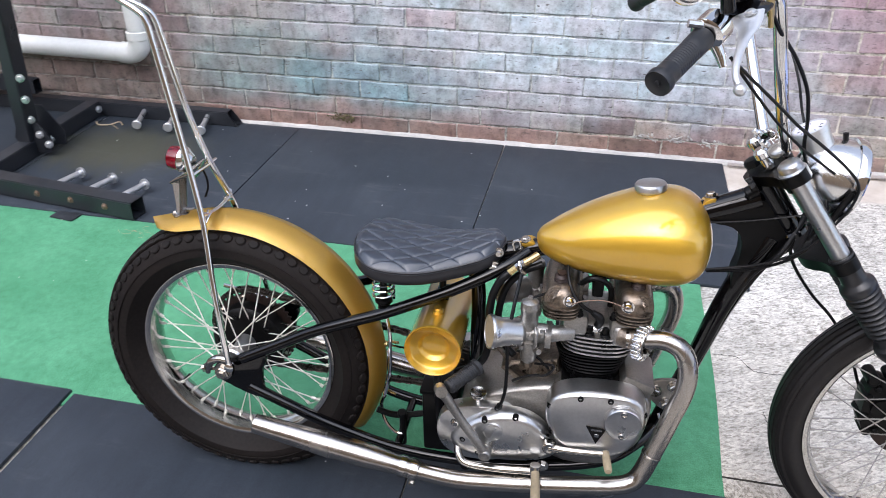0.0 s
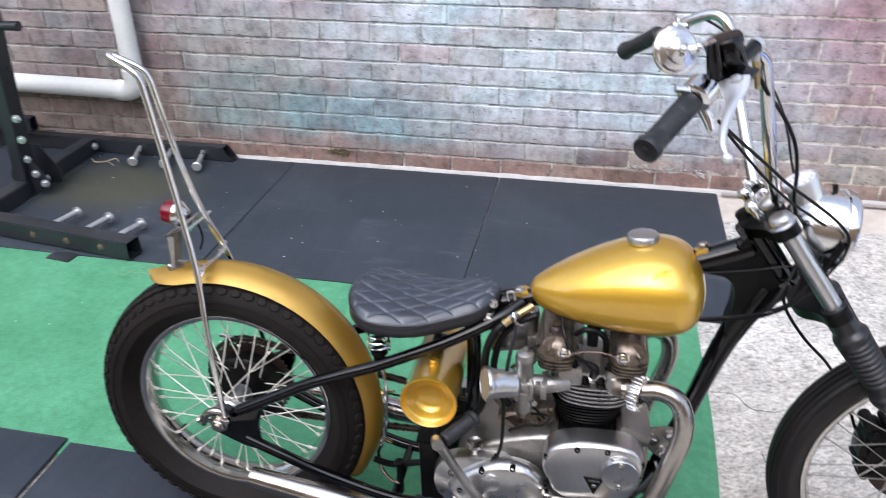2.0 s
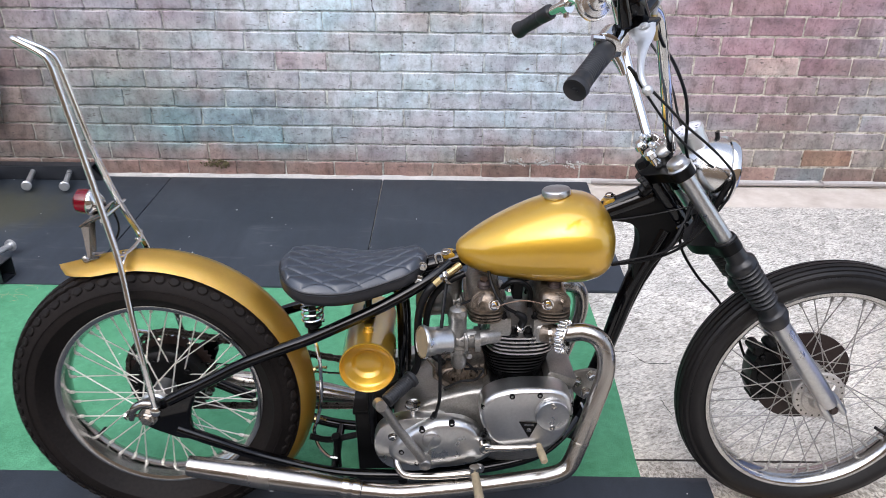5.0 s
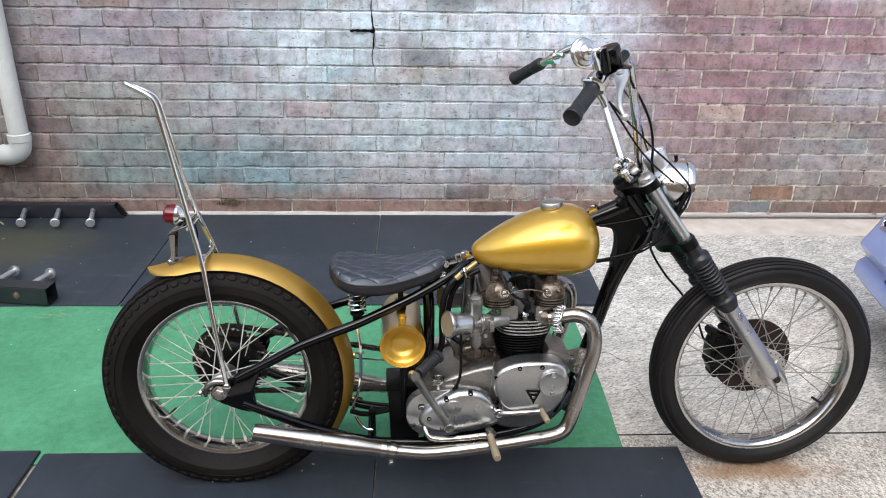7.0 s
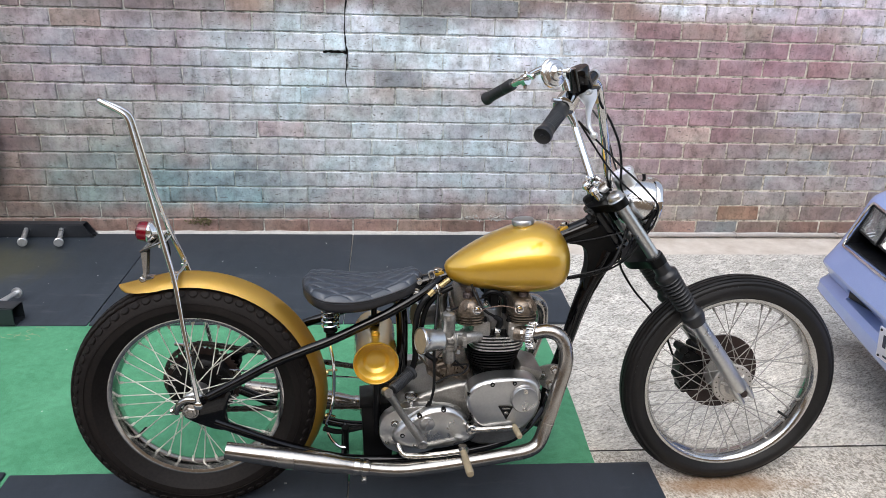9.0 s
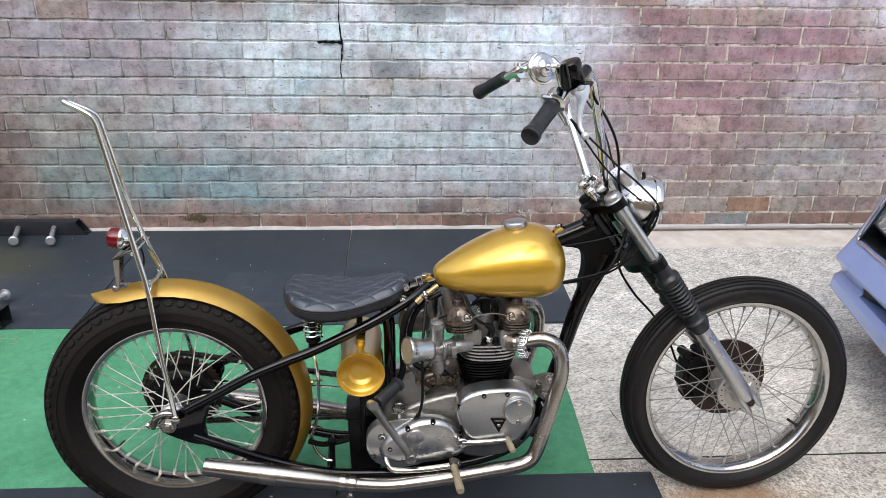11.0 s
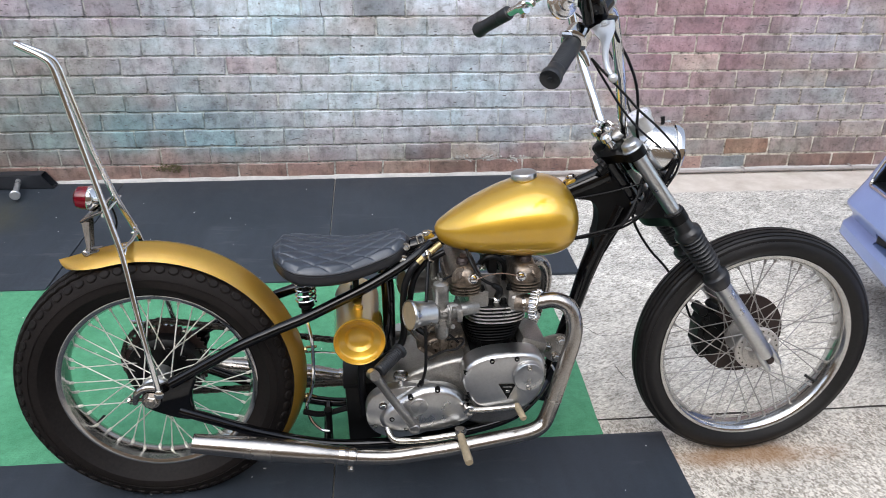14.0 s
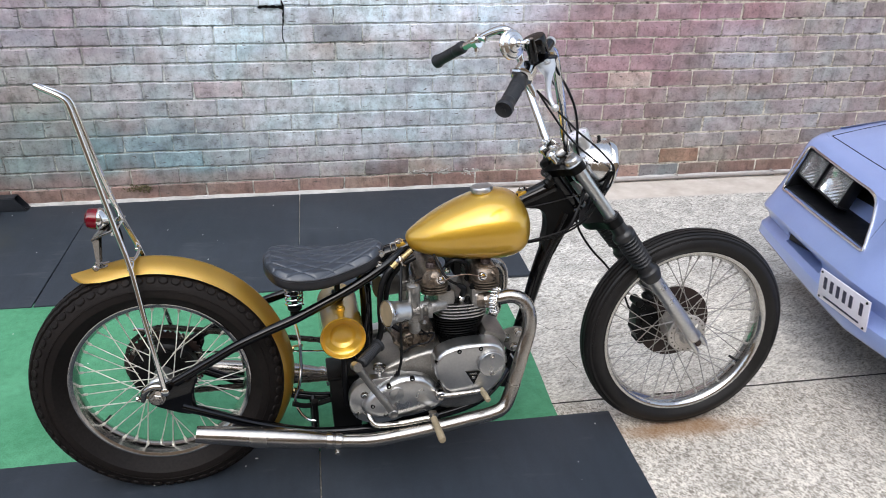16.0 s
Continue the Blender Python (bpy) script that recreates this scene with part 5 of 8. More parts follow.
    rod(bm, (0.648, -0.063, 0.628), (0.634, -0.067, 0.616), 0.0075, 6)
    tap = part("petcock", bm, BRASS, BIKE, "brass fuel tap")
    bm = bmesh.new()
    rod(bm, (0.664, -0.060, 0.638), (0.648, -0.064, 0.627), 0.0095, 8)
    tube(bm, [(0.654, -0.075, 0.648), (0.656, -0.082, 0.64), (0.66, -0.080, 0.628), (0.666, -0.074, 0.622)], 0.0045, 8)
    rod(bm, (0.656, -0.060, 0.632), (0.656, -0.078, 0.637), 0.005, 8)
    part("tap_lever", bm, OLD_CHROME, tap)


fuel_tank()


def oil_tank():
    c = (0.490, -0.022, 0.455)
    bm = bmesh.new()
    lathe(bm, [(0, 0.150), (0.030, 0.147), (0.050, 0.138), (0.0575, 0.124), (0.0585, 0.110), (0.0585, -0.108), (0.0600, -0.112), (0.0608, -0.116), (0.0600, -0.120),
               (0.0582, -0.1205), (0.0562, -0.1180), (0.0535, -0.1100), (0.0490, -0.1050), (0.0360, -0.1020), (0.0330, -0.1000), (0.0300, -0.0955), (0.0240, -0.0920), (0.0120, -0.0905), (0.0, -0.0900)], c, (0, 1, 0), 56)
    tank = part("oil_tank", bm, GOLD, BIKE, "gold metallic cylindrical oil tank with a dished end", 60)
    bm = bmesh.new()
    lathe(bm, [(0.0, 0), (0.012, 0), (0.012, 0.012), (0.0085, 0.014), (0.0085, 0.018), (0, 0.018)], (0.490, -0.080, 0.508), (0, 0, 1), 14)
    part("bung", bm, GOLD, tank)
    bm = bmesh.new()
    block(bm, pose(0.488, 0.0, 0.520, 0, 0, 0), 0.030, 0.05, 0.016, 0.004)
    rod(bm, (0.488, -0.015, 0.515), (0.488, -0.015, 0.585), 0.008, 10)
    part("mount", bm, BLACK_IRON, tank)
    bm = bmesh.new()
    lathe(bm, [(0, 0), (0.011, 0), (0.011, 0.010), (0.0135, 0.012), (0.0135, 0.022), (0, 0.022)], (0.492, -0.085, 0.400), (0, 0, -1), 6)
    part("outlet", bm, OLD_CHROME, tank)
    bm = bmesh.new()
    tube(bm, [(0.492, -0.085, 0.380), (0.492, -0.083, 0.345), (0.492, -0.072, 0.29), (0.495, -0.05, 0.20)], 0.009, 10)
    part("oil_hose", bm, HOSE, tank)
    bm = bmesh.new()
    block(bm, pose(0.493, 0.005, 0.205, 0, -2, 0), 0.082, 0.115, 0.165, 0.006)
    block(bm, pose(0.489, 0.005, 0.287, 0, -2, 0), 0.088, 0.121, 0.012, 0.003)
    part("battery_box", bm, BLACK_IRON, BIKE, "black metal battery box")


oil_tank()


def exhausts():
    right = [(0.880, -0.108, 0.515), (0.918, -0.115, 0.521), (0.952, -0.123, 0.528), (0.983, -0.132, 0.516), (0.999, -0.140, 0.482), (0.999, -0.146, 0.432), (0.980, -0.152, 0.362), (0.958, -0.158, 0.285), (0.938, -0.164, 0.225),
             (0.918, -0.170, 0.203), (0.885, -0.175, 0.194), (0.840, -0.178, 0.189), (0.736, -0.180, 0.175), (0.630, -0.180, 0.163), (0.550, -0.180, 0.158), (0.47, -0.180, 0.167), (0.43, -0.180, 0.175)]
    for s in (1, -1):
        bm = bmesh.new()
        tube(bm, [(x, s * y, z) for x, y, z in right], 0.0195, 22, 7)
        pipe = part("exhaust_pipe", bm, PIPE, BIKE, "heat-tinted chrome exhaust pipe")
        bm = bmesh.new()
        p0, p1 = V(0.47, -0.180 * s, 0.1675), V(0.097, -0.180 * s, 0.240)
        d = p1 - p0
        L = d.length
        lathe(bm, [(0.0195, 0.0), (0.0215, 0.002), (0.0215, 0.05), (0.023, 0.065), (0.0275, 0.12), (0.0275, 0.215), (0.0245, 0.30), (0.0222, L - 0.004), (0.0212, L), (0.0195, L - 0.003), (0.0195, L - 0.08), (0, L - 0.08)], p0, d, 32)
        part("muffler", bm, PIPE, pipe, "tapered chrome muffler")
        bm = bmesh.new()
        for t in (0.006, 0.030):
            lathe(bm, [(0.0215, t), (0.0243, t), (0.0243, t + 0.014), (0.0215, t + 0.014)], p0, d, 28, True)
        block(bm, pose(0.455, -0.180 * s, 0.142), 0.014, 0.012, 0.022, 0.002)
        hexbolt(bm, V(0.455, -0.186 * s, 0.136), (0, -s, 0), 0.006, 0.006)
        part("clamp", bm, OLD_CHROME, pipe)
        bm = bmesh.new()
        lathe(bm, [(0.0195, 0), (0.0212, 0), (0.0212, 0.003), (0.0195, 0.003)], (0.955, -0.1588 * s, 0.277), (-0.27, -0.08 * s, -0.96), 22, True)
        tube(bm, [(0.958, -0.150 * s, 0.30), (0.972, -0.115 * s, 0.315), (0.966, -0.09 * s, 0.33)], 0.003, 6)
        part("bracket_band", bm, OLD_CHROME, pipe)
        bm = bmesh.new()
        ax = V(0.84, -0.52 * s, 0.05).normalized()
        u = ax.orthogonal().normalized()
        w = ax.cross(u)
        o = V(0.904, -0.1155 * s, 0.5155)
        lathe(bm, [(0.0195, -0.004), (0.0265, -0.004), (0.0280, 0.0), (0.0280, 0.013), (0.0265, 0.017), (0.0195, 0.018)], o, ax, 40, True)
        collar = part("finned_collar", bm, SATIN_CHROME, BIKE, "chrome finned exhaust collar", 60)
        fin = None
        for k in range(20):
            a = 2 * math.pi * k / 20
            out, side = math.cos(a) * u + math.sin(a) * w, math.cos(a) * w - math.sin(a) * u
            m = Matrix((side, out, ax)).transposed().to_4x4()
            m.translation = o + out * 0.0315 + ax * 0.0065
            if fin is None:
                b = bmesh.new()
                block(b, pose(0, 0, 0), 0.0056, 0.0125, 0.0185, 0.0024, 3)
                fin = part("fin", b, SATIN_CHROME, collar, sharp=60)
                fin.matrix_basis = m
            else:
                twin(fin, m, collar)
        bm = bmesh.new()
        lathe(bm, [(0, -0.040), (0.0225, -0.040), (0.0225, -0.012), (0.0215, -0.003), (0, -0.003)], o, ax, 24)
        part("exhaust_port", bm, OILY, BIKE)


exhausts()


def engine():
    # crankcase and gearbox shell
    bm = bmesh.new()
    dome(bm, [(0.735, 0.18), (0.722, 0.27), (0.728, 0.34), (0.742, 0.376), (0.79, 0.386), (0.90, 0.386), (0.945, 0.372), (0.952, 0.33), (0.94, 0.27), (0.90, 0.20), (0.85, 0.17)], 0.10, -0.100, 0.012, 3, 2)
    case = part("crankcase", bm, CAST, BIKE, "oil-stained cast aluminium engine and gearbox casing")
    bm = bmesh.new()
    dome(bm, [(0.545, 0.20), (0.535, 0.26), (0.555, 0.312), (0.60, 0.334), (0.65, 0.352), (0.70, 0.368), (0.75, 0.374), (0.785, 0.36), (0.785, 0.22), (0.74, 0.18), (0.62, 0.165)], 0.09, -0.098, 0.022, 5, 2)
    part("gearbox_shell", bm, CAST, case, "dull grey gearbox shell")
    bm = bmesh.new()
    dome(bm, [(0.655, 0.33), (0.648, 0.372), (0.665, 0.392), (0.70, 0.396), (0.735, 0.408), (0.755, 0.41), (0.755, 0.33)], 0.07, -0.050, 0.008, 3, 1)
    for k in range(4):
        block(bm, pose(0.668 + 0.022 * k, -0.052, 0.378 + 0.004 * k, 0, 8, 0), 0.006, 0.012, 0.034, 0.002)
    for x, z in ((0.672, 0.362), (0.715, 0.372), (0.742, 0.392)):
        hexbolt(bm, V(x, -0.058, z), (0, -1, 0), 0.0065, 0.008)
    part("rear_crankcase_boss", bm, OILY, case, "brown oil-stained boss with studs")
    bm = bmesh.new()
    block(bm, pose(0.915, -0.035, 0.392, 0, 20, 0), 0.072, 0.13, 0.035, 0.012)
    block(bm, pose(0.895, -0.085, 0.396), 0.030, 0.030, 0.018, 0.006)
    part("front_boss", bm, CAST, case)
    # added dark mass: shade under the engine put in as black, besides oil
    bm = bmesh.new()
    dome(bm, [(0.575, 0.130), (0.565, 0.19), (0.60, 0.225), (0.80, 0.235), (0.925, 0.262), (0.948, 0.225), (0.905, 0.165), (0.80, 0.138)], 0.070, -0.072, 0.012, 3, 2)
    part("shaded_underside", bm, BLACK_IRON, case, "oily underside of the engine, blackened for the shade beneath it")
    # left primary case
    bm = bmesh.new()
    dome(bm, [(0.47, 0.27), (0.50, 0.33), (0.60, 0.355), (0.75, 0.36), (0.88, 0.35), (0.93, 0.29), (0.90, 0.22), (0.78, 0.19), (0.56, 0.19), (0.49, 0.22)], 0.10, 0.155, 0.02, 4, 2, 0.006)
    part("primary_cover", bm, ALU, case, "polished primary cover")
    # gearbox inner plate and outer cover
    bm = bmesh.new()
    dome(bm, [(0.495, 0.235), (0.503, 0.285), (0.545, 0.312), (0.62, 0.318), (0.66, 0.32), (0.70, 0.25), (0.66, 0.18), (0.57, 0.168), (0.515, 0.19)], -0.09, -0.124, 0.005, 2, 2)
    part("gearbox_inner_plate", bm, ALU, case, "grey gearbox inner cover plate")
    bm = bmesh.new()
    dome(bm, [(0.526, 0.226), (0.540, 0.260), (0.578, 0.294), (0.625, 0.320), (0.67, 0.325), (0.715, 0.312), (0.752, 0.27), (0.768, 0.232), (0.745, 0.21), (0.69, 0.196), (0.63, 0.192), (0.560, 0.197)], -0.115, -0.150, 0.024, 6, 2, 0.006)
    gb = part("gearbox_cover", bm, ALU, case, "polished aluminium gearbox cover", 60)
    bm = bmesh.new()
    lathe(bm, [(0, 0), (0.0205, 0), (0.0205, 0.006), (0.019, 0.007), (0.0, 0.007)], (0.626, -0.150, 0.278), (0, -1, 0), 26)
    block(bm, pose(0.626, -0.1585, 0.278, 0, 20, 0), 0.0035, 0.004, 0.030)
    part("slotted_plug", bm, ALU, gb)
    for x, z in ((0.606, 0.300), (0.671, 0.316), (0.742, 0.286), (0.560, 0.244), (0.594, 0.214)):
        bm = bmesh.new()
        lathe(bm, [(0, 0), (0.0068, 0), (0.0068, 0.010), (0.0055, 0.012), (0.0036, 0.012), (0.0036, 0.006), (0, 0.006)], (x, -0.139, z), (0, -1, 0), 12)
        part("cover_screw", bm, BLACK_IRON, gb)
    for x, z in ((0.540, 0.268), (0.545, 0.217)):
        bm = bmesh.new()
        hexbolt(bm, V(x, -0.124, z), (0, -1, 0), 0.0075, 0.009)
        part("case_bolt", bm, OLD_CHROME, case)
    # timing cover
    bm = bmesh.new()
    dome(bm, [(0.728, 0.345), (0.742, 0.385), (0.785, 0.404), (0.85, 0.408), (0.905, 0.405), (0.935, 0.378), (0.938, 0.330), (0.918, 0.275), (0.875, 0.247), (0.815, 0.243), (0.765, 0.262), (0.742, 0.300)], -0.10, -0.158, 0.014, 6, 2, 0.002)
    tc = part("timing_cover", bm, ALU, case, "polished aluminium timing cover", 60)
    bm = bmesh.new()
    lathe(bm, [(0, 0), (0.0385, 0), (0.0385, 0.004), (0.0365, 0.005), (0.0365, 0.007), (0.0380, 0.008), (0.0380, 0.014), (0.0355, 0.0175), (0.034, 0.0172), (0.020, 0.0165), (0, 0.0165)], (0.888, -0.1565, 0.350), (0, -1, 0), 40)
    cap = part("points_cover", bm, ALU, tc, "round polished points cover")
    for z in (0.376, 0.322):
        bm = bmesh.new()
        lathe(bm, [(0, 0), (0.0068, 0), (0.0062, 0.0035), (0.0035, 0.0035), (0.003, 0.001), (0, 0.001)], (0.888, -0.1726, z), (0, -1, 0), 12)
        part("cap_screw", bm, OLD_CHROME, cap)
    for x, z, d in ((0.740, 0.362, 0.143), (0.800, 0.392, 0.150), (0.860, 0.394, 0.150), (0.748, 0.305, 0.143), (0.93, 0.365, 0.142), (0.912, 0.28, 0.142)):
        bm = bmesh.new()
        lathe(bm, [(0, 0), (0.0062, 0), (0.0062, 0.010), (0.0052, 0.012), (0.0034, 0.012), (0.0034, 0.006), (0, 0.006)], (x, -d, z), (0, -1, 0), 12)
        part("cover_screw", bm, BLACK_IRON, tc)
    bm = bmesh.new()
    tri = [V(0.817, -0.1605, 0.330), V(0.859, -0.1605, 0.328), V(0.840, -0.1605, 0.288)]
    for ins, y0, y1 in ((1.0, -0.1605, -0.1618),):
        a = [bm.verts.new((p.x, y0, p.z)) for p in tri]
        b = [bm.verts.new((p.x, y1, p.z)) for p in tri]
        bm.faces.new(a)
        bm.faces.new(b)
        for k in range(3):
            bm.faces.new((a[k], a[(k + 1) % 3], b[(k + 1) % 3], b[k]))
    badge = part("badge", bm, BLACK_IRON, tc, "small black triangular badge with plain bars")
    bm = bmesh.new()
    tube(bm, [p + V(0, -0.0015, 0) for p in tri], 0.0011, 6, closed=True, raw=True)
    block(bm, pose(0.8385, -0.1622, 0.3215, 0, 2, 0), 0.022, 0.001, 0.0045)
    block(bm, pose(0.8395, -0.1622, 0.308, 0, 2, 0), 0.010, 0.001, 0.008, 0.0004, 1)
    part("badge_bars", bm, OLD_CHROME, badge)
    # black finned barrels
    def fin(z, th, x0, x1, y, cut, name, mat, parent):
        bm = bmesh.new()
        o = [(x0 + cut, -y), (x1 - cut, -y), (x1, -y + cut), (x1, y - cut), (x1 - cut, y), (x0 + cut, y), (x0, y - cut), (x0, -y + cut)]
        p = smooth_ring(o, 2)
        a = [bm.verts.new((q.x, q.y, z - th / 2)) for q in p]
        b = [bm.verts.new((q.x, q.y, z + th / 2)) for q in p]
        bm.faces.new(a)
        bm.faces.new(b)
        for k in range(len(a)):
            bm.faces.new((a[k], a[(k + 1) % len(a)], b[(k + 1) % len(a)], b[k]))
        return part(name, bm, mat, parent)
    bm = bmesh.new()
    block(bm, pose(0.820, 0, 0.42), 0.116, 0.168, 0.085, 0.03, 3)
    block(bm, pose(0.822, 0, 0.389), 0.128, 0.186, 0.010, 0.004)
    for x in (0.782, 0.806, 0.834, 0.858):
        rod(bm, (x, -0.084, 0.39), (x, -0.084, 0.403), 0.0065, 6)
        rod(bm, (x, -0.084, 0.40), (x, -0.084, 0.409), 0.0035, 6)
    barrel = part("cylinder_barrel", bm, BLACK_IRON, BIKE, "black finned twin cylinder barrel")
    for k in range(7):
        g = k / 6
        fin(0.4045 + k * 0.0088, 0.0034, 0.752 - 0.016 * g, 0.882 + 0.016 * g, 0.092 + 0.012 * g, 0.034, "fin", BLACK_IRON, barrel)
    bm = bmesh.new()
    block(bm, pose(0.822, 0, 0.490), 0.112, 0.166, 0.06, 0.02, 3)
    block(bm, pose(0.775, -0.055, 0.53), 0.05, 0.10, 0.045, 0.008)
    block(bm, pose(0.870, -0.055, 0.528), 0.05, 0.095, 0.045, 0.008)
    block(bm, pose(0.775, 0.055, 0.53), 0.05, 0.10, 0.045, 0.008)
    block(bm, pose(0.870, 0.055, 0.528), 0.05, 0.095, 0.045, 0.008)
    block(bm, pose(0.868, -0.085, 0.513), 0.040, 0.045, 0.050, 0.014, 3)
    head = part("cylinder_head", bm, CAST, BIKE, "oil-stained aluminium finned cylinder head")
    for k in range(5):
        fin(0.4675 + k * 0.0090, 0.0042, 0.744 + 0.002 * k, 0.903 - 0.003 * k, 0.110 - 0.001 * k, 0.036 - 0.003 * k, "fin", ALU, head)
    for x in (0.756, 0.805, 0.838, 0.884):
        bm = bmesh.new()
        hexbolt(bm, V(x, -0.088, 0.506), (0, 0, 1), 0.0075, 0.016)
        part("head_bolt", bm, BLACK_IRON, head)
    # rocker boxes: finned tub, rounded lid with ribs, caps and nuts
    def stadium(x, hx, hy, z, bm):
        o = [(x - hx, -hy + hx * 0.8), (x - hx * 0.62, -hy), (x + hx * 0.62, -hy), (x + hx, -hy + hx * 0.8), (x + hx, hy - hx * 0.8), (x + hx * 0.62, hy), (x - hx * 0.62, hy), (x - hx, hy - hx * 0.8)]
        return [bm.verts.new((q.x, q.y, z)) for q in smooth_ring(o, 2)]

    for x, lean in ((0.744, 1), (0.888, -1)):
        bm = bmesh.new()
        loops = [stadium(x, hx, hy, z, bm) for hx, hy, z in ((0.031, 0.104, 0.540), (0.035, 0.109, 0.552), (0.0355, 0.111, 0.570), (0.035, 0.111, 0.580), (0.0335, 0.108, 0.593), (0.030, 0.103, 0.602), (0.023, 0.094, 0.608), (0.012, 0.078, 0.611))]
        grid_faces(bm, loops, True)
        bm.faces.new(loops[0])
        bm.faces.new(loops[-1])
        rb = part("rocker_box", bm, OILY, BIKE, "oil-stained finned rocker box", 50)
        for k in range(4):
            bm = bmesh.new()
            z, g = 0.5480 + 0.0072 * k, abs(k - 1.6)
            loops = [stadium(x, 0.0430 - 0.0015 * g, 0.121 - 0.002 * g, z + dz, bm) for dz in (-0.0016, 0.0016)]
            grid_faces(bm, loops, True)
            bm.faces.new(loops[0])
            bm.faces.new(loops[-1])
            part("fin", bm, OILY, rb)
        for k in range(5):
            bm = bmesh.new()
            r, cx = 0.009 + 0.0047 * k, x - lean * 0.012
            pts = []
            for i in range(7):
                a = radians(-20 + 130 * i / 6)
                pts.append((cx - lean * r * math.cos(a) * 0.72, -0.1105 + 0.010 * (r / 0.03) ** 2 + 0.008 * (i / 6) ** 2, 0.586 + r * math.sin(a) * 0.86))
            tube(bm, pts, 0.0030, 6)
            part("rib", bm, OILY, rb)
        bm = bmesh.new()
        lathe(bm, [(0, 0), (0.0095, 0), (0.0095, 0.006), (0.007, 0.011), (0, 0.014)], (x + lean * 0.015, -0.112, 0.588), (0, -1, 0), 12)
        lathe(bm, [(0.0, 0.0), (0.0125, 0), (0.0125, 0.003), (0, 0.003)], (x + lean * 0.015, -0.109, 0.588), (0, -1, 0), 16)
        part("acorn_nut", bm, CHROME, rb)
        for y in (-0.066, 0.066):
            bm = bmesh.new()
            prof = [(0, 0), (0.0145, 0), (0.0145, 0.003)]
            for k in range(3):
                prof += [(0.0135, 0.004 + 0.004 * k), (0.0148, 0.006 + 0.004 * k)]
            prof += [(0.0135, 0.0165), (0.009, 0.019), (0.009, 0.024), (0, 0.024)]
            lathe(bm, prof, (x - lean * 0.004, y, 0.607), (0, -0.15, 1), 14)
            part("valve_cap", bm, RUST, rb, "dark brown ribbed valve cap")
        for y in (-0.095, -0.03, 0.03, 0.095):
            bm = bmesh.new()
            hexbolt(bm, V(x + lean * 0.038, y, 0.549), (0, 0, 1), 0.006, 0.014)
            part("box_nut", bm, BLACK_IRON, rb)
    bm = bmesh.new()
    tube(bm, [(0.762, -0.124, 0.588), (0.785, -0.121, 0.597), (0.82, -0.118, 0.601), (0.85, -0.120, 0.597), (0.873, -0.124, 0.589)], 0.0014, 6)
    part("oil_feed", bm, RUST_BOLT, BIKE)
    # spark plug with cap and lead
    for s in (-1, 1):
        bm = bmesh.new()
        ax = (0.12, s * 0.5, 0.85)
        lathe(bm, [(0, 0), (0.0095, 0), (0.0095, 0.010), (0.0065, 0.012), (0.0065, 0.02), (0, 0.02)], (0.818, s * 0.092, 0.520), ax, 6)
        plug = part("spark_plug", bm, OLD_CHROME, head)
        bm = bmesh.new()
        tube(bm, [(0.820, s * 0.100, 0.534), (0.823, s * 0.108, 0.549), (0.820, s * 0.112, 0.560), (0.806, s * 0.113, 0.570)], [0.0085, 0.009, 0.0085, 0.006], 10)
        tube(bm, [(0.806, s * 0.113, 0.570), (0.785, s * 0.112, 0.582), (0.768, s * 0.105, 0.600), (0.755, s * 0.09, 0.625), (0.75, s * 0.05, 0.645)], 0.0038, 8)
        part("plug_lead", bm, HOSE, BIKE)
    bm = bmesh.new()
    block(bm, pose(0.815, 0.0, 0.60), 0.022, 0.12, 0.05, 0.004)
    tube(bm, [(0.78, -0.07, 0.61), (0.80, -0.08, 0.628), (0.825, -0.078, 0.622), (0.84, -0.07, 0.60), (0.842, -0.06, 0.56)], 0.006, 8)
    part("engine_steady", bm, BLACK_IRON, BIKE)
    # carburettors
    for y in (-0.112, 0.075):
        bm = bmesh.new()
        lathe(bm, [(0, 0), (0.0180, 0), (0.0180, 0.042), (0.0195, 0.044), (0.0195, 0.054), (0.0180, 0.057), (0.0180, 0.062), (0.012, 0.066), (0.005, 0.067), (0.005, 0.074), (0, 0.074)], (0.684, y, 0.518), (-0.02, 0, 1), 22)
        rod(bm, (0.655, y, 0.508), (0.722, y, 0.509), 0.0205, 20)
        block(bm, pose(0.724, y, 0.508), 0.008, 0.064, 0.036, 0.010)
        block(bm, pose(0.684, y, 0.500), 0.040, 0.034, 0.034, 0.006)
        lathe(bm, [(0, 0), (0.008, 0), (0.0145, 0.006), (0.0170, 0.014), (0.0170, 0.042), (0.0215, 0.045), (0.0215, 0.054), (0, 0.054)], (0.686, y, 0.437), (0, 0, 1), 24)
        for dx, dz in ((-0.015, 0.004), (0.015, 0.004)):
            hexbolt(bm, V(0.686 + dx, y - 0.016, 0.483 + dz), (0, 0, -1), 0.0045, 0.012)
        rod(bm, (0.700, y - 0.016, 0.478), (0.708, y - 0.030, 0.482), 0.006, 8)
        tube(bm, [(0.698, y - 0.018, 0.530), (0.700, y - 0.028, 0.524), (0.700, y - 0.030, 0.500), (0.696, y - 0.024, 0.487)], 0.0038, 8)
        rod(bm, (0.69, y - 0.018, 0.512), (0.69, y - 0.029, 0.512), 0.0055, 6)
        block(bm, pose(0.712, y - 0.022, 0.520), 0.010, 0.016, 0.014, 0.002)
        carb = part("carburettor", bm, CAST, BIKE, "cast aluminium carburettor with a bell mouth")
        ax, o = V(-0.92, -0.36, 0.12), V(0.676, y + 0.002, 0.506)
        bm = bmesh.new()
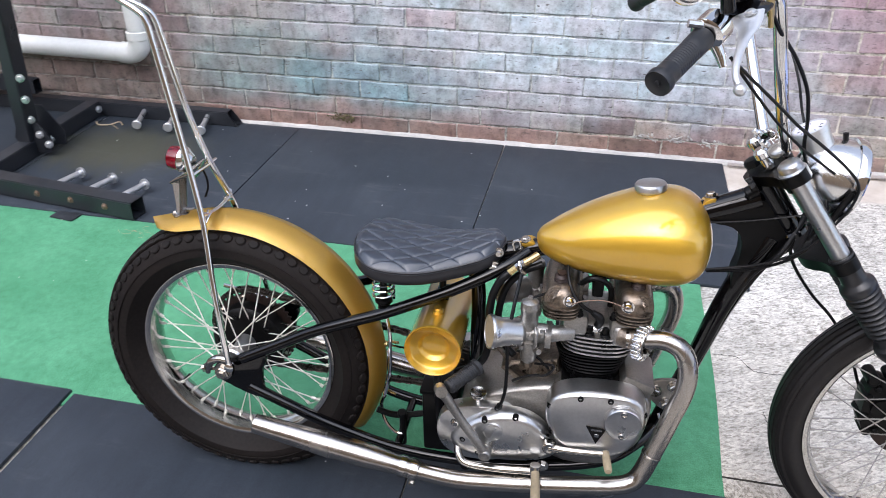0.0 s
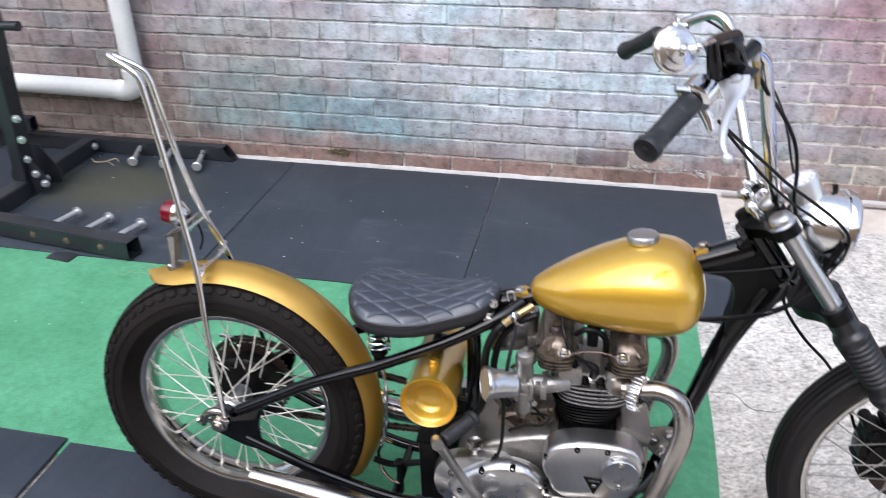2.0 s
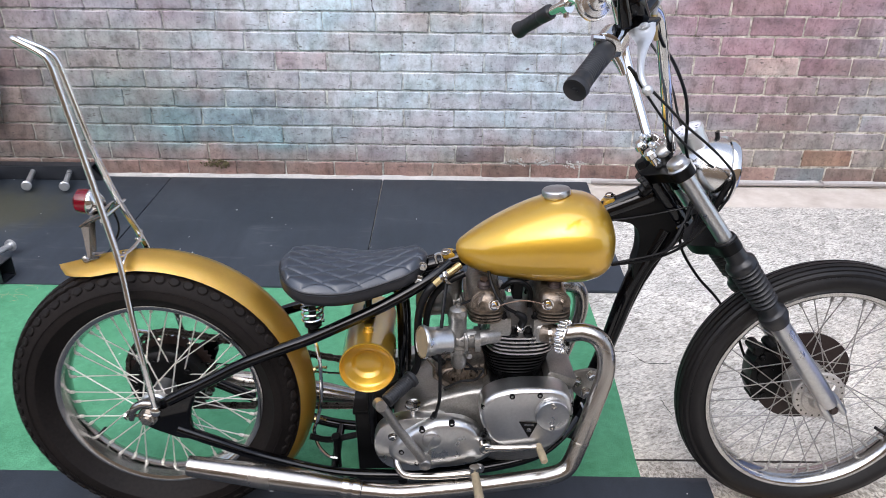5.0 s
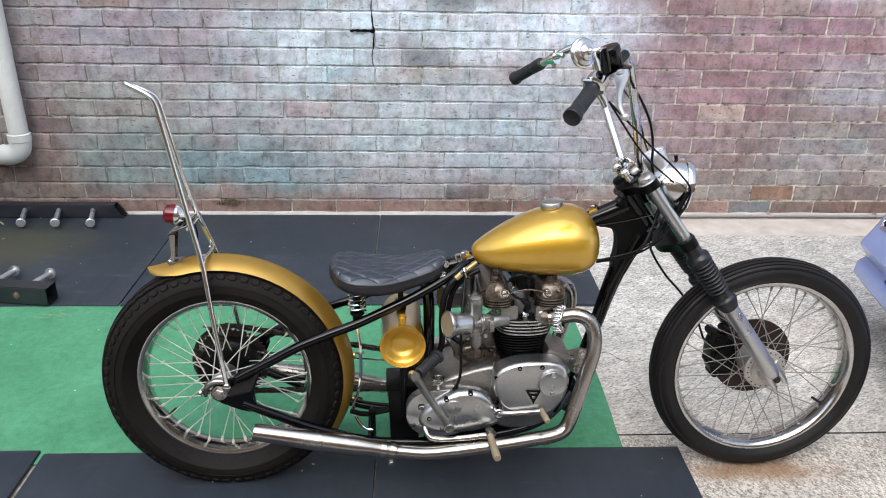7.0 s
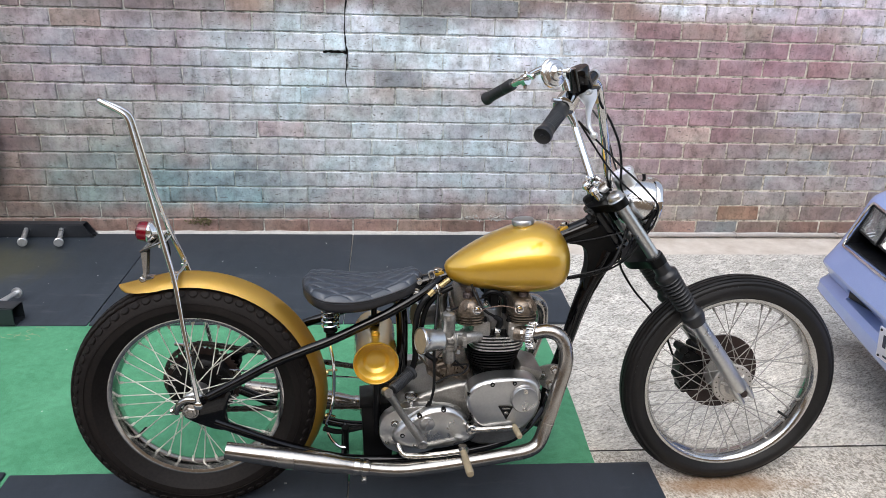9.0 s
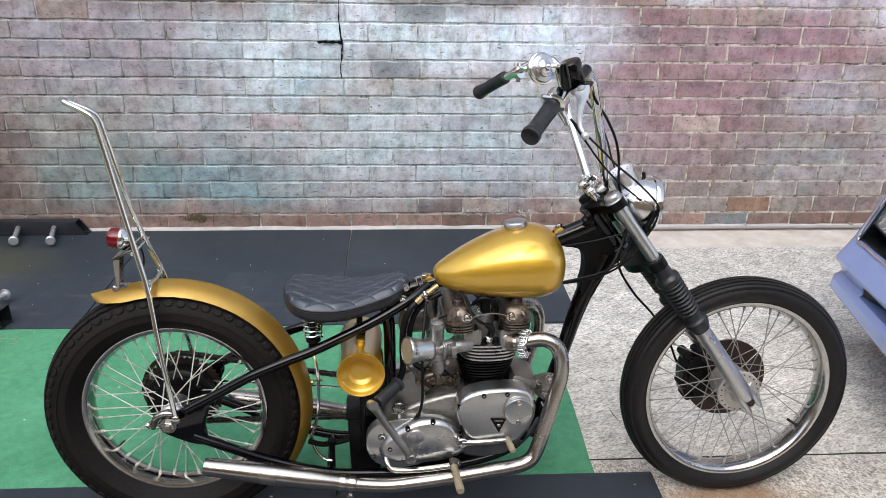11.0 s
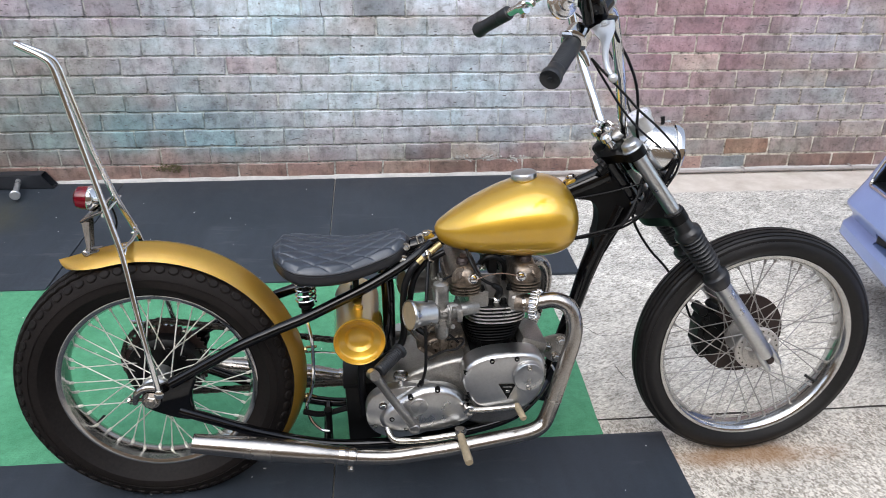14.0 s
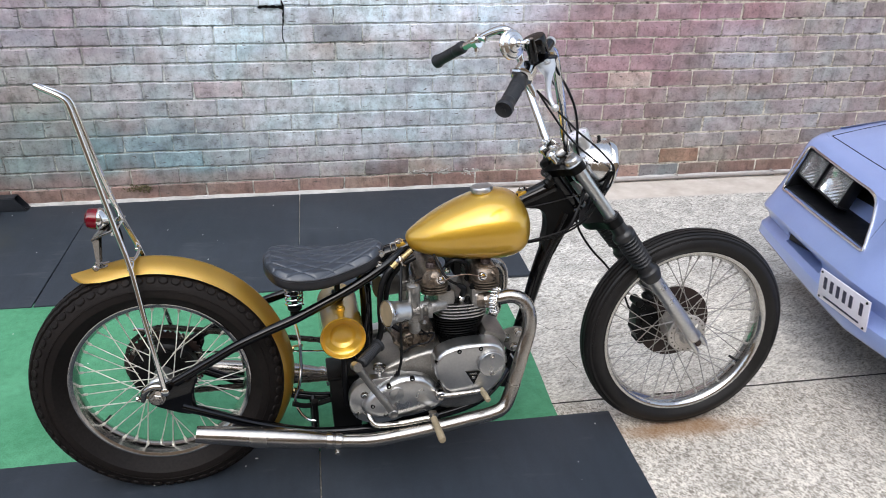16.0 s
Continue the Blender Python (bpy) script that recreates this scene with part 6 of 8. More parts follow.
        lathe(bm, [(0.0, 0.0), (0.0205, 0.0), (0.0225, 0.006), (0.0285, 0.011), (0.0300, 0.016), (0.0303, 0.050), (0.0318, 0.060), (0.0345, 0.066), (0.0362, 0.070), (0.0365, 0.0735), (0.0350, 0.0765), (0.0335, 0.0765), (0.0330, 0.074), (0.0330, 0.069), (0, 0.069)], o, ax, 36)
        part("bell_mouth", bm, ALU, carb, "brushed alloy bell mouth")
        bm = bmesh.new()
        lathe(bm, [(0, 0.070), (0.0328, 0.070), (0.0328, 0.0745), (0, 0.0755)], o, ax, 32)
        part("filter_gauze", bm, GAUZE, carb, "tan gauze disc")
        bm = bmesh.new()
        tube(bm, [(0.726, y, 0.509), (0.745, y * 0.97, 0.511), (0.768, y * 0.85, 0.508)], [0.0175, 0.0165, 0.0175], 16)
        part("inlet_manifold", bm, CAST, carb)
        bm = bmesh.new()
        rod(bm, (0.686, y, 0.428), (0.686, y, 0.438), 0.0095, 6)
        tube(bm, [(0.672, y - 0.015, 0.445), (0.655, y - 0.015, 0.44), (0.647, y - 0.01, 0.43)], 0.005, 8)
        part("float_bolt", bm, OILY, carb)
    # kick start
    bm = bmesh.new()
    lathe(bm, [(0, 0), (0.0135, 0), (0.0135, 0.026), (0.011, 0.029), (0.0075, 0.029), (0, 0.025)], (0.612, -0.155, 0.232), (0, -1, 0), 18)
    tube(bm, [(0.612, -0.170, 0.232), (0.596, -0.176, 0.262), (0.56, -0.183, 0.322), (0.531, -0.188, 0.375), (0.522, -0.190, 0.388)], [0.0125, 0.0105, 0.0095, 0.0105, 0.0120], 10)
    lathe(bm, [(0, -0.012), (0.0125, -0.012), (0.0125, 0.012), (0, 0.012)], (0.517, -0.190, 0.396), (0.3, -0.9, 0.25), 14)
    kick = part("kick_start", bm, CAST, BIKE, "chrome kick start lever with a black rubber pedal")
    bm = bmesh.new()
    p0, p1 = V(0.531, -0.184, 0.400), V(0.590, -0.122, 0.424)
    prof = [(0, 0), (0.012, 0.0)]
    for k in range(13):
        z = 0.003 + k * 0.0052
        prof += [(0.0156, z), (0.0160, z + 0.0013), (0.0156, z + 0.0026), (0.0146, z + 0.0032), (0.0146, z + 0.0046)]
    prof += [(0.0190, 0.073), (0.0190, 0.081), (0.014, 0.084), (0, 0.084)]
    lathe(bm, prof, p0, p1 - p0, 16)
    part("pedal_rubber", bm, GRIP, kick)
    # gear lever
    bm = bmesh.new()
    lathe(bm, [(0, 0), (0.0145, 0), (0.0145, 0.016), (0.012, 0.018), (0.007, 0.018), (0, 0.014)], (0.746, -0.150, 0.262), (0, -1, 0), 18)
    tube(bm, [(0.746, -0.160, 0.262), (0.776, -0.164, 0.262), (0.82, -0.168, 0.266), (0.862, -0.170, 0.270)], [0.010, 0.0075, 0.006, 0.006], 10)
    lever = part("gear_lever", bm, OLD_CHROME, BIKE, "chrome gear lever")
    bm = bmesh.new()
    lathe(bm, [(0, 0), (0.008, 0), (0.0085, 0.03), (0.008, 0.052), (0.0055, 0.055), (0, 0.055)], (0.862, -0.166, 0.270), (0.10, -1, -0.04), 12)
    part("toe_rubber", bm, TAN, lever, "tan rubber toe peg")
    # foot peg with its arm
    bm = bmesh.new()
    tube(bm, [(0.548, -0.125, 0.222), (0.552, -0.148, 0.205), (0.570, -0.160, 0.190), (0.632, -0.168, 0.192), (0.700, -0.174, 0.202), (0.722, -0.176, 0.206)], 0.0085, 12)
    lathe(bm, [(0, 0), (0.014, 0), (0.014, 0.016), (0.01, 0.02), (0, 0.02)], (0.548, -0.118, 0.225), (0.1, -1, -0.2), 14)
    lathe(bm, [(0, -0.013), (0.0115, -0.013), (0.0115, 0.013), (0, 0.013)], (0.721, -0.176, 0.209), (0, 0.1, 1), 14)
    peg = part("foot_peg_arm", bm, OLD_CHROME, BIKE, "chrome foot peg bracket")
    bm = bmesh.new()
    lathe(bm, [(0, 0), (0.0088, 0), (0.0092, 0.02), (0.0100, 0.06), (0.0106, 0.085), (0.0090, 0.095), (0, 0.097)], (0.722, -0.182, 0.208), (0.075, -1, -0.12), 16)
    part("peg_rubber", bm, TAN, peg, "worn tan rubber foot peg")
    bm = bmesh.new()
    hexbolt(bm, V(0.735, -0.112, 0.170), (0, -1, 0), 0.010, 0.010)
    part("sump_bolt", bm, OLD_CHROME, case)
    # oil filler knob, cable, small hardware
    bm = bmesh.new()
    lathe(bm, [(0, 0), (0.010, 0), (0.010, 0.006), (0.006, 0.009), (0.006, 0.018), (0.0115, 0.024), (0.0175, 0.030), (0.0185, 0.034), (0.0175, 0.038), (0.0135, 0.036), (0, 0.033)], (0.586, -0.105, 0.306), (0, -0.1, 1), 22)
    part("filler_knob", bm, OLD_CHROME, case)
    bm = bmesh.new()
    tube(bm, [(0.632, -0.125, 0.318), (0.640, -0.128, 0.345), (0.645, -0.130, 0.38), (0.645, -0.130, 0.44), (0.644, -0.13, 0.50), (0.65, -0.11, 0.56), (0.66, -0.06, 0.62)], 0.0038, 8)
    lathe(bm, [(0, 0), (0.009, 0), (0.009, 0.008), (0.0065, 0.010), (0.0065, 0.018), (0, 0.02)], (0.631, -0.124, 0.312), (0.2, -0.1, 1), 10)
    part("clutch_cable", bm, HOSE, BIKE)
    bm = bmesh.new()
    dome(bm, [(0.93, 0.385), (0.955, 0.398), (1.0, 0.404), (1.012, 0.385), (0.995, 0.325), (0.972, 0.325), (0.94, 0.355)], -0.060, -0.068, 0.002, 2, 1)
    mount = part("front_engine_plate", bm, CAST, BIKE)
    for x, z in ((0.956, 0.372), (0.992, 0.387), (0.981, 0.342)):
        bm = bmesh.new()
        hexbolt(bm, V(x, -0.068, z), (0, -1, 0), 0.0095, 0.014)
        part("plate_bolt", bm, OLD_CHROME, mount)
    bm = bmesh.new()
    tube(bm, [(0.70, -0.09, 0.42), (0.74, -0.10, 0.425), (0.725, -0.10, 0.40), (0.69, -0.09, 0.388), (0.655, -0.085, 0.366)], 0.003, 6)
    tube(bm, [(0.66, -0.08, 0.44), (0.70, -0.085, 0.435), (0.73, -0.09, 0.41)], 0.003, 6)
    part("vent_wire", bm, HOSE, BIKE)
    bm = bmesh.new()
    tube(bm, [(0.655, 0.0, 0.38), (0.70, 0.01, 0.42), (0.735, 0.02, 0.45)], 0.012, 10)
    block(bm, pose(0.652, -0.02, 0.385, 0, 38, 0), 0.05, 0.13, 0.012, 0.003)
    block(bm, pose(0.628, -0.05, 0.41, 0, 55, 20), 0.06, 0.02, 0.004, 0.001)
    part("rear_engine_plate", bm, OILY, BIKE)


engine()


def lines_and_drive():
    bm = bmesh.new()
    tube(bm, [(0.634, -0.067, 0.616), (0.618, -0.072, 0.600), (0.602, -0.073, 0.56), (0.597, -0.073, 0.50), (0.598, -0.075, 0.44), (0.585, -0.075, 0.40), (0.555, -0.07, 0.375), (0.53, -0.06, 0.355)], 0.0085, 10)
    part("fuel_hose", bm, HOSE, BIKE)
    bm = bmesh.new()
    tube(bm, [(0.70, -0.045, 0.632), (0.66, -0.05, 0.612), (0.627, -0.052, 0.570), (0.615, -0.055, 0.50), (0.625, -0.06, 0.45), (0.655, -0.085, 0.432)], 0.0075, 10)
    part("carburettor_hose", bm, HOSE, BIKE)
    bm = bmesh.new()
    tube(bm, [(0.362, -0.03, 0.48), (0.372, -0.04, 0.44), (0.376, -0.045, 0.40), (0.374, -0.046, 0.32), (0.362, -0.045, 0.26), (0.352, -0.042, 0.228), (0.362, -0.05, 0.19), (0.385, -0.055, 0.165), (0.405, -0.055, 0.160)], 0.0042, 8)
    part("oil_line", bm, CHROME, BIKE)
    bm = bmesh.new()
    tube(bm, [(0.345, -0.055, 0.222), (0.39, -0.045, 0.205), (0.47, -0.03, 0.212)], 0.0075, 8)
    rod(bm, (0.405, -0.05, 0.212), (0.405, -0.05, 0.13), 0.0085, 8)
    lathe(bm, [(0, 0), (0.011, 0), (0.011, 0.010), (0, 0.012)], (0.405, -0.056, 0.215), (0, -0.2, 1), 10)
    part("brake_linkage", bm, BLACK_IRON, BIKE)
    bm = bmesh.new()
    rod(bm, (0.03, 0.05, 0.365), (0.53, 0.05, 0.315), 0.0028, 6)
    tube(bm, [(-0.075, 0.085, 0.43), (0.0, 0.085, 0.415), (0.05, 0.082, 0.40)], 0.005, 8)
    part("brake_rod", bm, CHROME, BIKE)
    # chain of single links
    root_y, R1, R2 = 0.073, 0.104, 0.052
    c1, c2 = V(0, root_y, 0.33), V(0.560, root_y, 0.270)
    d = (c2 - c1).normalized()
    nrm = V(-d.z, 0, d.x)
    path = []
    L = (c2 - c1).length
    k = math.asin((R1 - R2) / L)
    up = nrm * math.cos(k) + d * math.sin(k)
    lo = (-nrm * math.cos(k) + d * math.sin(k))
    path += [c1 + up * R1, c2 + up * R2]
    a0, a1 = math.atan2(up.z, up.x), math.atan2(lo.z, lo.x)
    for i in range(1, 7):
        a = a0 + (a1 - a0) * i / 6
        path.append(c2 + V(math.cos(a), 0, math.sin(a)) * R2)
    path.append(c1 + lo * R1)
    for i in range(1, 14):
        a = a1 - (2 * math.pi - (a0 - a1)) * i / 13
        path.append(c1 + V(math.cos(a), 0, math.sin(a)) * R1)
    pts = [p for p in path]
    seg, tot = [], 0.0
    for p, q in zip(pts, pts[1:]):
        seg.append((tot, p, q))
        tot += (q - p).length
    bm = bmesh.new()
    n = int(tot / 0.0127)
    for i in range(n):
        s = tot * i / n
        for t, p, q in seg[::-1]:
            if s >= t:
                dd = (q - p).normalized()
                c = p + dd * (s - t)
                break
        ang = -math.degrees(math.atan2(dd.z, dd.x))
        w = 0.013 if i % 2 else 0.009
        for y in (-w / 2, w / 2):
            block(bm, pose(c.x, c.y + y, c.z, 0, ang, 0), 0.0185, 0.0018, 0.0105, 0.003, 1)
        rod(bm, (c.x, c.y - 0.007, c.z), (c.x, c.y + 0.007, c.z), 0.004, 6)
    ch = part("drive_chain", bm, CHAIN, BIKE, "dark oily drive chain")
    ch["kind"] = "stuff"
    bm = bmesh.new()
    tube(bm, [(0.60, 0.10, 0.15), (0.585, 0.16, 0.08), (0.575, 0.225, -0.015)], 0.009, 10)
    block(bm, pose(0.572, 0.232, -0.024), 0.04, 0.03, 0.008, 0.002)
    part("side_stand", bm, BLACK_IRON, BIKE, "black side stand")


lines_and_drive()


def front_end():
    top, low = V(1.121, 0, 0.886), V(1.552, 0, 0.303)
    d = (low - top).normalized()
    at = lambda s, y=0.0: top + d * s + V(0, y, 0)
    n = V(d.z, 0, -d.x)  # towards the rider
    ang = math.degrees(math.atan2(-d.x, -d.z))
    for s in (-1, 1):
        y = s * 0.090
        bm = bmesh.new()
        rod(bm, at(-0.004, y), at(0.30, y), 0.0170, 20)
        tubep = part("fork_tube", bm, ALU, BIKE, "bright steel fork tube")
        bm = bmesh.new()
        lathe(bm, [(0, -0.015), (0.015, -0.015), (0.0195, -0.012), (0.0215, -0.007), (0.0215, 0.0), (0.026, 0.004), (0.026, 0.024), (0, 0.024)], at(0, y), d, 22)
        part("top_cap", bm, ALU, tubep, "pale domed fork cap")
        if s > 0:
            bm = bmesh.new()
            lathe(bm, [(0.0172, 0.026), (0.0215, 0.028), (0.0215, 0.120), (0.0172, 0.122)], at(0, y), d, 20)
            part("lamp_ear", bm, BLACK_IRON, tubep, "black headlamp mounting sleeve")
        bm = bmesh.new()
        lathe(bm, [(0.0172, 0.196), (0.0215, 0.196), (0.0232, 0.199), (0.0232, 0.222), (0.0218, 0.226), (0.0222, 0.230), (0.0228, 0.252), (0.0245, 0.257), (0.0315, 0.262), (0.0330, 0.267), (0.0330, 0.276), (0.0300, 0.281), (0.02, 0.281)], at(0, y), d, 26)
        part("upper_shroud", bm, GAITER, tubep, "black rubber fork shroud")
        bm = bmesh.new()
        prof = [(0.02, 0.272)]
        for k in range(9):
            f = k / 8
            ro = 0.0325 - 0.0035 * f
            s0 = 0.279 + 0.0118 * k
            prof += [(ro - 0.009, s0), (ro - 0.001, s0 + 0.0035), (ro, s0 + 0.005), (ro - 0.001, s0 + 0.0065), (ro - 0.009, s0 + 0.0105)]
        prof += [(0.0240, 0.387), (0.0242, 0.402), (0.0265, 0.407), (0.0312, 0.411), (0.0322, 0.416), (0.0315, 0.426), (0.0262, 0.440), (0.0245, 0.446), (0.02, 0.446)]
        lathe(bm, prof, at(0, y), d, 26)
        part("fork_gaiter", bm, GAITER, tubep, "black ribbed rubber fork gaiter")
        bm = bmesh.new()
        lathe(bm, [(0.018, 0.43), (0.0218, 0.432), (0.0218, 0.60), (0.0210, 0.66), (0.0200, 0.69), (0.0185, 0.705), (0.012, 0.711), (0, 0.711)], at(0, y), d, 24)
        c = at(0.722, y)
        for k in (-1, 1):
            # two fingers of the split end, with a stud and nut below each
            tube(bm, [at(0.672, y) + n * (k * 0.011), at(0.70, y) + n * (k * 0.0165), at(0.742, y) + n * (k * 0.0165)], [0.009, 0.0085, 0.0080], 12)
        slider = part("fork_slider", bm, ALU, BIKE, "polished alloy fork slider")
        for k in (-1, 1):
            bm = bmesh.new()
            q = at(0.742, y) + n * (k * 0.0165)
            lathe(bm, [(0, -0.002), (0.0075, -0.002), (0.0075, 0.006), (0.0045, 0.007), (0.0040, 0.013), (0, 0.0135)], q, d, 6)
            part("axle_clamp", bm, ALU, slider)
        bm = bmesh.new()
        lathe(bm, [(0, -0.012), (0.0100, -0.012), (0.0100, 0.005), (0.007, 0.007), (0, 0.006)], c + d * 0.004, (0, s, 0), 16)
        part("axle_end", bm, RUST, slider, "rusty brown axle end")
    bm = bmesh.new()
    rod(bm, V(FC[0], -0.095, FC[2]), V(FC[0], 0.095, FC[2]), 0.009, 14)
    part("front_axle", bm, OLD_CHROME, BIKE)
    # yokes
    for s0, w, name in ((0.014, 0.052, "top_yoke"), (0.212, 0.060, "lower_yoke")):
        bm = bmesh.new()
        out = [(-0.022, -0.118), (0.022, -0.118), (0.024, -0.07), (0.0, -0.04), (0.0, 0.04), (0.024, 0.07), (0.022, 0.118), (-0.022, 0.118), (-0.03, 0.08), (-0.062, 0.035), (-0.068, 0.0), (-0.062, -0.035), (-0.03, -0.08)]
        p = smooth_ring(out, 2)
        th = 0.022 if s0 < 0.1 else 0.025
        e = -n
        loops = [[bm.verts.new(at(s0 + k * th) + e * q.x + V(0, q.y, 0)) for q in p] for k in (-0.5, 0.5)]
        grid_faces(bm, loops, True)
        bm.faces.new(loops[0])
        bm.faces.new(loops[1])
        part(name, bm, BLACK_IRON, BIKE)
    bm = bmesh.new()
    c = at(-0.004) + n * 0.05
    lathe(bm, [(0, 0), (0.017, 0), (0.017, 0.008), (0.012, 0.014), (0, 0.016)], c, -d, 6)
    for yy in (-0.045, -0.015):
        hexbolt(bm, at(0.016, yy) + n * 0.064, n, 0.0085, 0.012)
    lathe(bm, [(0, 0), (0.014, 0), (0.014, 0.02), (0.010, 0.022), (0, 0.02)], at(0.03, -0.03) + n * 0.066, n, 16)
    part("stem_nut", bm, BLACK_IRON, BIKE)
    # handlebar
    right = [(1.120, -0.030, 0.903), (1.112, -0.052, 0.922), (1.094, -0.085, 0.960), (1.060, -0.143, 1.055), (1.036, -0.160, 1.150), (1.024, -0.170, 1.184), (1.003, -0.188, 1.197), (0.974, -0.212, 1.187), (0.94, -0.246, 1.163), (0.915, -0.280, 1.144), (0.89, -0.315, 1.124)]
    left = [(1.104, 0.034, 0.898), (1.096, 0.053, 0.912), (1.0835, 0.0855, 0.962)] + [(x, -y + 0.006, z + 0.006) for x, y, z in right[3:]]
    bm = bmesh.new()
    tube(bm, right[::-1] + [(1.123, 0.0, 0.898)] + left, 0.0111, 14, 6)
    bar = part("handlebar", bm, CHROME, BIKE, "chrome high-rise handlebar")
    for s in (-1, 1):
        bm = bmesh.new()
        lathe(bm, [(0, 0), (0.011, 0), (0.011, 0.022), (0.015, 0.025), (0.015, 0.036), (0.009, 0.042), (0, 0.042)], at(0.0, s * 0.036) + n * 0.028, -d, 18)
        rod(bm, V(1.100, s * 0.036 - 0.014, 0.905), V(1.100, s * 0.036 + 0.014, 0.905), 0.0145, 18)
        block(bm, pose(1.112, s * 0.036, 0.907, 0, 30, 0), 0.036, 0.022, 0.020, 0.007)
        hexbolt(bm, V(1.082, s * 0.036 - 0.006, 0.912), (-0.8, 0, 0.5), 0.006, 0.012)
        part("riser", bm, CHROME, bar, "chrome handlebar riser clamp")
    for s, tip, inner in ((-1, V(0.843, -0.381, 1.088), V(0.908, -0.290, 1.138)), (1, V(0.847, 0.391, 1.093), V(0.911, 0.293, 1.148))):
        bm = bmesh.new()
        L = (inner - tip).length
        prof = [(0, -0.001), (0.004, -0.001), (0.0045, 0.003), (0.0125, 0.003), (0.0195, 0.0), (0.0205, 0.004), (0.0205, 0.012), (0.0178, 0.017), (0.0172, 0.030)]
        k = 0.034
        while k < L - 0.04:
            prof += [(0.0172, k), (0.0165, k + 0.0012), (0.0165, k + 0.0022), (0.0172, k + 0.0034)]
            k += 0.0048
        prof += [(0.0178, L - 0.03), (0.0185, L - 0.004), (0.0165, L), (0, L)]
        lathe(bm, prof, tip, inner - tip, 22)
        part("grip", bm, GRIP, bar, "black ribbed rubber grip")
    # throttle housing, brake lever and reservoir
    ax = (V(0.922, -0.270, 1.149) - V(0.843, -0.381, 1.088)).normalized()
    c0 = V(0.915, -0.281, 1.1435)
    bm = bmesh.new()
    lathe(bm, [(0, -0.010), (0.020, -0.010), (0.0255, -0.006), (0.0260, 0.014), (0.0255, 0.024), (0.019, 0.030), (0, 0.030)], c0, ax, 24)
    tube(bm, [c0 + V(0.010, 0, -0.012), c0 + V(0.020, -0.006, -0.030), c0 + V(0.026, -0.012, -0.046)], [0.010, 0.008, 0.005], 10)
    tube(bm, [c0 + V(-0.012, -0.01, 0.012), c0 + V(-0.032, -0.014, 0.014)], 0.006, 8)
    thr = part("throttle_housing", bm, CHROME, bar, "chrome throttle housing")
    bm = bmesh.new()
    ra = V(-0.40, -0.10, 0.91).normalized()
    lathe(bm, [(0, 0), (0.022, 0), (0.0245, 0.004), (0.0252, 0.040), (0.0275, 0.042), (0.0275, 0.053), (0.0255, 0.056), (0.012, 0.0572), (0, 0.0575)], V(0.967, -0.248, 1.174), ra, 32)
    block(bm, Matrix.Translation(V(0.964, -0.272, 1.176)) @ pose(0, 0, 0, 0, -24, 50), 0.046, 0.058, 0.008, 0.004)
    block(bm, Matrix.Translation(V(0.962, -0.238, 1.176)) @ pose(0, 0, 0, 0, -24, 55), 0.030, 0.030, 0.024, 0.008)
    rod(bm, V(0.962, -0.262, 1.182), V(1.000, -0.212, 1.208), 0.0105, 16)
    tube(bm, [V(0.936, -0.292, 1.176), V(0.930, -0.296, 1.200), V(0.924, -0.300, 1.226)], [0.0115, 0.0105, 0.008], 12)
    mc = part("master_cylinder", bm, BLACK_GLOSS, bar, "black brake fluid reservoir and clamp")
    bm = bmesh.new()
    hexbolt(bm, V(0.964, -0.302, 1.175), (-0.40, -0.10, 0.91), 0.007, 0.006)
    part("pivot_bolt", bm, ZINC, mc)
    bm = bmesh.new()
    lathe(bm, [(0, 0), (0.0125, 0), (0.0125, 0.009), (0.008, 0.013), (0, 0.013)], V(0.999, -0.213, 1.207), (0.58, 0.76, 0.39), 14)
    rod(bm, V(1.005, -0.205, 1.207), V(1.006, -0.203, 1.186), 0.0062, 10)
    part("banjo_bolt", bm, ZINC, mc)
    bm = bmesh.new()
    pts = spline([(0.962, -0.296, 1.174), (0.960, -0.325, 1.158), (0.950, -0.355, 1.143), (0.941, -0.385, 1.127), (0.938, -0.408, 1.112), (0.942, -0.422, 1.100)], 5)
    rows = []
    for i, q in enumerate(pts):
        f = i / (len(pts) - 1)
        w = float(np.interp(f, [0, 0.12, 0.3, 0.5, 1], [0.022, 0.019, 0.010, 0.0062, 0.0042]))
        dirn = (pts[min(i + 1, len(pts) - 1)] - pts[max(i - 1, 0)]).normalized()
        up = (V(-0.40, -0.10, 0.91) - dirn * dirn.dot(V(-0.40, -0.10, 0.91))).normalized()
        side = dirn.cross(up)
        rows.append([bm.verts.new(q + side * w * math.cos(a) + up * 0.0042 * math.sin(a)) for a in (2 * math.pi * k / 12 for k in range(12))])
    grid_faces(bm, rows, True)
    bm.faces.new(rows[0])
    bm.faces.new(rows[-1])
    bmesh.ops.create_uvsphere(bm, u_segments=14, v_segments=10, radius=0.0085, matrix=Matrix.Translation((0.943, -0.427, 1.097)))
    part("brake_lever", bm, BARE_ALLOY, bar, "alloy brake lever with a ball end")
    bm = bmesh.new()
    nn = V(0.36, -0.91, 0.20).normalized()
    mo = V(0.872, -0.338, 1.219)
    lathe(bm, [(0, 0.004), (0.028, 0.003), (0.0318, 0.000), (0.0325, -0.004), (0.0308, 0.000), (0.0285, 0.003), (0.0270, 0.0058), (0.0190, 0.0090), (0.0175, 0.0125), (0.0110, 0.0145), (0.0075, 0.0195), (0, 0.0195)], mo, nn, 40)
    mirror = part("mirror", bm, SATIN_CHROME, BIKE, "round chrome bar mirror")
    bm = bmesh.new()
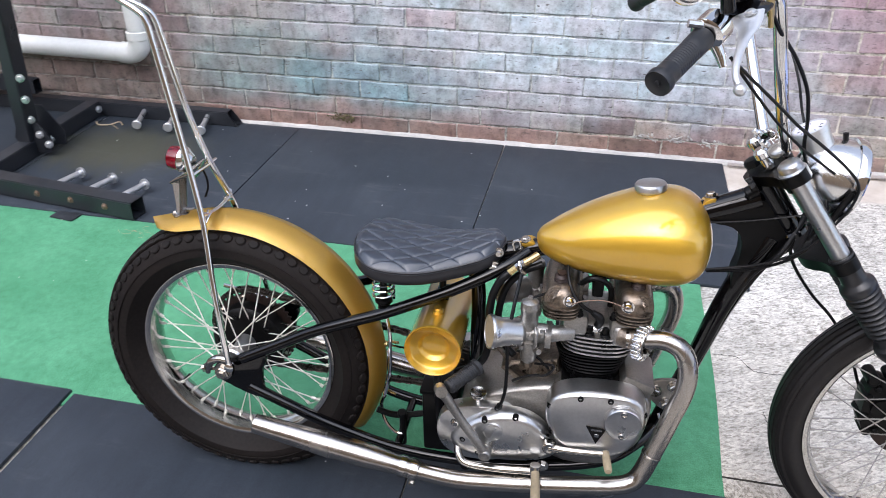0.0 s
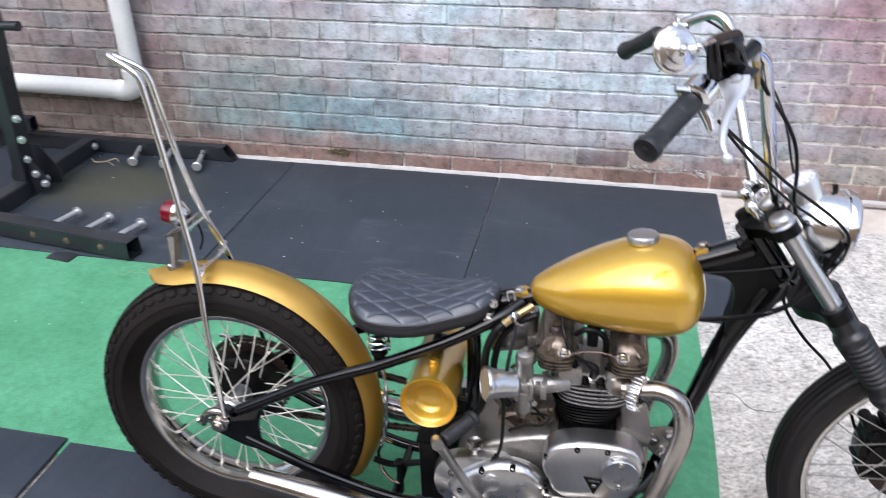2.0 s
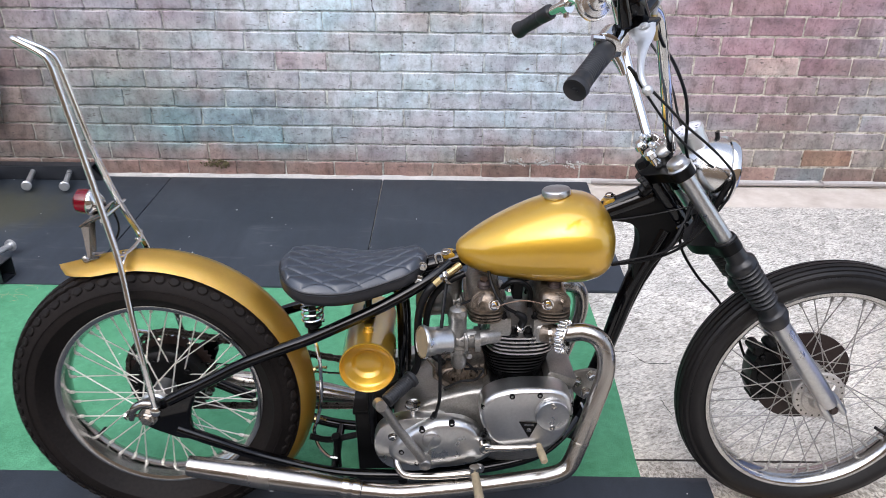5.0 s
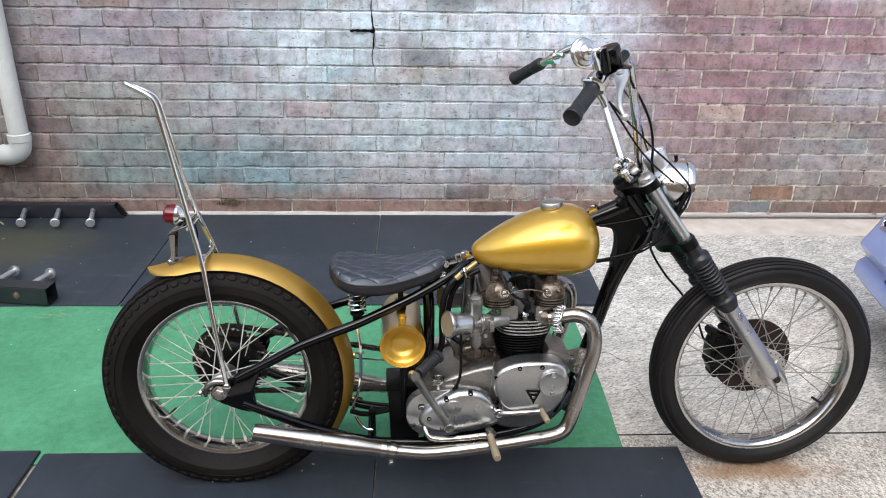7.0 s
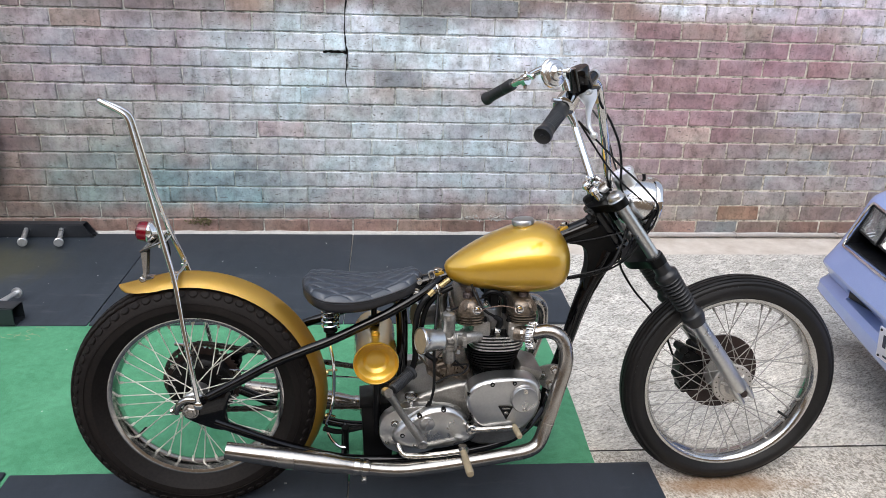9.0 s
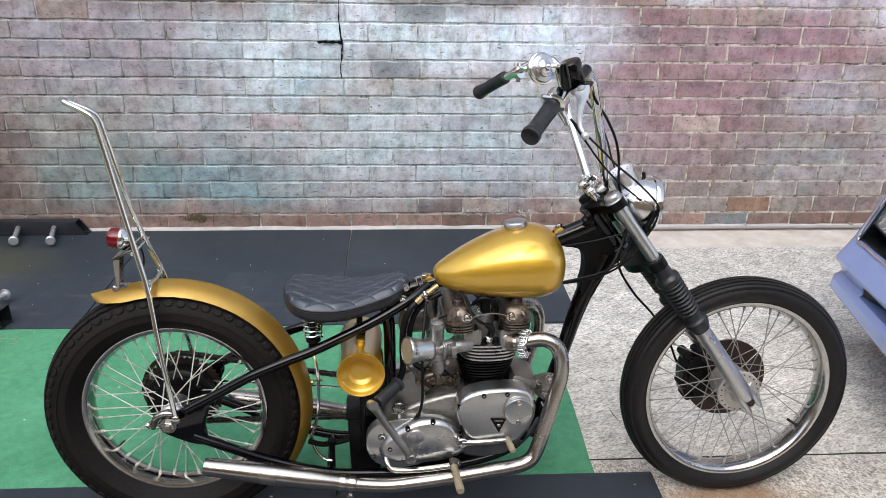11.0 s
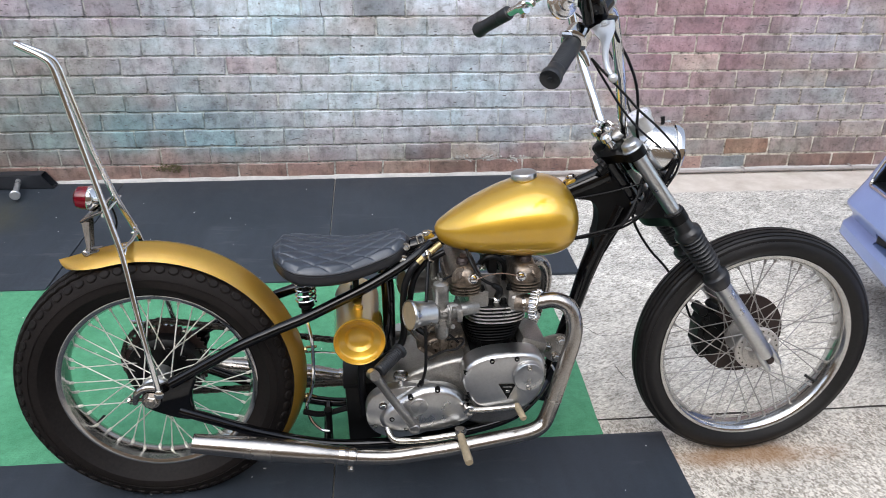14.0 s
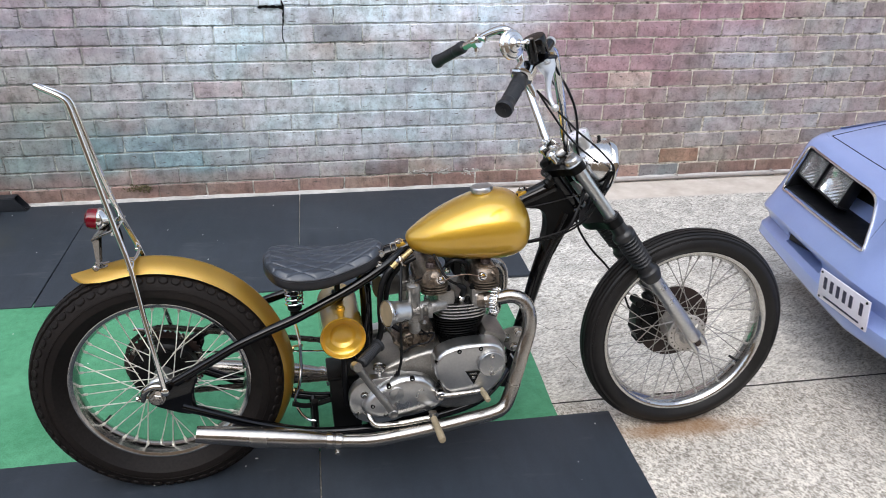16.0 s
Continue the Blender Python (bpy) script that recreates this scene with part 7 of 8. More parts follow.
    tube(bm, [mo + nn * 0.020, mo + nn * 0.024 + V(0.018, 0.004, 0.003), V(0.912, -0.325, 1.226), V(0.926, -0.300, 1.226)], 0.0042, 8)
    bmesh.ops.create_uvsphere(bm, u_segments=12, v_segments=8, radius=0.0075, matrix=Matrix.Translation(mo + nn * 0.021))
    bmesh.ops.create_uvsphere(bm, u_segments=12, v_segments=8, radius=0.0062, matrix=Matrix.Translation(mo + nn * 0.024 + V(0.018, 0.004, 0.003)))
    part("mirror_stem", bm, CHROME, mirror)
    # clutch perch on the left
    bm = bmesh.new()
    lathe(bm, [(0, -0.008), (0.017, -0.008), (0.017, 0.008), (0, 0.008)], V(0.938, 0.250, 1.163), (-0.6, 0.8, -0.3), 16)
    tube(bm, [V(0.942, 0.235, 1.178), V(0.952, 0.225, 1.176), V(0.958, 0.222, 1.168)], 0.006, 8)
    rod(bm, V(0.938, 0.250, 1.172), V(0.938, 0.250, 1.188), 0.005, 8)
    rod(bm, V(0.938, 0.250, 1.150), V(0.938, 0.250, 1.138), 0.0065, 8)
    part("left_clamp", bm, CHROME, bar)
    # headlamp, speedometer
    hx = V(0.955, 0, -0.18).normalized()
    hc = V(1.240, 0.0, 0.846)
    bm = bmesh.new()
    lathe(bm, [(0, -0.092), (0.016, -0.0905), (0.034, -0.084), (0.050, -0.072), (0.061, -0.055), (0.068, -0.034), (0.0715, -0.012), (0.072, 0.0)], hc, hx, 40)
    lampb = part("headlamp", bm, SATIN_CHROME, BIKE, "chrome bullet headlamp")
    bm = bmesh.new()
    lathe(bm, [(0.070, -0.006), (0.0765, -0.004), (0.0790, 0.003), (0.0775, 0.012), (0.072, 0.017), (0.064, 0.012)], hc, hx, 40)
    part("headlamp_rim", bm, CHROME, lampb)
    bm = bmesh.new()
    lathe(bm, [(0.070, 0.010), (0.060, 0.018), (0.04, 0.025), (0, 0.029)], hc, hx, 32)
    part("headlamp_lens", bm, LAMP_GLASS, lampb)
    bm = bmesh.new()
    tube(bm, [(1.205, -0.080, 0.77), (1.215, -0.079, 0.80), (1.236, -0.077, 0.845)], 0.007, 8)
    tube(bm, [(1.205, 0.080, 0.77), (1.215, 0.079, 0.80), (1.236, 0.077, 0.845)], 0.007, 8)
    rod(bm, V(1.236, -0.082, 0.846), V(1.236, 0.082, 0.846), 0.006, 8)
    rod(bm, hc + V(-0.01, 0, 0.064), hc + V(-0.014, 0, 0.086), 0.005, 8)
    part("headlamp_bracket", bm, BLACK_IRON, lampb)
    sp, sd = V(1.193, 0.0, 0.885), V(-0.50, 0, 0.866)
    bm = bmesh.new()
    lathe(bm, [(0, 0), (0.024, 0.0), (0.029, 0.006), (0.030, 0.05), (0.0325, 0.052), (0.0325, 0.062), (0.0295, 0.0635), (0.0295, 0.060)], sp, sd, 32)
    sped = part("speedometer", bm, BARE_ALLOY, BIKE, "small satin alloy speedometer")
    bm = bmesh.new()
    lathe(bm, [(0, 0), (0.0298, 0), (0.0298, 0.002), (0, 0.002)], sp + sd * 0.058, sd, 28)
    part("dial", bm, PLATE_WHITE, sped, "pale dial with dark bars")
    bm = bmesh.new()
    u = sd.orthogonal().normalized()
    w = sd.cross(u)
    for k in range(9):
        a = 0.6 + k * 0.6
        q = sp + sd * 0.0605 + (u * math.cos(a) + w * math.sin(a)) * 0.023
        rod(bm, q, q - (u * math.cos(a) + w * math.sin(a)) * 0.006, 0.0007, 4)
    part("dial_bars", bm, PLATE_INK, sped)
    # caliper
    bm = bmesh.new()
    dome(bm, [(1.415, 0.385), (1.44, 0.392), (1.478, 0.36), (1.482, 0.30), (1.47, 0.26), (1.43, 0.252), (1.408, 0.275), (1.402, 0.34)], 0.028, 0.088, 0.012, 3, 2)
    cal = part("brake_caliper", bm, BLACK_IRON, BIKE, "black brake caliper")
    bm = bmesh.new()
    lathe(bm, [(0, 0), (0.022, 0), (0.022, 0.006), (0, 0.008)], (1.442, 0.028, 0.325), (0, -1, 0), 18)
    part("piston_cap", bm, BLACK_IRON, cal)
    for x, z, r in ((1.412, 0.392, 0.014), (1.448, 0.398, 0.011), (1.412, 0.350, 0.010), (1.412, 0.300, 0.012), (1.426, 0.262, 0.011)):
        bm = bmesh.new()
        lathe(bm, [(0, -0.004), (r * 0.75, -0.004), (r, 0.0), (r, 0.046), (r * 0.7, 0.05), (0, 0.05)], (x, 0.028, z), (0, 1, 0), 14)
        part("lug", bm, BLACK_IRON, cal)
    for x, z in ((1.425, 0.375), (1.442, 0.268)):
        bm = bmesh.new()
        hexbolt(bm, V(x, 0.03, z), (0, -1, 0), 0.007, 0.008)
        part("caliper_bolt", bm, BLACK_IRON, cal)
    # cables and brake hose
    runs = {
        "brake_hose": ([(1.006, -0.203, 1.190), (1.012, -0.196, 1.170), (1.040, -0.168, 1.130), (1.080, -0.128, 1.085), (1.117, -0.090, 1.029), (1.135, -0.070, 0.973), (1.146, -0.050, 0.912), (1.172, -0.03, 0.85), (1.192, -0.01, 0.78), (1.180, 0.01, 0.72)], 0.0034),
        "lower_brake_hose": ([(1.176, 0.01, 0.70), (1.20, 0.03, 0.645), (1.255, 0.06, 0.57), (1.32, 0.085, 0.50), (1.375, 0.09, 0.42), (1.40, 0.08, 0.36), (1.412, 0.07, 0.335)], 0.0034),
        "throttle_cable": ([(0.953, -0.272, 1.108), (0.985, -0.255, 1.080), (1.05, -0.215, 1.025), (1.09, -0.19, 0.99), (1.15, -0.15, 0.945), (1.205, -0.105, 0.90), (1.235, -0.092, 0.868), (1.240, -0.087, 0.84), (1.226, -0.085, 0.80), (1.18, -0.078, 0.73), (1.12, -0.06, 0.685), (1.05, -0.045, 0.660), (0.97, -0.05, 0.648), (0.86, -0.05, 0.625), (0.77, -0.06, 0.60), (0.684, -0.112, 0.588)], 0.0027),
        "choke_cable": ([(0.955, -0.270, 1.106), (0.995, -0.235, 1.06), (1.06, -0.17, 0.99), (1.12, -0.12, 0.935), (1.18, -0.075, 0.89), (1.214, -0.055, 0.862), (1.219, -0.05, 0.83), (1.205, -0.06, 0.785), (1.185, -0.06, 0.74)], 0.0025),
        "clutch_cable_upper": ([(0.945, 0.236, 1.176), (0.990, 0.205, 1.190), (1.072, 0.16, 1.137), (1.102, 0.13, 1.098), (1.128, 0.1, 1.056), (1.146, 0.07, 1.003), (1.163, 0.04, 0.934), (1.20, -0.055, 0.83), (1.19, -0.075, 0.74), (1.13, -0.06, 0.68), (1.04, -0.04, 0.652), (0.98, -0.035, 0.650)], 0.0027),
        "speedo_cable": ([(1.195, 0.0, 0.885), (1.185, -0.03, 0.83), (1.19, -0.05, 0.77), (1.165, -0.055, 0.70), (1.10, -0.04, 0.66), (1.02, -0.035, 0.645)], 0.0026),
        "wiring_loom": ([(1.20, 0.0, 0.80), (1.155, -0.030, 0.70), (1.110, -0.022, 0.64), (1.078, -0.022, 0.56), (1.052, -0.020, 0.47), (1.027, -0.020, 0.39)], 0.006),
        "choke_wire": ([(1.205, -0.045, 0.800), (1.19, -0.040, 0.786), (1.14, -0.030, 0.769), (1.092, -0.026, 0.757), (1.024, -0.026, 0.747), (1.00, -0.02, 0.744)], 0.0018),
    }
    for name, (pts, r) in runs.items():
        bm = bmesh.new()
        tube(bm, pts, r, 8, 8)
        part(name, bm, HOSE, BIKE)
    bm = bmesh.new()
    lathe(bm, [(0, 0), (0.006, 0), (0.006, 0.03), (0.0045, 0.034), (0.0045, 0.05), (0, 0.05)], V(1.006, -0.203, 1.188), (0.25, 0.25, -0.90), 10)
    part("hose_union", bm, BRASS, BIKE)


front_end()

# ---- exercise rack by the wall ----


def rack():
    root = thing("exercise_rack", pose(0, 0, 0), "black steel exercise rack frame with pins on the rubber mats", "exercise rack")
    z0 = 0.0145
    h = 0.075

    def beam(name, a, b, w=0.075, hh=0.075, cut=0.0, mat=STEEL_BLACK, label=""):
        """A square steel tube from a to b on its underside's centre line, open at the ends."""
        a, b = Vector(a), Vector(b)
        d = (b - a).normalized()
        side = d.cross(V(0, 0, 1)).normalized() if abs(d.z) < 0.9 else V(1, 0, 0)
        up = side.cross(d).normalized()
        bm = bmesh.new()
        loops = []
        for inner in (0, 1):
            k = 0.0035 * inner
            sq = [(-w / 2 + k, k), (w / 2 - k, k), (w / 2 - k, hh - k), (-w / 2 + k, hh - k)]
            for end in (0, 1):
                p = b if end else a
                loops.append([bm.verts.new(p + side * u + up * v - d * (cut * v / hh if end else 0)) for u, v in sq])
        o0, o1, i0, i1 = loops
        for k in range(4):
            j = (k + 1) % 4
            bm.faces.new((o0[k], o0[j], o1[j], o1[k]))
            bm.faces.new((i0[k], i1[k], i1[j], i0[j]))
            bm.faces.new((o0[k], i0[k], i0[j], o0[j]))
            bm.faces.new((o1[k], o1[j], i1[j], i1[k]))
        bmesh.ops.bevel(bm, geom=[e for e in bm.edges if abs((e.verts[0].co - e.verts[1].co).normalized().dot(d)) > 0.97], offset=0.004, segments=2, affect="EDGES")
        return part(name, bm, mat, root, label)

    fd = V(-0.992, 0.126, 0).normalized()
    f0 = V(-1.315, -1.048, z0 + 0.003)
    front = beam("front_beam", f0 + fd * 2.4, f0)
    back = beam("back_beam", (-3.6, -0.055, z0), (-1.352, -0.055, z0), 0.06, 0.072, 0.05)
    cross = beam("cross_beam", (-2.125, -0.955, z0 + 0.002), (-2.152, -0.088, z0 + 0.002))
    beam("rear_rail", (-3.6, -0.05, 0.14), (-2.42, -0.13, 0.13), 0.05, 0.075)
    mast = beam("mast", (-2.135, -0.555, 0.085), (-2.035, -0.600, 0.93), 0.062, 0.080)
    # gusset plates
    for dy in (-0.05, 0.05):
        bm = bmesh.new()
        dome(bm, [(-2.17, 0.02), (-2.02, 0.04), (-2.01, 0.10), (-2.10, 0.225), (-2.15, 0.225), (-2.20, 0.10)], -0.555 + dy - 0.004, -0.555 + dy + 0.004, 0.002, 1, 0)
        part("gusset", bm, STEEL_BLACK, root)
    bolts = [(-2.085, -0.612, 0.195), (-2.06, -0.612, 0.125), (-2.025, -0.612, 0.08), (-2.052, -0.640, 0.40), (-2.062, -0.635, 0.30)]
    for x, y, z in bolts:
        bm = bmesh.new()
        hexbolt(bm, V(x, y, z), (0.35, -1, 0), 0.013, 0.012)
        part("bolt", bm, ZINC, mast)
    for k, t in enumerate((0.13, 0.30, 0.47, 0.73, 0.87, 1.05)):
        bm = bmesh.new()
        p = f0 + fd * t + V(0, 0, 0.040)
        o = fd.cross(V(0, 0, 1)).normalized()
        o = o if o.y < 0 else -o
        hexbolt(bm, p + o * 0.0375, o, 0.010, 0.008)
        part("bolt", bm, RUST_BOLT, front, "rusty brown bolt")
    bm = bmesh.new()
    hexbolt(bm, V(-2.105, -0.115, 0.06), (1, -0.2, 0.1), 0.013, 0.012)
    part("bolt", bm, ZINC, cross)
    bm = bmesh.new()
    hexbolt(bm, V(-2.09, -0.50, 0.06), (1, -0.2, 0.1), 0.013, 0.012)
    part("bolt", bm, ZINC, cross)
    # storage pins
    pins = [((-1.440, -0.998), (-1.412, -0.845)), ((-1.604, -0.977), (-1.578, -0.82)), ((-1.770, -0.957), (-1.745, -0.80))]
    pins += [((-1.512, -0.075), (-1.468, -0.235)), ((-1.690, -0.075), (-1.645, -0.235)), ((-1.865, -0.075), (-1.815, -0.235))]
    for (x0, y0), (x1, y1) in pins:
        bm = bmesh.new()
        a, b = V(x0, y0, 0.058), V(x1, y1, 0.050)
        d = (b - a).normalized()
        rod(bm, a, b, 0.0125, 16)
        lathe(bm, [(0, 0), (0.0235, 0), (0.0235, 0.010), (0.020, 0.013), (0, 0.013)], b, d, 18)
        part("storage_pin", bm, ZINC, front if y0 < -0.5 else back, "zinc plated pin with a flange")
    bm = bmesh.new()
    rod(bm, (-2.40, -0.655, 0.795), (-1.905, -0.655, 0.81), 0.019, 18)
    lathe(bm, [(0, 0), (0.0205, 0), (0.0205, 0.010), (0, 0.012)], (-1.905, -0.655, 0.81), (1, 0, 0.03), 18)
    part("foot_bar", bm, STEEL_BLACK, root)
    bm = bmesh.new()
    block(bm, pose(-2.43, -0.655, 0.785), 0.075, 0.075, 0.075, 0.008)
    part("bar_end_block", bm, STEEL_BLACK, root)
    bm = bmesh.new()
    m = pose(-2.30, -0.58, 0.945, 6, -6, 8)
    block(bm, m, 0.62, 0.30, 0.11, 0.035, 4)
    pad = part("pad", bm, VINYL, root, "black padded vinyl cushion")
    bm = bmesh.new()
    block(bm, pose(-1.615, -1.075, 0.011, 0, 0, -7), 0.11, 0.10, 0.006, 0.002)
    part("foot_plate", bm, STEEL_BLACK, front)


rack()


def twig():
    bm = bmesh.new()
    tube(bm, [(-2.08, -0.19, 0.022), (-2.03, -0.235, 0.028), (-1.99, -0.20, 0.020), (-1.96, -0.17, 0.025), (-1.93, -0.19, 0.019)], 0.0035, 6)
    tube(bm, [(-1.99, -0.20, 0.021), (-1.955, -0.22, 0.019), (-1.925, -0.24, 0.018)], 0.002, 6)
    tagged(part("twig", bm, TWIG), "small dry curled twig lying on a mat", "twig")


twig()


def lint():
    """Specks and threads scattered on mats and turf."""
    rng = random.Random(21)
    bm = bmesh.new()
    for _ in range(95):
        x, y = rng.uniform(-2.4, 0.95), rng.choice((rng.uniform(-1.05, -0.06), rng.uniform(-2.9, -2.05), rng.uniform(-1.95, -1.1)))
        z = 0.0150 if y > -1.06 or y < -2.03 else 0.0098
        if y < -2.03:
            z = 0.0175 if x < -0.93 else 0.0155
        s = rng.uniform(0.0008, 0.0032)
        block(bm, pose(x, y, z, 0, 0, rng.uniform(0, 180)), s * rng.uniform(1, 3), s, 0.0012)
    tagged(part("lint", bm, PVC), "pale specks scattered on the mats", "debris", kind="stuff")
    bm = bmesh.new()
    for k in range(7):
        x, y = -1.27 + rng.uniform(-0.05, 0.06), -1.13 + rng.uniform(-0.05, 0.03)
        pts = [(x + 0.03 * math.cos(a * 1.3 + k), y + 0.02 * math.sin(a + k), 0.0105) for a in (0, 0.8, 1.6, 2.2)]
        tube(bm, pts, 0.0005, 4)
    tagged(part("loose_threads", bm, TWIG), "tan loose threads on the green turf", "debris", kind="stuff")


lint()


# ---- parked car: nose towards -x, centre line along x ----
def car():
    root = thing("car", pose(1.775, -2.02, 0, 0, 0, 0), "lavender blue coupe with a pointed nose parked beside the wall", "car")
    HW = 0.80

    def front(v):
        """How far back the nose lies at a distance v from the centre line."""
        a = abs(v)
        return 0.13 * (a / HW) ** 1.2 + (0.12 * ((a - 0.72) / 0.10) ** 2 if a > 0.72 else 0.0)

    def lift(v, z):
        """The nose's lines climb towards the centre."""
        return z + 0.042 * max(0.0, 1 - abs(v) / HW) * max(0.0, min(1.0, (z - 0.27) / 0.08)) * max(0.0, min(1.0, (0.68 - z) / 0.2))

    # rows: height, set-back, half width
    prof = [(0.200, 0.16, 0.78), (0.235, 0.050, 0.79), (0.262, 0.008, 0.80), (0.275, 0.000, 0.802), (0.305, 0.004, 0.804), (0.318, 0.024, 0.798), (0.330, 0.036, 0.795),
            (0.352, 0.026, 0.800), (0.376, 0.004, 0.810), (0.388, 0.000, 0.812), (0.400, 0.006, 0.812), (0.430, 0.028, 0.808), (0.452, 0.042, 0.804), (0.460, 0.048, 0.802), (0.468, 0.053, 0.800), (0.550, 0.094, 0.800), (0.628, 0.126, 0.802), (0.640, 0.132, 0.802),
            (0.656, 0.146, 0.800), (0.668, 0.172, 0.795), (0.674, 0.205, 0.790)]
    vs = sorted({round(x, 4) for x in list(np.linspace(0, 0.80, 33))} | {0.15, 0.70, 0.24, 0.52})
    vs = [-x for x in vs[::-1] if x > 0] + vs
    us = [0.45, 0.75, 1.1, 1.5, 2.0, 2.6, 3.3, 4.0, 4.5, 4.75]
    bm = bmesh.new()
    grid = []
    for z, sb, hw in prof:
        row = []
        k = hw / 0.80
        for u in us[::-1]:
            row.append(bm.verts.new((u, -hw * (1.0 if u < 4.3 else 0.93), z)))
        for v in vs:
            row.append(bm.verts.new((front(v * k) + sb, v * k, lift(v, z))))
        for u in us:
            row.append(bm.verts.new((u, hw * (1.0 if u < 4.3 else 0.93), z)))
        grid.append(row)
    n0 = len(us)
    faces = {}
    for i in range(len(grid) - 1):
        for j in range(len(grid[0]) - 1):
            a, b = grid[i], grid[i + 1]
            faces[i, j] = bm.faces.new((a[j], a[j + 1], b[j + 1], b[j]))
    zs = [p[0] for p in prof]

    def recess(z0, z1, v0, v1, depth):
        sel = []
        for (i, j), f in faces.items():
            if z0 - 1e-6 <= zs[i] and zs[i + 1] <= z1 + 1e-6 and n0 <= j < n0 + len(vs) - 1:
                if v0 - 1e-6 <= vs[j - n0] and vs[j - n0 + 1] <= v1 + 1e-6:
                    sel.append(f)
        r = bmesh.ops.extrude_face_region(bm, geom=sel)
        moved = [e for e in r["geom"] if isinstance(e, bmesh.types.BMVert)]
        bmesh.ops.translate(bm, verts=moved, vec=(depth, 0, 0))
        bmesh.ops.delete(bm, geom=sel, context="FACES")

    for s in (-1, 1):
        a, b = sorted((s * 0.075, s * 0.70))
        recess(0.468, 0.640, a, b, 0.12)
        a, b = sorted((s * 0.24, s * 0.52))
        recess(0.318, 0.352, a, b, 0.05)
    body = part("body", bm, CAR_PAINT, root, "lavender blue metallic body shell", 35)
    # bonnet and wings on top
    bm = bmesh.new()
    rows = []
    for t in np.linspace(0, 1, 22):
        row = []
        for w in np.linspace(-1, 1, 41):
            v = 0.790 * w
            u0 = front(v) + 0.205
            u = u0 + (1.55 - u0) * t
            z = 0.674 + 0.120 * (1 - (1 - t) ** 2.6) * (1 - 0.35 * abs(w) ** 3) + 0.012 * math.exp(-((abs(w) - 0.80) / 0.12) ** 2) * min(1, t * 4)
            z += 0.05 * math.exp(-(w / 0.25) ** 2) * max(0.0, min(1.0, (t - 0.25) * 3))
            row.append(bm.verts.new((u, v, z)))
        rows.append(row)
    grid_faces(bm, rows)
    bonnet = part("bonnet", bm, CAR_PAINT, root, "lavender blue bonnet", 50)

    def lid(w, t):
        v = 0.790 * w
        u0 = front(v) + 0.205
        z = 0.674 + 0.120 * (1 - (1 - t) ** 2.6) * (1 - 0.35 * abs(w) ** 3) + 0.012 * math.exp(-((abs(w) - 0.80) / 0.12) ** 2) * min(1, t * 4)
        return (u0 + (1.55 - u0) * t, v, z + 0.05 * math.exp(-(w / 0.25) ** 2) * max(0.0, min(1.0, (t - 0.25) * 3)))

    for run in ([lid(0.90, t) for t in np.linspace(0.012, 1, 18)], [lid(-0.90, t) for t in np.linspace(0.012, 1, 18)], [lid(w, 0.012 + 0.02 * (1 - abs(w) / 0.9)) for w in np.linspace(-0.90, 0.90, 31)]):
        bm = bmesh.new()
        tube(bm, run, 0.0020, 6, raw=True)
        part("shut_line", bm, CAR_TRIM, bonnet)
    for s in (-1, 1):
        bm = bmesh.new()
        rows = []
        for u in (0.42, 0.6, 0.9, 1.2, 1.55, 2.2, 3.0, 3.8, 4.4, 4.75):
            top = 0.674 + 0.120 * (1 - (1 - max(0.0, min(1, (u - 0.32) / 1.23))) ** 2.6) * 0.66
            rows.append([bm.verts.new((u, s * y, z)) for y, z in ((0.765, top + 0.003), (0.785, top - 0.003), (0.796, top - 0.02), (0.803, 0.62), (0.806, 0.56), (0.812, 0.40))])
        grid_faces(bm, rows)
        part("wing", bm, CAR_PAINT, root)
        bm = bmesh.new()
        pts = []
        ring = [(v, 0.466) for v in np.linspace(0.08, 0.69, 14)] + [(0.706, 0.50), (0.708, 0.56), (0.704, 0.622)] + [(v, 0.642) for v in np.linspace(0.69, 0.23, 11)] + [(0.185, 0.632), (0.155, 0.605), (0.125, 0.56), (0.095, 0.51), (0.076, 0.478)]
        for v, z in ring:
            sbk = float(np.interp(z, zs, [q[1] for q in prof]))
            pts.append((front(v) + sbk - 0.002, s * v, lift(v, z)))
        tube(bm, pts, 0.0052, 8, 2, closed=True)
        part("grille_surround", bm, CHROME, root, "thin chrome grille surround")
        bm = bmesh.new()
        q = [(0.065, 0.455), (0.71, 0.455), (0.71, 0.676), (0.065, 0.676)]
        a = [bm.verts.new((front(v) + 0.172 + (z - 0.455) * 0.3, s * v, z)) for v, z in q]
        b = [bm.verts.new((front(v) + 0.205 + (z - 0.455) * 0.3, s * v, z)) for v, z in q]
        bm.faces.new(a)
        bm.faces.new(b)
        for k in range(4):
            bm.faces.new((a[k], a[(k + 1) % 4], b[(k + 1) % 4], b[k]))
        grille = part("grille", bm, CAR_TRIM, root, "matt black grille panel")
        bm = bmesh.new()
        a = [bm.verts.new((front(v) + d + sb, s * v, lift(v, z))) for v, z, d, sb in ((0.078, 0.476, 0.062, 0), (0.698, 0.476, 0.062, 0), (0.698, 0.484, 0.185, 0), (0.078, 0.484, 0.185, 0))]
        b = [bm.verts.new(x.co - V(0, 0, 0.006)) for x in a]
        bm.faces.new(a)
        bm.faces.new(b)
        for k in range(4):
            bm.faces.new((a[k], a[(k + 1) % 4], b[(k + 1) % 4], b[k]))
        part("grille_floor", bm, CAR_TRIM, grille)
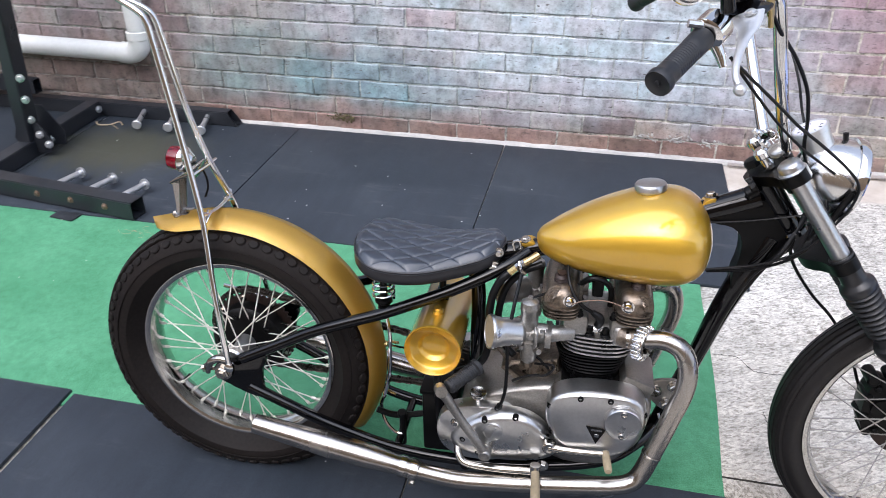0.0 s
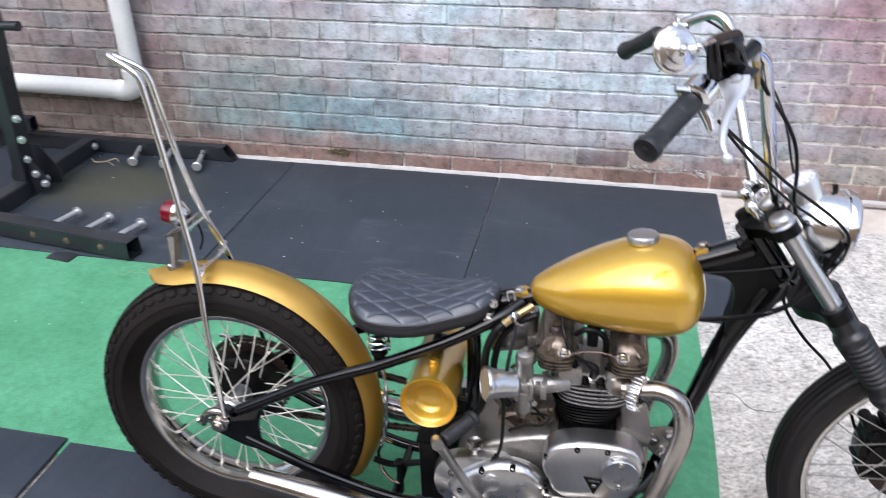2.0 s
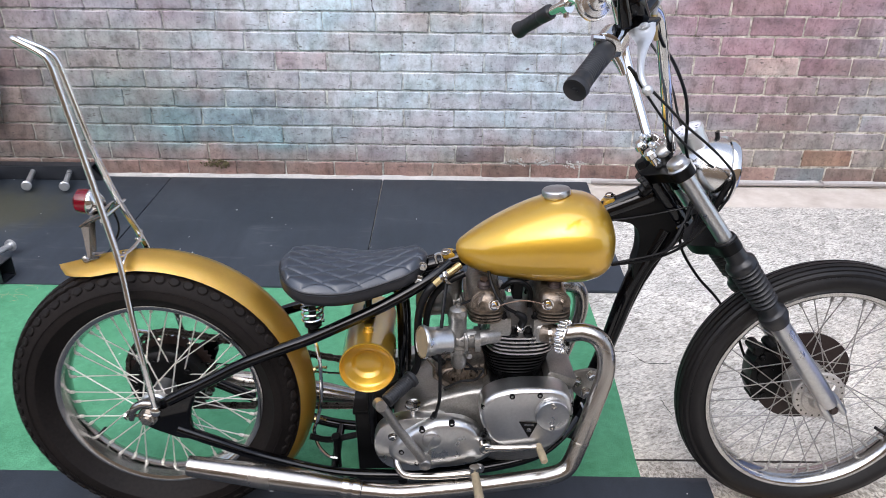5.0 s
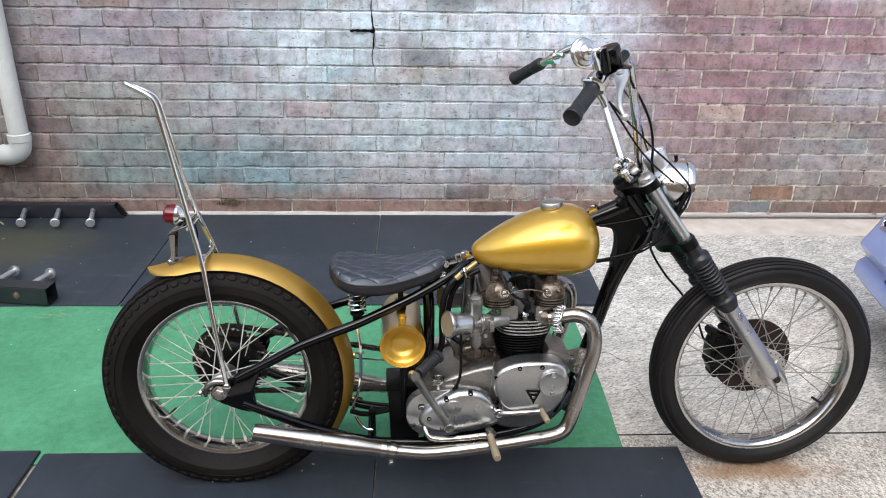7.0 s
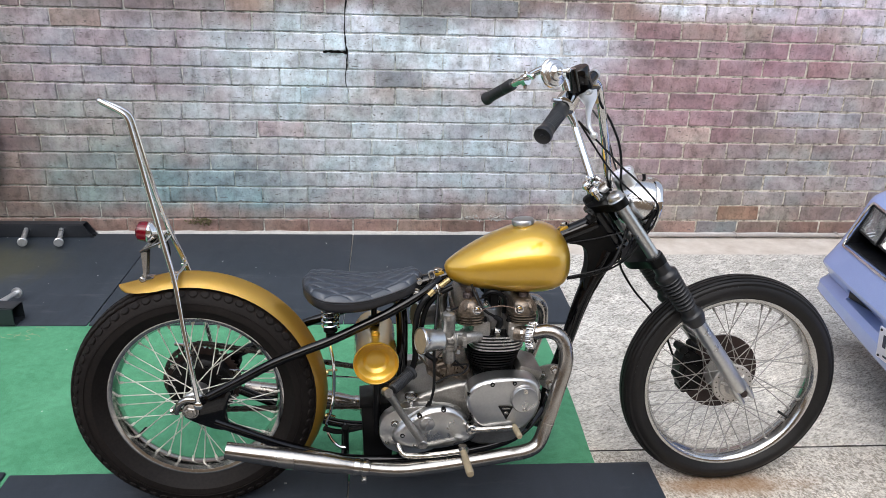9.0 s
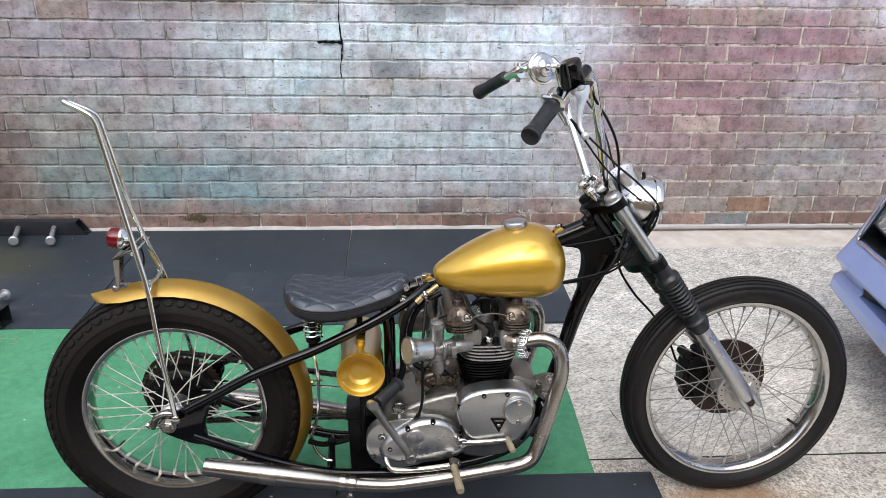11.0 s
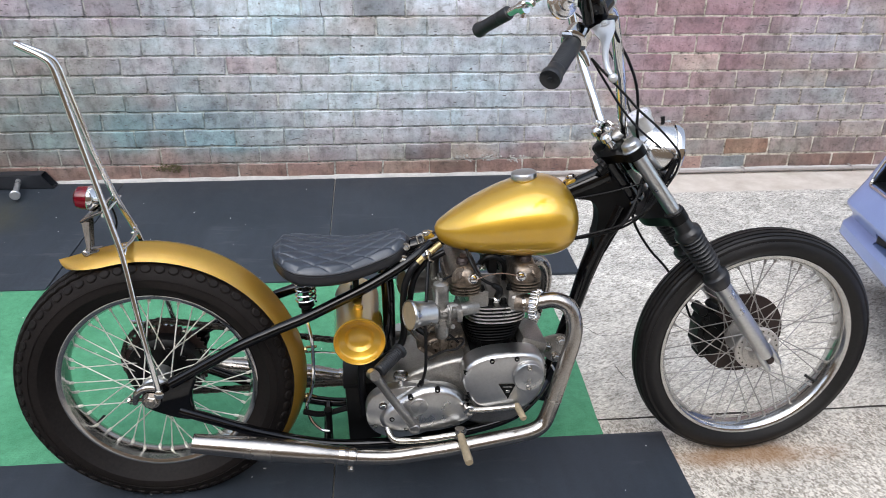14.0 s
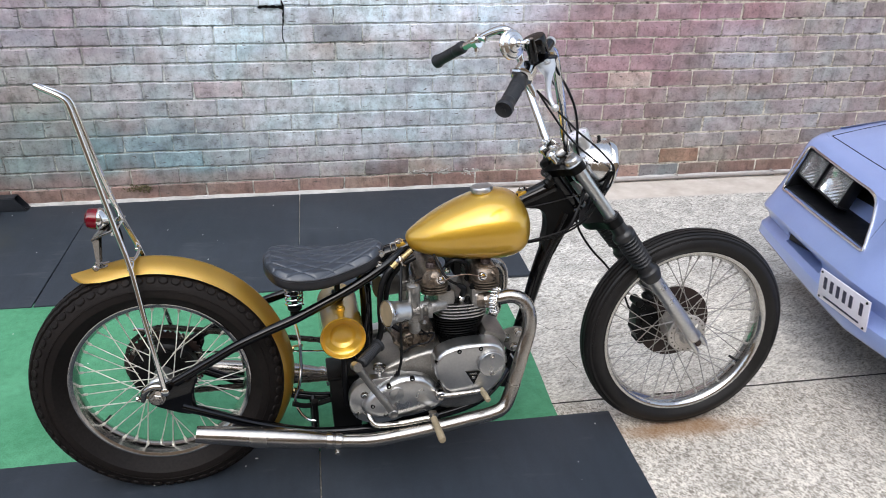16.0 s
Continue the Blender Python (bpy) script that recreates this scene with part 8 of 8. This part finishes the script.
        for v in (0.080, 0.693):
            bm = bmesh.new()
            a = [bm.verts.new((front(v) + d, s * v, lift(v, z))) for z, d in ((0.470, 0.056), (0.636, 0.134), (0.664, 0.270), (0.470, 0.190))]
            b = [bm.verts.new(x.co + V(0, s * (0.006 if v < 0.4 else -0.006), 0)) for x in a]
            bm.faces.new(a)
            bm.faces.new(b)
            for k in range(4):
                bm.faces.new((a[k], a[(k + 1) % 4], b[(k + 1) % 4], b[k]))
            part("grille_cheek", bm, CAR_TRIM, grille)
        # painted corner that slants the opening's inner end
        bm = bmesh.new()
        poly = [(0.071, 0.474), (0.092, 0.51), (0.122, 0.56), (0.152, 0.605), (0.183, 0.634), (0.235, 0.645), (0.071, 0.645)]
        face = [V(front(v) + float(np.interp(z, zs, [q[1] for q in prof])) + 0.001, s * v, lift(v, z)) for v, z in poly]
        a = [bm.verts.new(p) for p in face]
        b = [bm.verts.new(p + V(0.006, 0, 0)) for p in face]
        bm.faces.new(a)
        bm.faces.new(b)
        for k in range(len(a)):
            bm.faces.new((a[k], a[(k + 1) % len(a)], b[(k + 1) % len(a)], b[k]))
        part("nose_corner", bm, CAR_PAINT, root)
        for v in (0.618, 0.428):
            zl = 0.577
            turn = -s * 11
            m = pose(front(v) + float(np.interp(zl, zs, [q[1] for q in prof])) + 0.020, s * v, lift(v, zl), 0, 20, turn)
            w, h = 0.166, 0.100
            bm = bmesh.new()
            rows = []
            for i in range(13):
                row = []
                for j in range(17):
                    a, b = -1 + 2 * j / 16, -1 + 2 * i / 12
                    row.append(bm.verts.new(m @ V(0.046 * (1 - 0.62 * a * a - 0.38 * b * b) + 0.003 * math.sin(9 * a), a * w / 2, b * h / 2)))
                rows.append(row)
            grid_faces(bm, rows)
            lathe(bm, [(0, 0.0), (0.010, 0.0), (0.012, 0.006), (0.008, 0.016), (0, 0.018)], m @ V(0.036, 0, 0), m.to_3x3() @ V(-1, 0, 0), 14)
            bulb = part("headlight", bm, REFLECTOR, root, "rectangular sealed headlight with a silvered bowl", 60)
            bm = bmesh.new()
            block(bm, m @ pose(-0.006, 0, 0), 0.008, w - 0.002, h - 0.002, 0.003, 3)
            part("headlight_lens", bm, LAMP_GLASS, bulb).visible_shadow = False
            bm = bmesh.new()
            for dy, dz, sy, sz in ((0, h / 2 + 0.003, w + 0.012, 0.006), (0, -h / 2 - 0.003, w + 0.012, 0.006), (w / 2 + 0.003, 0, 0.006, h), (-w / 2 - 0.003, 0, 0.006, h)):
                block(bm, m @ pose(0.012, dy, dz), 0.046, sy, sz, 0.002)
            part("headlight_bezel", bm, CAR_TRIM, bulb)
        bm = bmesh.new()
        block(bm, pose(front(0.38) + 0.080, s * 0.38, 0.36, 0, 0, s * 9), 0.012, 0.27, 0.05, 0.003)
        part("intake", bm, CAR_TRIM, root)
        for u in (0.98, 3.72):
            bm = bmesh.new()
            lathe(bm, [(0.19, -0.10), (0.28, -0.10), (0.295, -0.08), (0.30, 0.0), (0.295, 0.08), (0.28, 0.10), (0.19, 0.10)], (u, s * 0.69, 0.30), (0, s, 0), 40, True)
            wheel = part("wheel", bm, RUBBER, root, "black car tyre")
            bm = bmesh.new()
            lathe(bm, [(0.195, 0.09), (0.18, 0.07), (0.06, 0.05), (0.05, 0.08), (0, 0.085)], (u, s * 0.69, 0.30), (0, s, 0), 30)
            part("rim", bm, ALU, wheel)
    bm = bmesh.new()
    dome(bm, [(-0.022, 0.56), (0.0, 0.65), (0.022, 0.56)], -0.09, -0.092, 0.001, 1, 1)
    bmesh.ops.transform(bm, matrix=Matrix.Rotation(radians(90), 4, "Z"), verts=bm.verts[:])
    part("nose_badge", bm, RED_PAINT, root, "red nose badge")
    # plate with plain bars in place of its characters
    m = pose(-0.013, 0.014, 0.366, 0, -6, 3)
    bm = bmesh.new()
    block(bm, m, 0.006, 0.236, 0.110, 0.003)
    plate = part("number_plate", bm, PLATE_WHITE, root, "white number plate with dark bars")
    for k in range(5):
        bm = bmesh.new()
        block(bm, m @ pose(-0.0036, 0.086 - k * 0.031, 0.012), 0.0015, 0.016, 0.044, 0.0006, 1)
        part("bar", bm, PLATE_INK, plate)
    bm = bmesh.new()
    block(bm, m @ pose(-0.0036, -0.086, 0.012), 0.0015, 0.016, 0.044, 0.0006, 1)
    part("bar", bm, PLATE_INK, plate)
    bm = bmesh.new()
    block(bm, m @ pose(-0.0036, 0.0, -0.038), 0.0015, 0.17, 0.007, 0.0005, 1)
    part("line_bar", bm, PLATE_INK, plate)
    for dy in (-0.106, 0.106):
        for dz in (-0.046, 0.046):
            bm = bmesh.new()
            lathe(bm, [(0, 0), (0.0045, 0), (0.0035, 0.003), (0, 0.003)], m @ V(-0.003, dy, dz), m.to_3x3() @ V(-1, 0, 0), 10)
            part("plate_screw", bm, BLACK_IRON, plate)
    # cabin, boot and floor, beyond the nose
    bm = bmesh.new()
    secs = [(1.50, 0.72, 0.79, 0.68), (2.15, 0.74, 1.15, 0.53), (2.9, 0.74, 1.18, 0.51), (3.7, 0.74, 0.88, 0.60), (4.70, 0.75, 0.83, 0.70)]
    rows = [[bm.verts.new((u, y, z)) for y, z in ((-lo, 0.73), (-hi, top - 0.03), (-hi * 0.6, top), (hi * 0.6, top), (hi, top - 0.03), (lo, 0.73))] for u, lo, top, hi in secs]
    grid_faces(bm, rows)
    bm.faces.new(rows[0])
    bm.faces.new(rows[-1])
    part("cabin", bm, CAR_PAINT, root)
    bm = bmesh.new()
    a = [bm.verts.new(p) for p in ((1.53, -0.66, 0.82), (2.10, -0.50, 1.125), (2.10, 0.50, 1.125), (1.53, 0.66, 0.82))]
    b = [bm.verts.new(v.co + V(-0.012, 0, 0.012)) for v in a]
    bm.faces.new(a)
    bm.faces.new(b)
    for k in range(4):
        bm.faces.new((a[k], a[(k + 1) % 4], b[(k + 1) % 4], b[k]))
    part("windscreen", bm, BLACK_GLOSS, root, "dark tinted windscreen")
    bm = bmesh.new()
    block(bm, pose(2.5, 0, 0.22), 4.2, 1.35, 0.10, 0.02)
    part("floor_pan", bm, CAR_TRIM, root)


car()

# ---- bricks of the wall, last ----
PITCH, COURSE, Z0 = 0.2408, 0.0892, 0.003


def brick_mesh(seed, length):
    """A brick with an uneven, chipped arris; its face looks towards -y."""
    rng = random.Random(seed)
    a, b = (length - 0.0062) / 2, (COURSE - 0.0066) / 2
    xs = [-a + 0.004 + (2 * a - 0.008) * k / 5 for k in range(6)]
    ring = [(x, -b) for x in xs] + [(a, -b + 0.004), (a, 0.0), (a, b - 0.004)] + [(x, b) for x in xs[::-1]] + [(-a, b - 0.004), (-a, 0.0), (-a, -b + 0.004)]
    n = len(ring)
    outer = []
    for x, z in ring:
        cut = 0.0032 if rng.random() < 0.07 else 0.0
        kx, kz = 1 - (rng.uniform(-0.0012, 0.0020) + cut) / a, 1 - (rng.uniform(-0.0012, 0.0020) + cut) / b
        outer.append((x * (kx if abs(x) > a * 0.99 else 1.0), z * (kz if abs(z) > b * 0.99 else 1.0)))
    inset = [(x * (1 - 0.0036 / a), z * (1 - 0.0036 / b)) for x, z in outer]
    tip, nod = rng.uniform(-0.0012, 0.0012) / a, rng.uniform(-0.001, 0.001) / b
    verts = [(x, 0.025, z) for x, z in outer] + [(x, -0.0212 + tip * x + nod * z, z) for x, z in outer] + [(x, -0.0248 + tip * x + nod * z, z) for x, z in inset]
    faces = [tuple(range(2 * n, 3 * n))]
    for k in range(n):
        j = (k + 1) % n
        faces += [(k, j, n + j, n + k), (n + k, n + j, 2 * n + j, 2 * n + k)]
    me = bpy.data.meshes.new("brick")
    me.from_pydata(verts, [], faces)
    return me


def bricks():
    shapes = [brick_mesh(40 + k, PITCH) for k in range(16)]
    for me in shapes:
        me.materials.append(BRICK)
    odd = {}

    def variant(me, mat):
        if (me.name, mat.name) not in odd:
            c = me.copy()
            c.materials.clear()
            c.materials.append(mat)
            odd[me.name, mat.name] = c
        return odd[me.name, mat.name]

    single = [(2.10, 0.14, BRICK_ORANGE), (1.75, 0.60, BRICK_BEIGE), (-0.37, 0.59, BRICK_PINK), (0.21, 0.86, BRICK_DARK), (0.62, 1.22, BRICK_DARK), (0.42, 1.13, BRICK_DARK), (-1.22, 1.13, BRICK_FOOT), (2.02, 0.05, BRICK_DARK)]
    rng = random.Random(77)
    verts, polys = [], []
    for c in range(30):
        zc = Z0 + COURSE * (c + 0.5)
        # the stretcher bond shifts half a brick from course to course, a little unevenly
        shift = (-0.248 if c % 2 == 0 else -0.1285) + rng.uniform(-0.012, 0.012)
        for k in range(-14, 16):
            x = shift + PITCH * (k + 0.5)
            if not -3.4 < x < 3.9:
                continue
            y = 0.0296 + rng.uniform(-0.0010, 0.0010)
            near = -2.05 < x < 3.0 and c < 15
            m = pose(x + rng.uniform(-0.0015, 0.0015), y, zc + rng.uniform(-0.0012, 0.0012), rng.uniform(-0.5, 0.5), rng.uniform(-0.25, 0.25), rng.uniform(-0.25, 0.25))
            me = shapes[rng.randrange(len(shapes))]
            for bx, bz, mat in single:
                if near and abs(x - bx) < PITCH / 2 and abs(zc - bz) < COURSE / 2:
                    me = variant(me, mat)
            if near and c == 0 and me.name in [q.name for q in shapes]:
                me = variant(me, BRICK_FOOT)
            if near:
                o = new("brick", me)
                o.parent = WALL
                o.matrix_basis = m
            else:
                base = len(verts)
                verts += [tuple(m @ v.co) for v in me.vertices]
                polys += [tuple(base + i for i in p.vertices) for p in me.polygons]
    rest = bpy.data.meshes.new("bricks")
    rest.from_pydata(verts, [], polys)
    rest.materials.append(BRICK_FAR)
    o = new("bricks", rest)
    o.parent = WALL
    tagged(o, "sprayed bricks further along the wall", kind="stuff")


bricks()
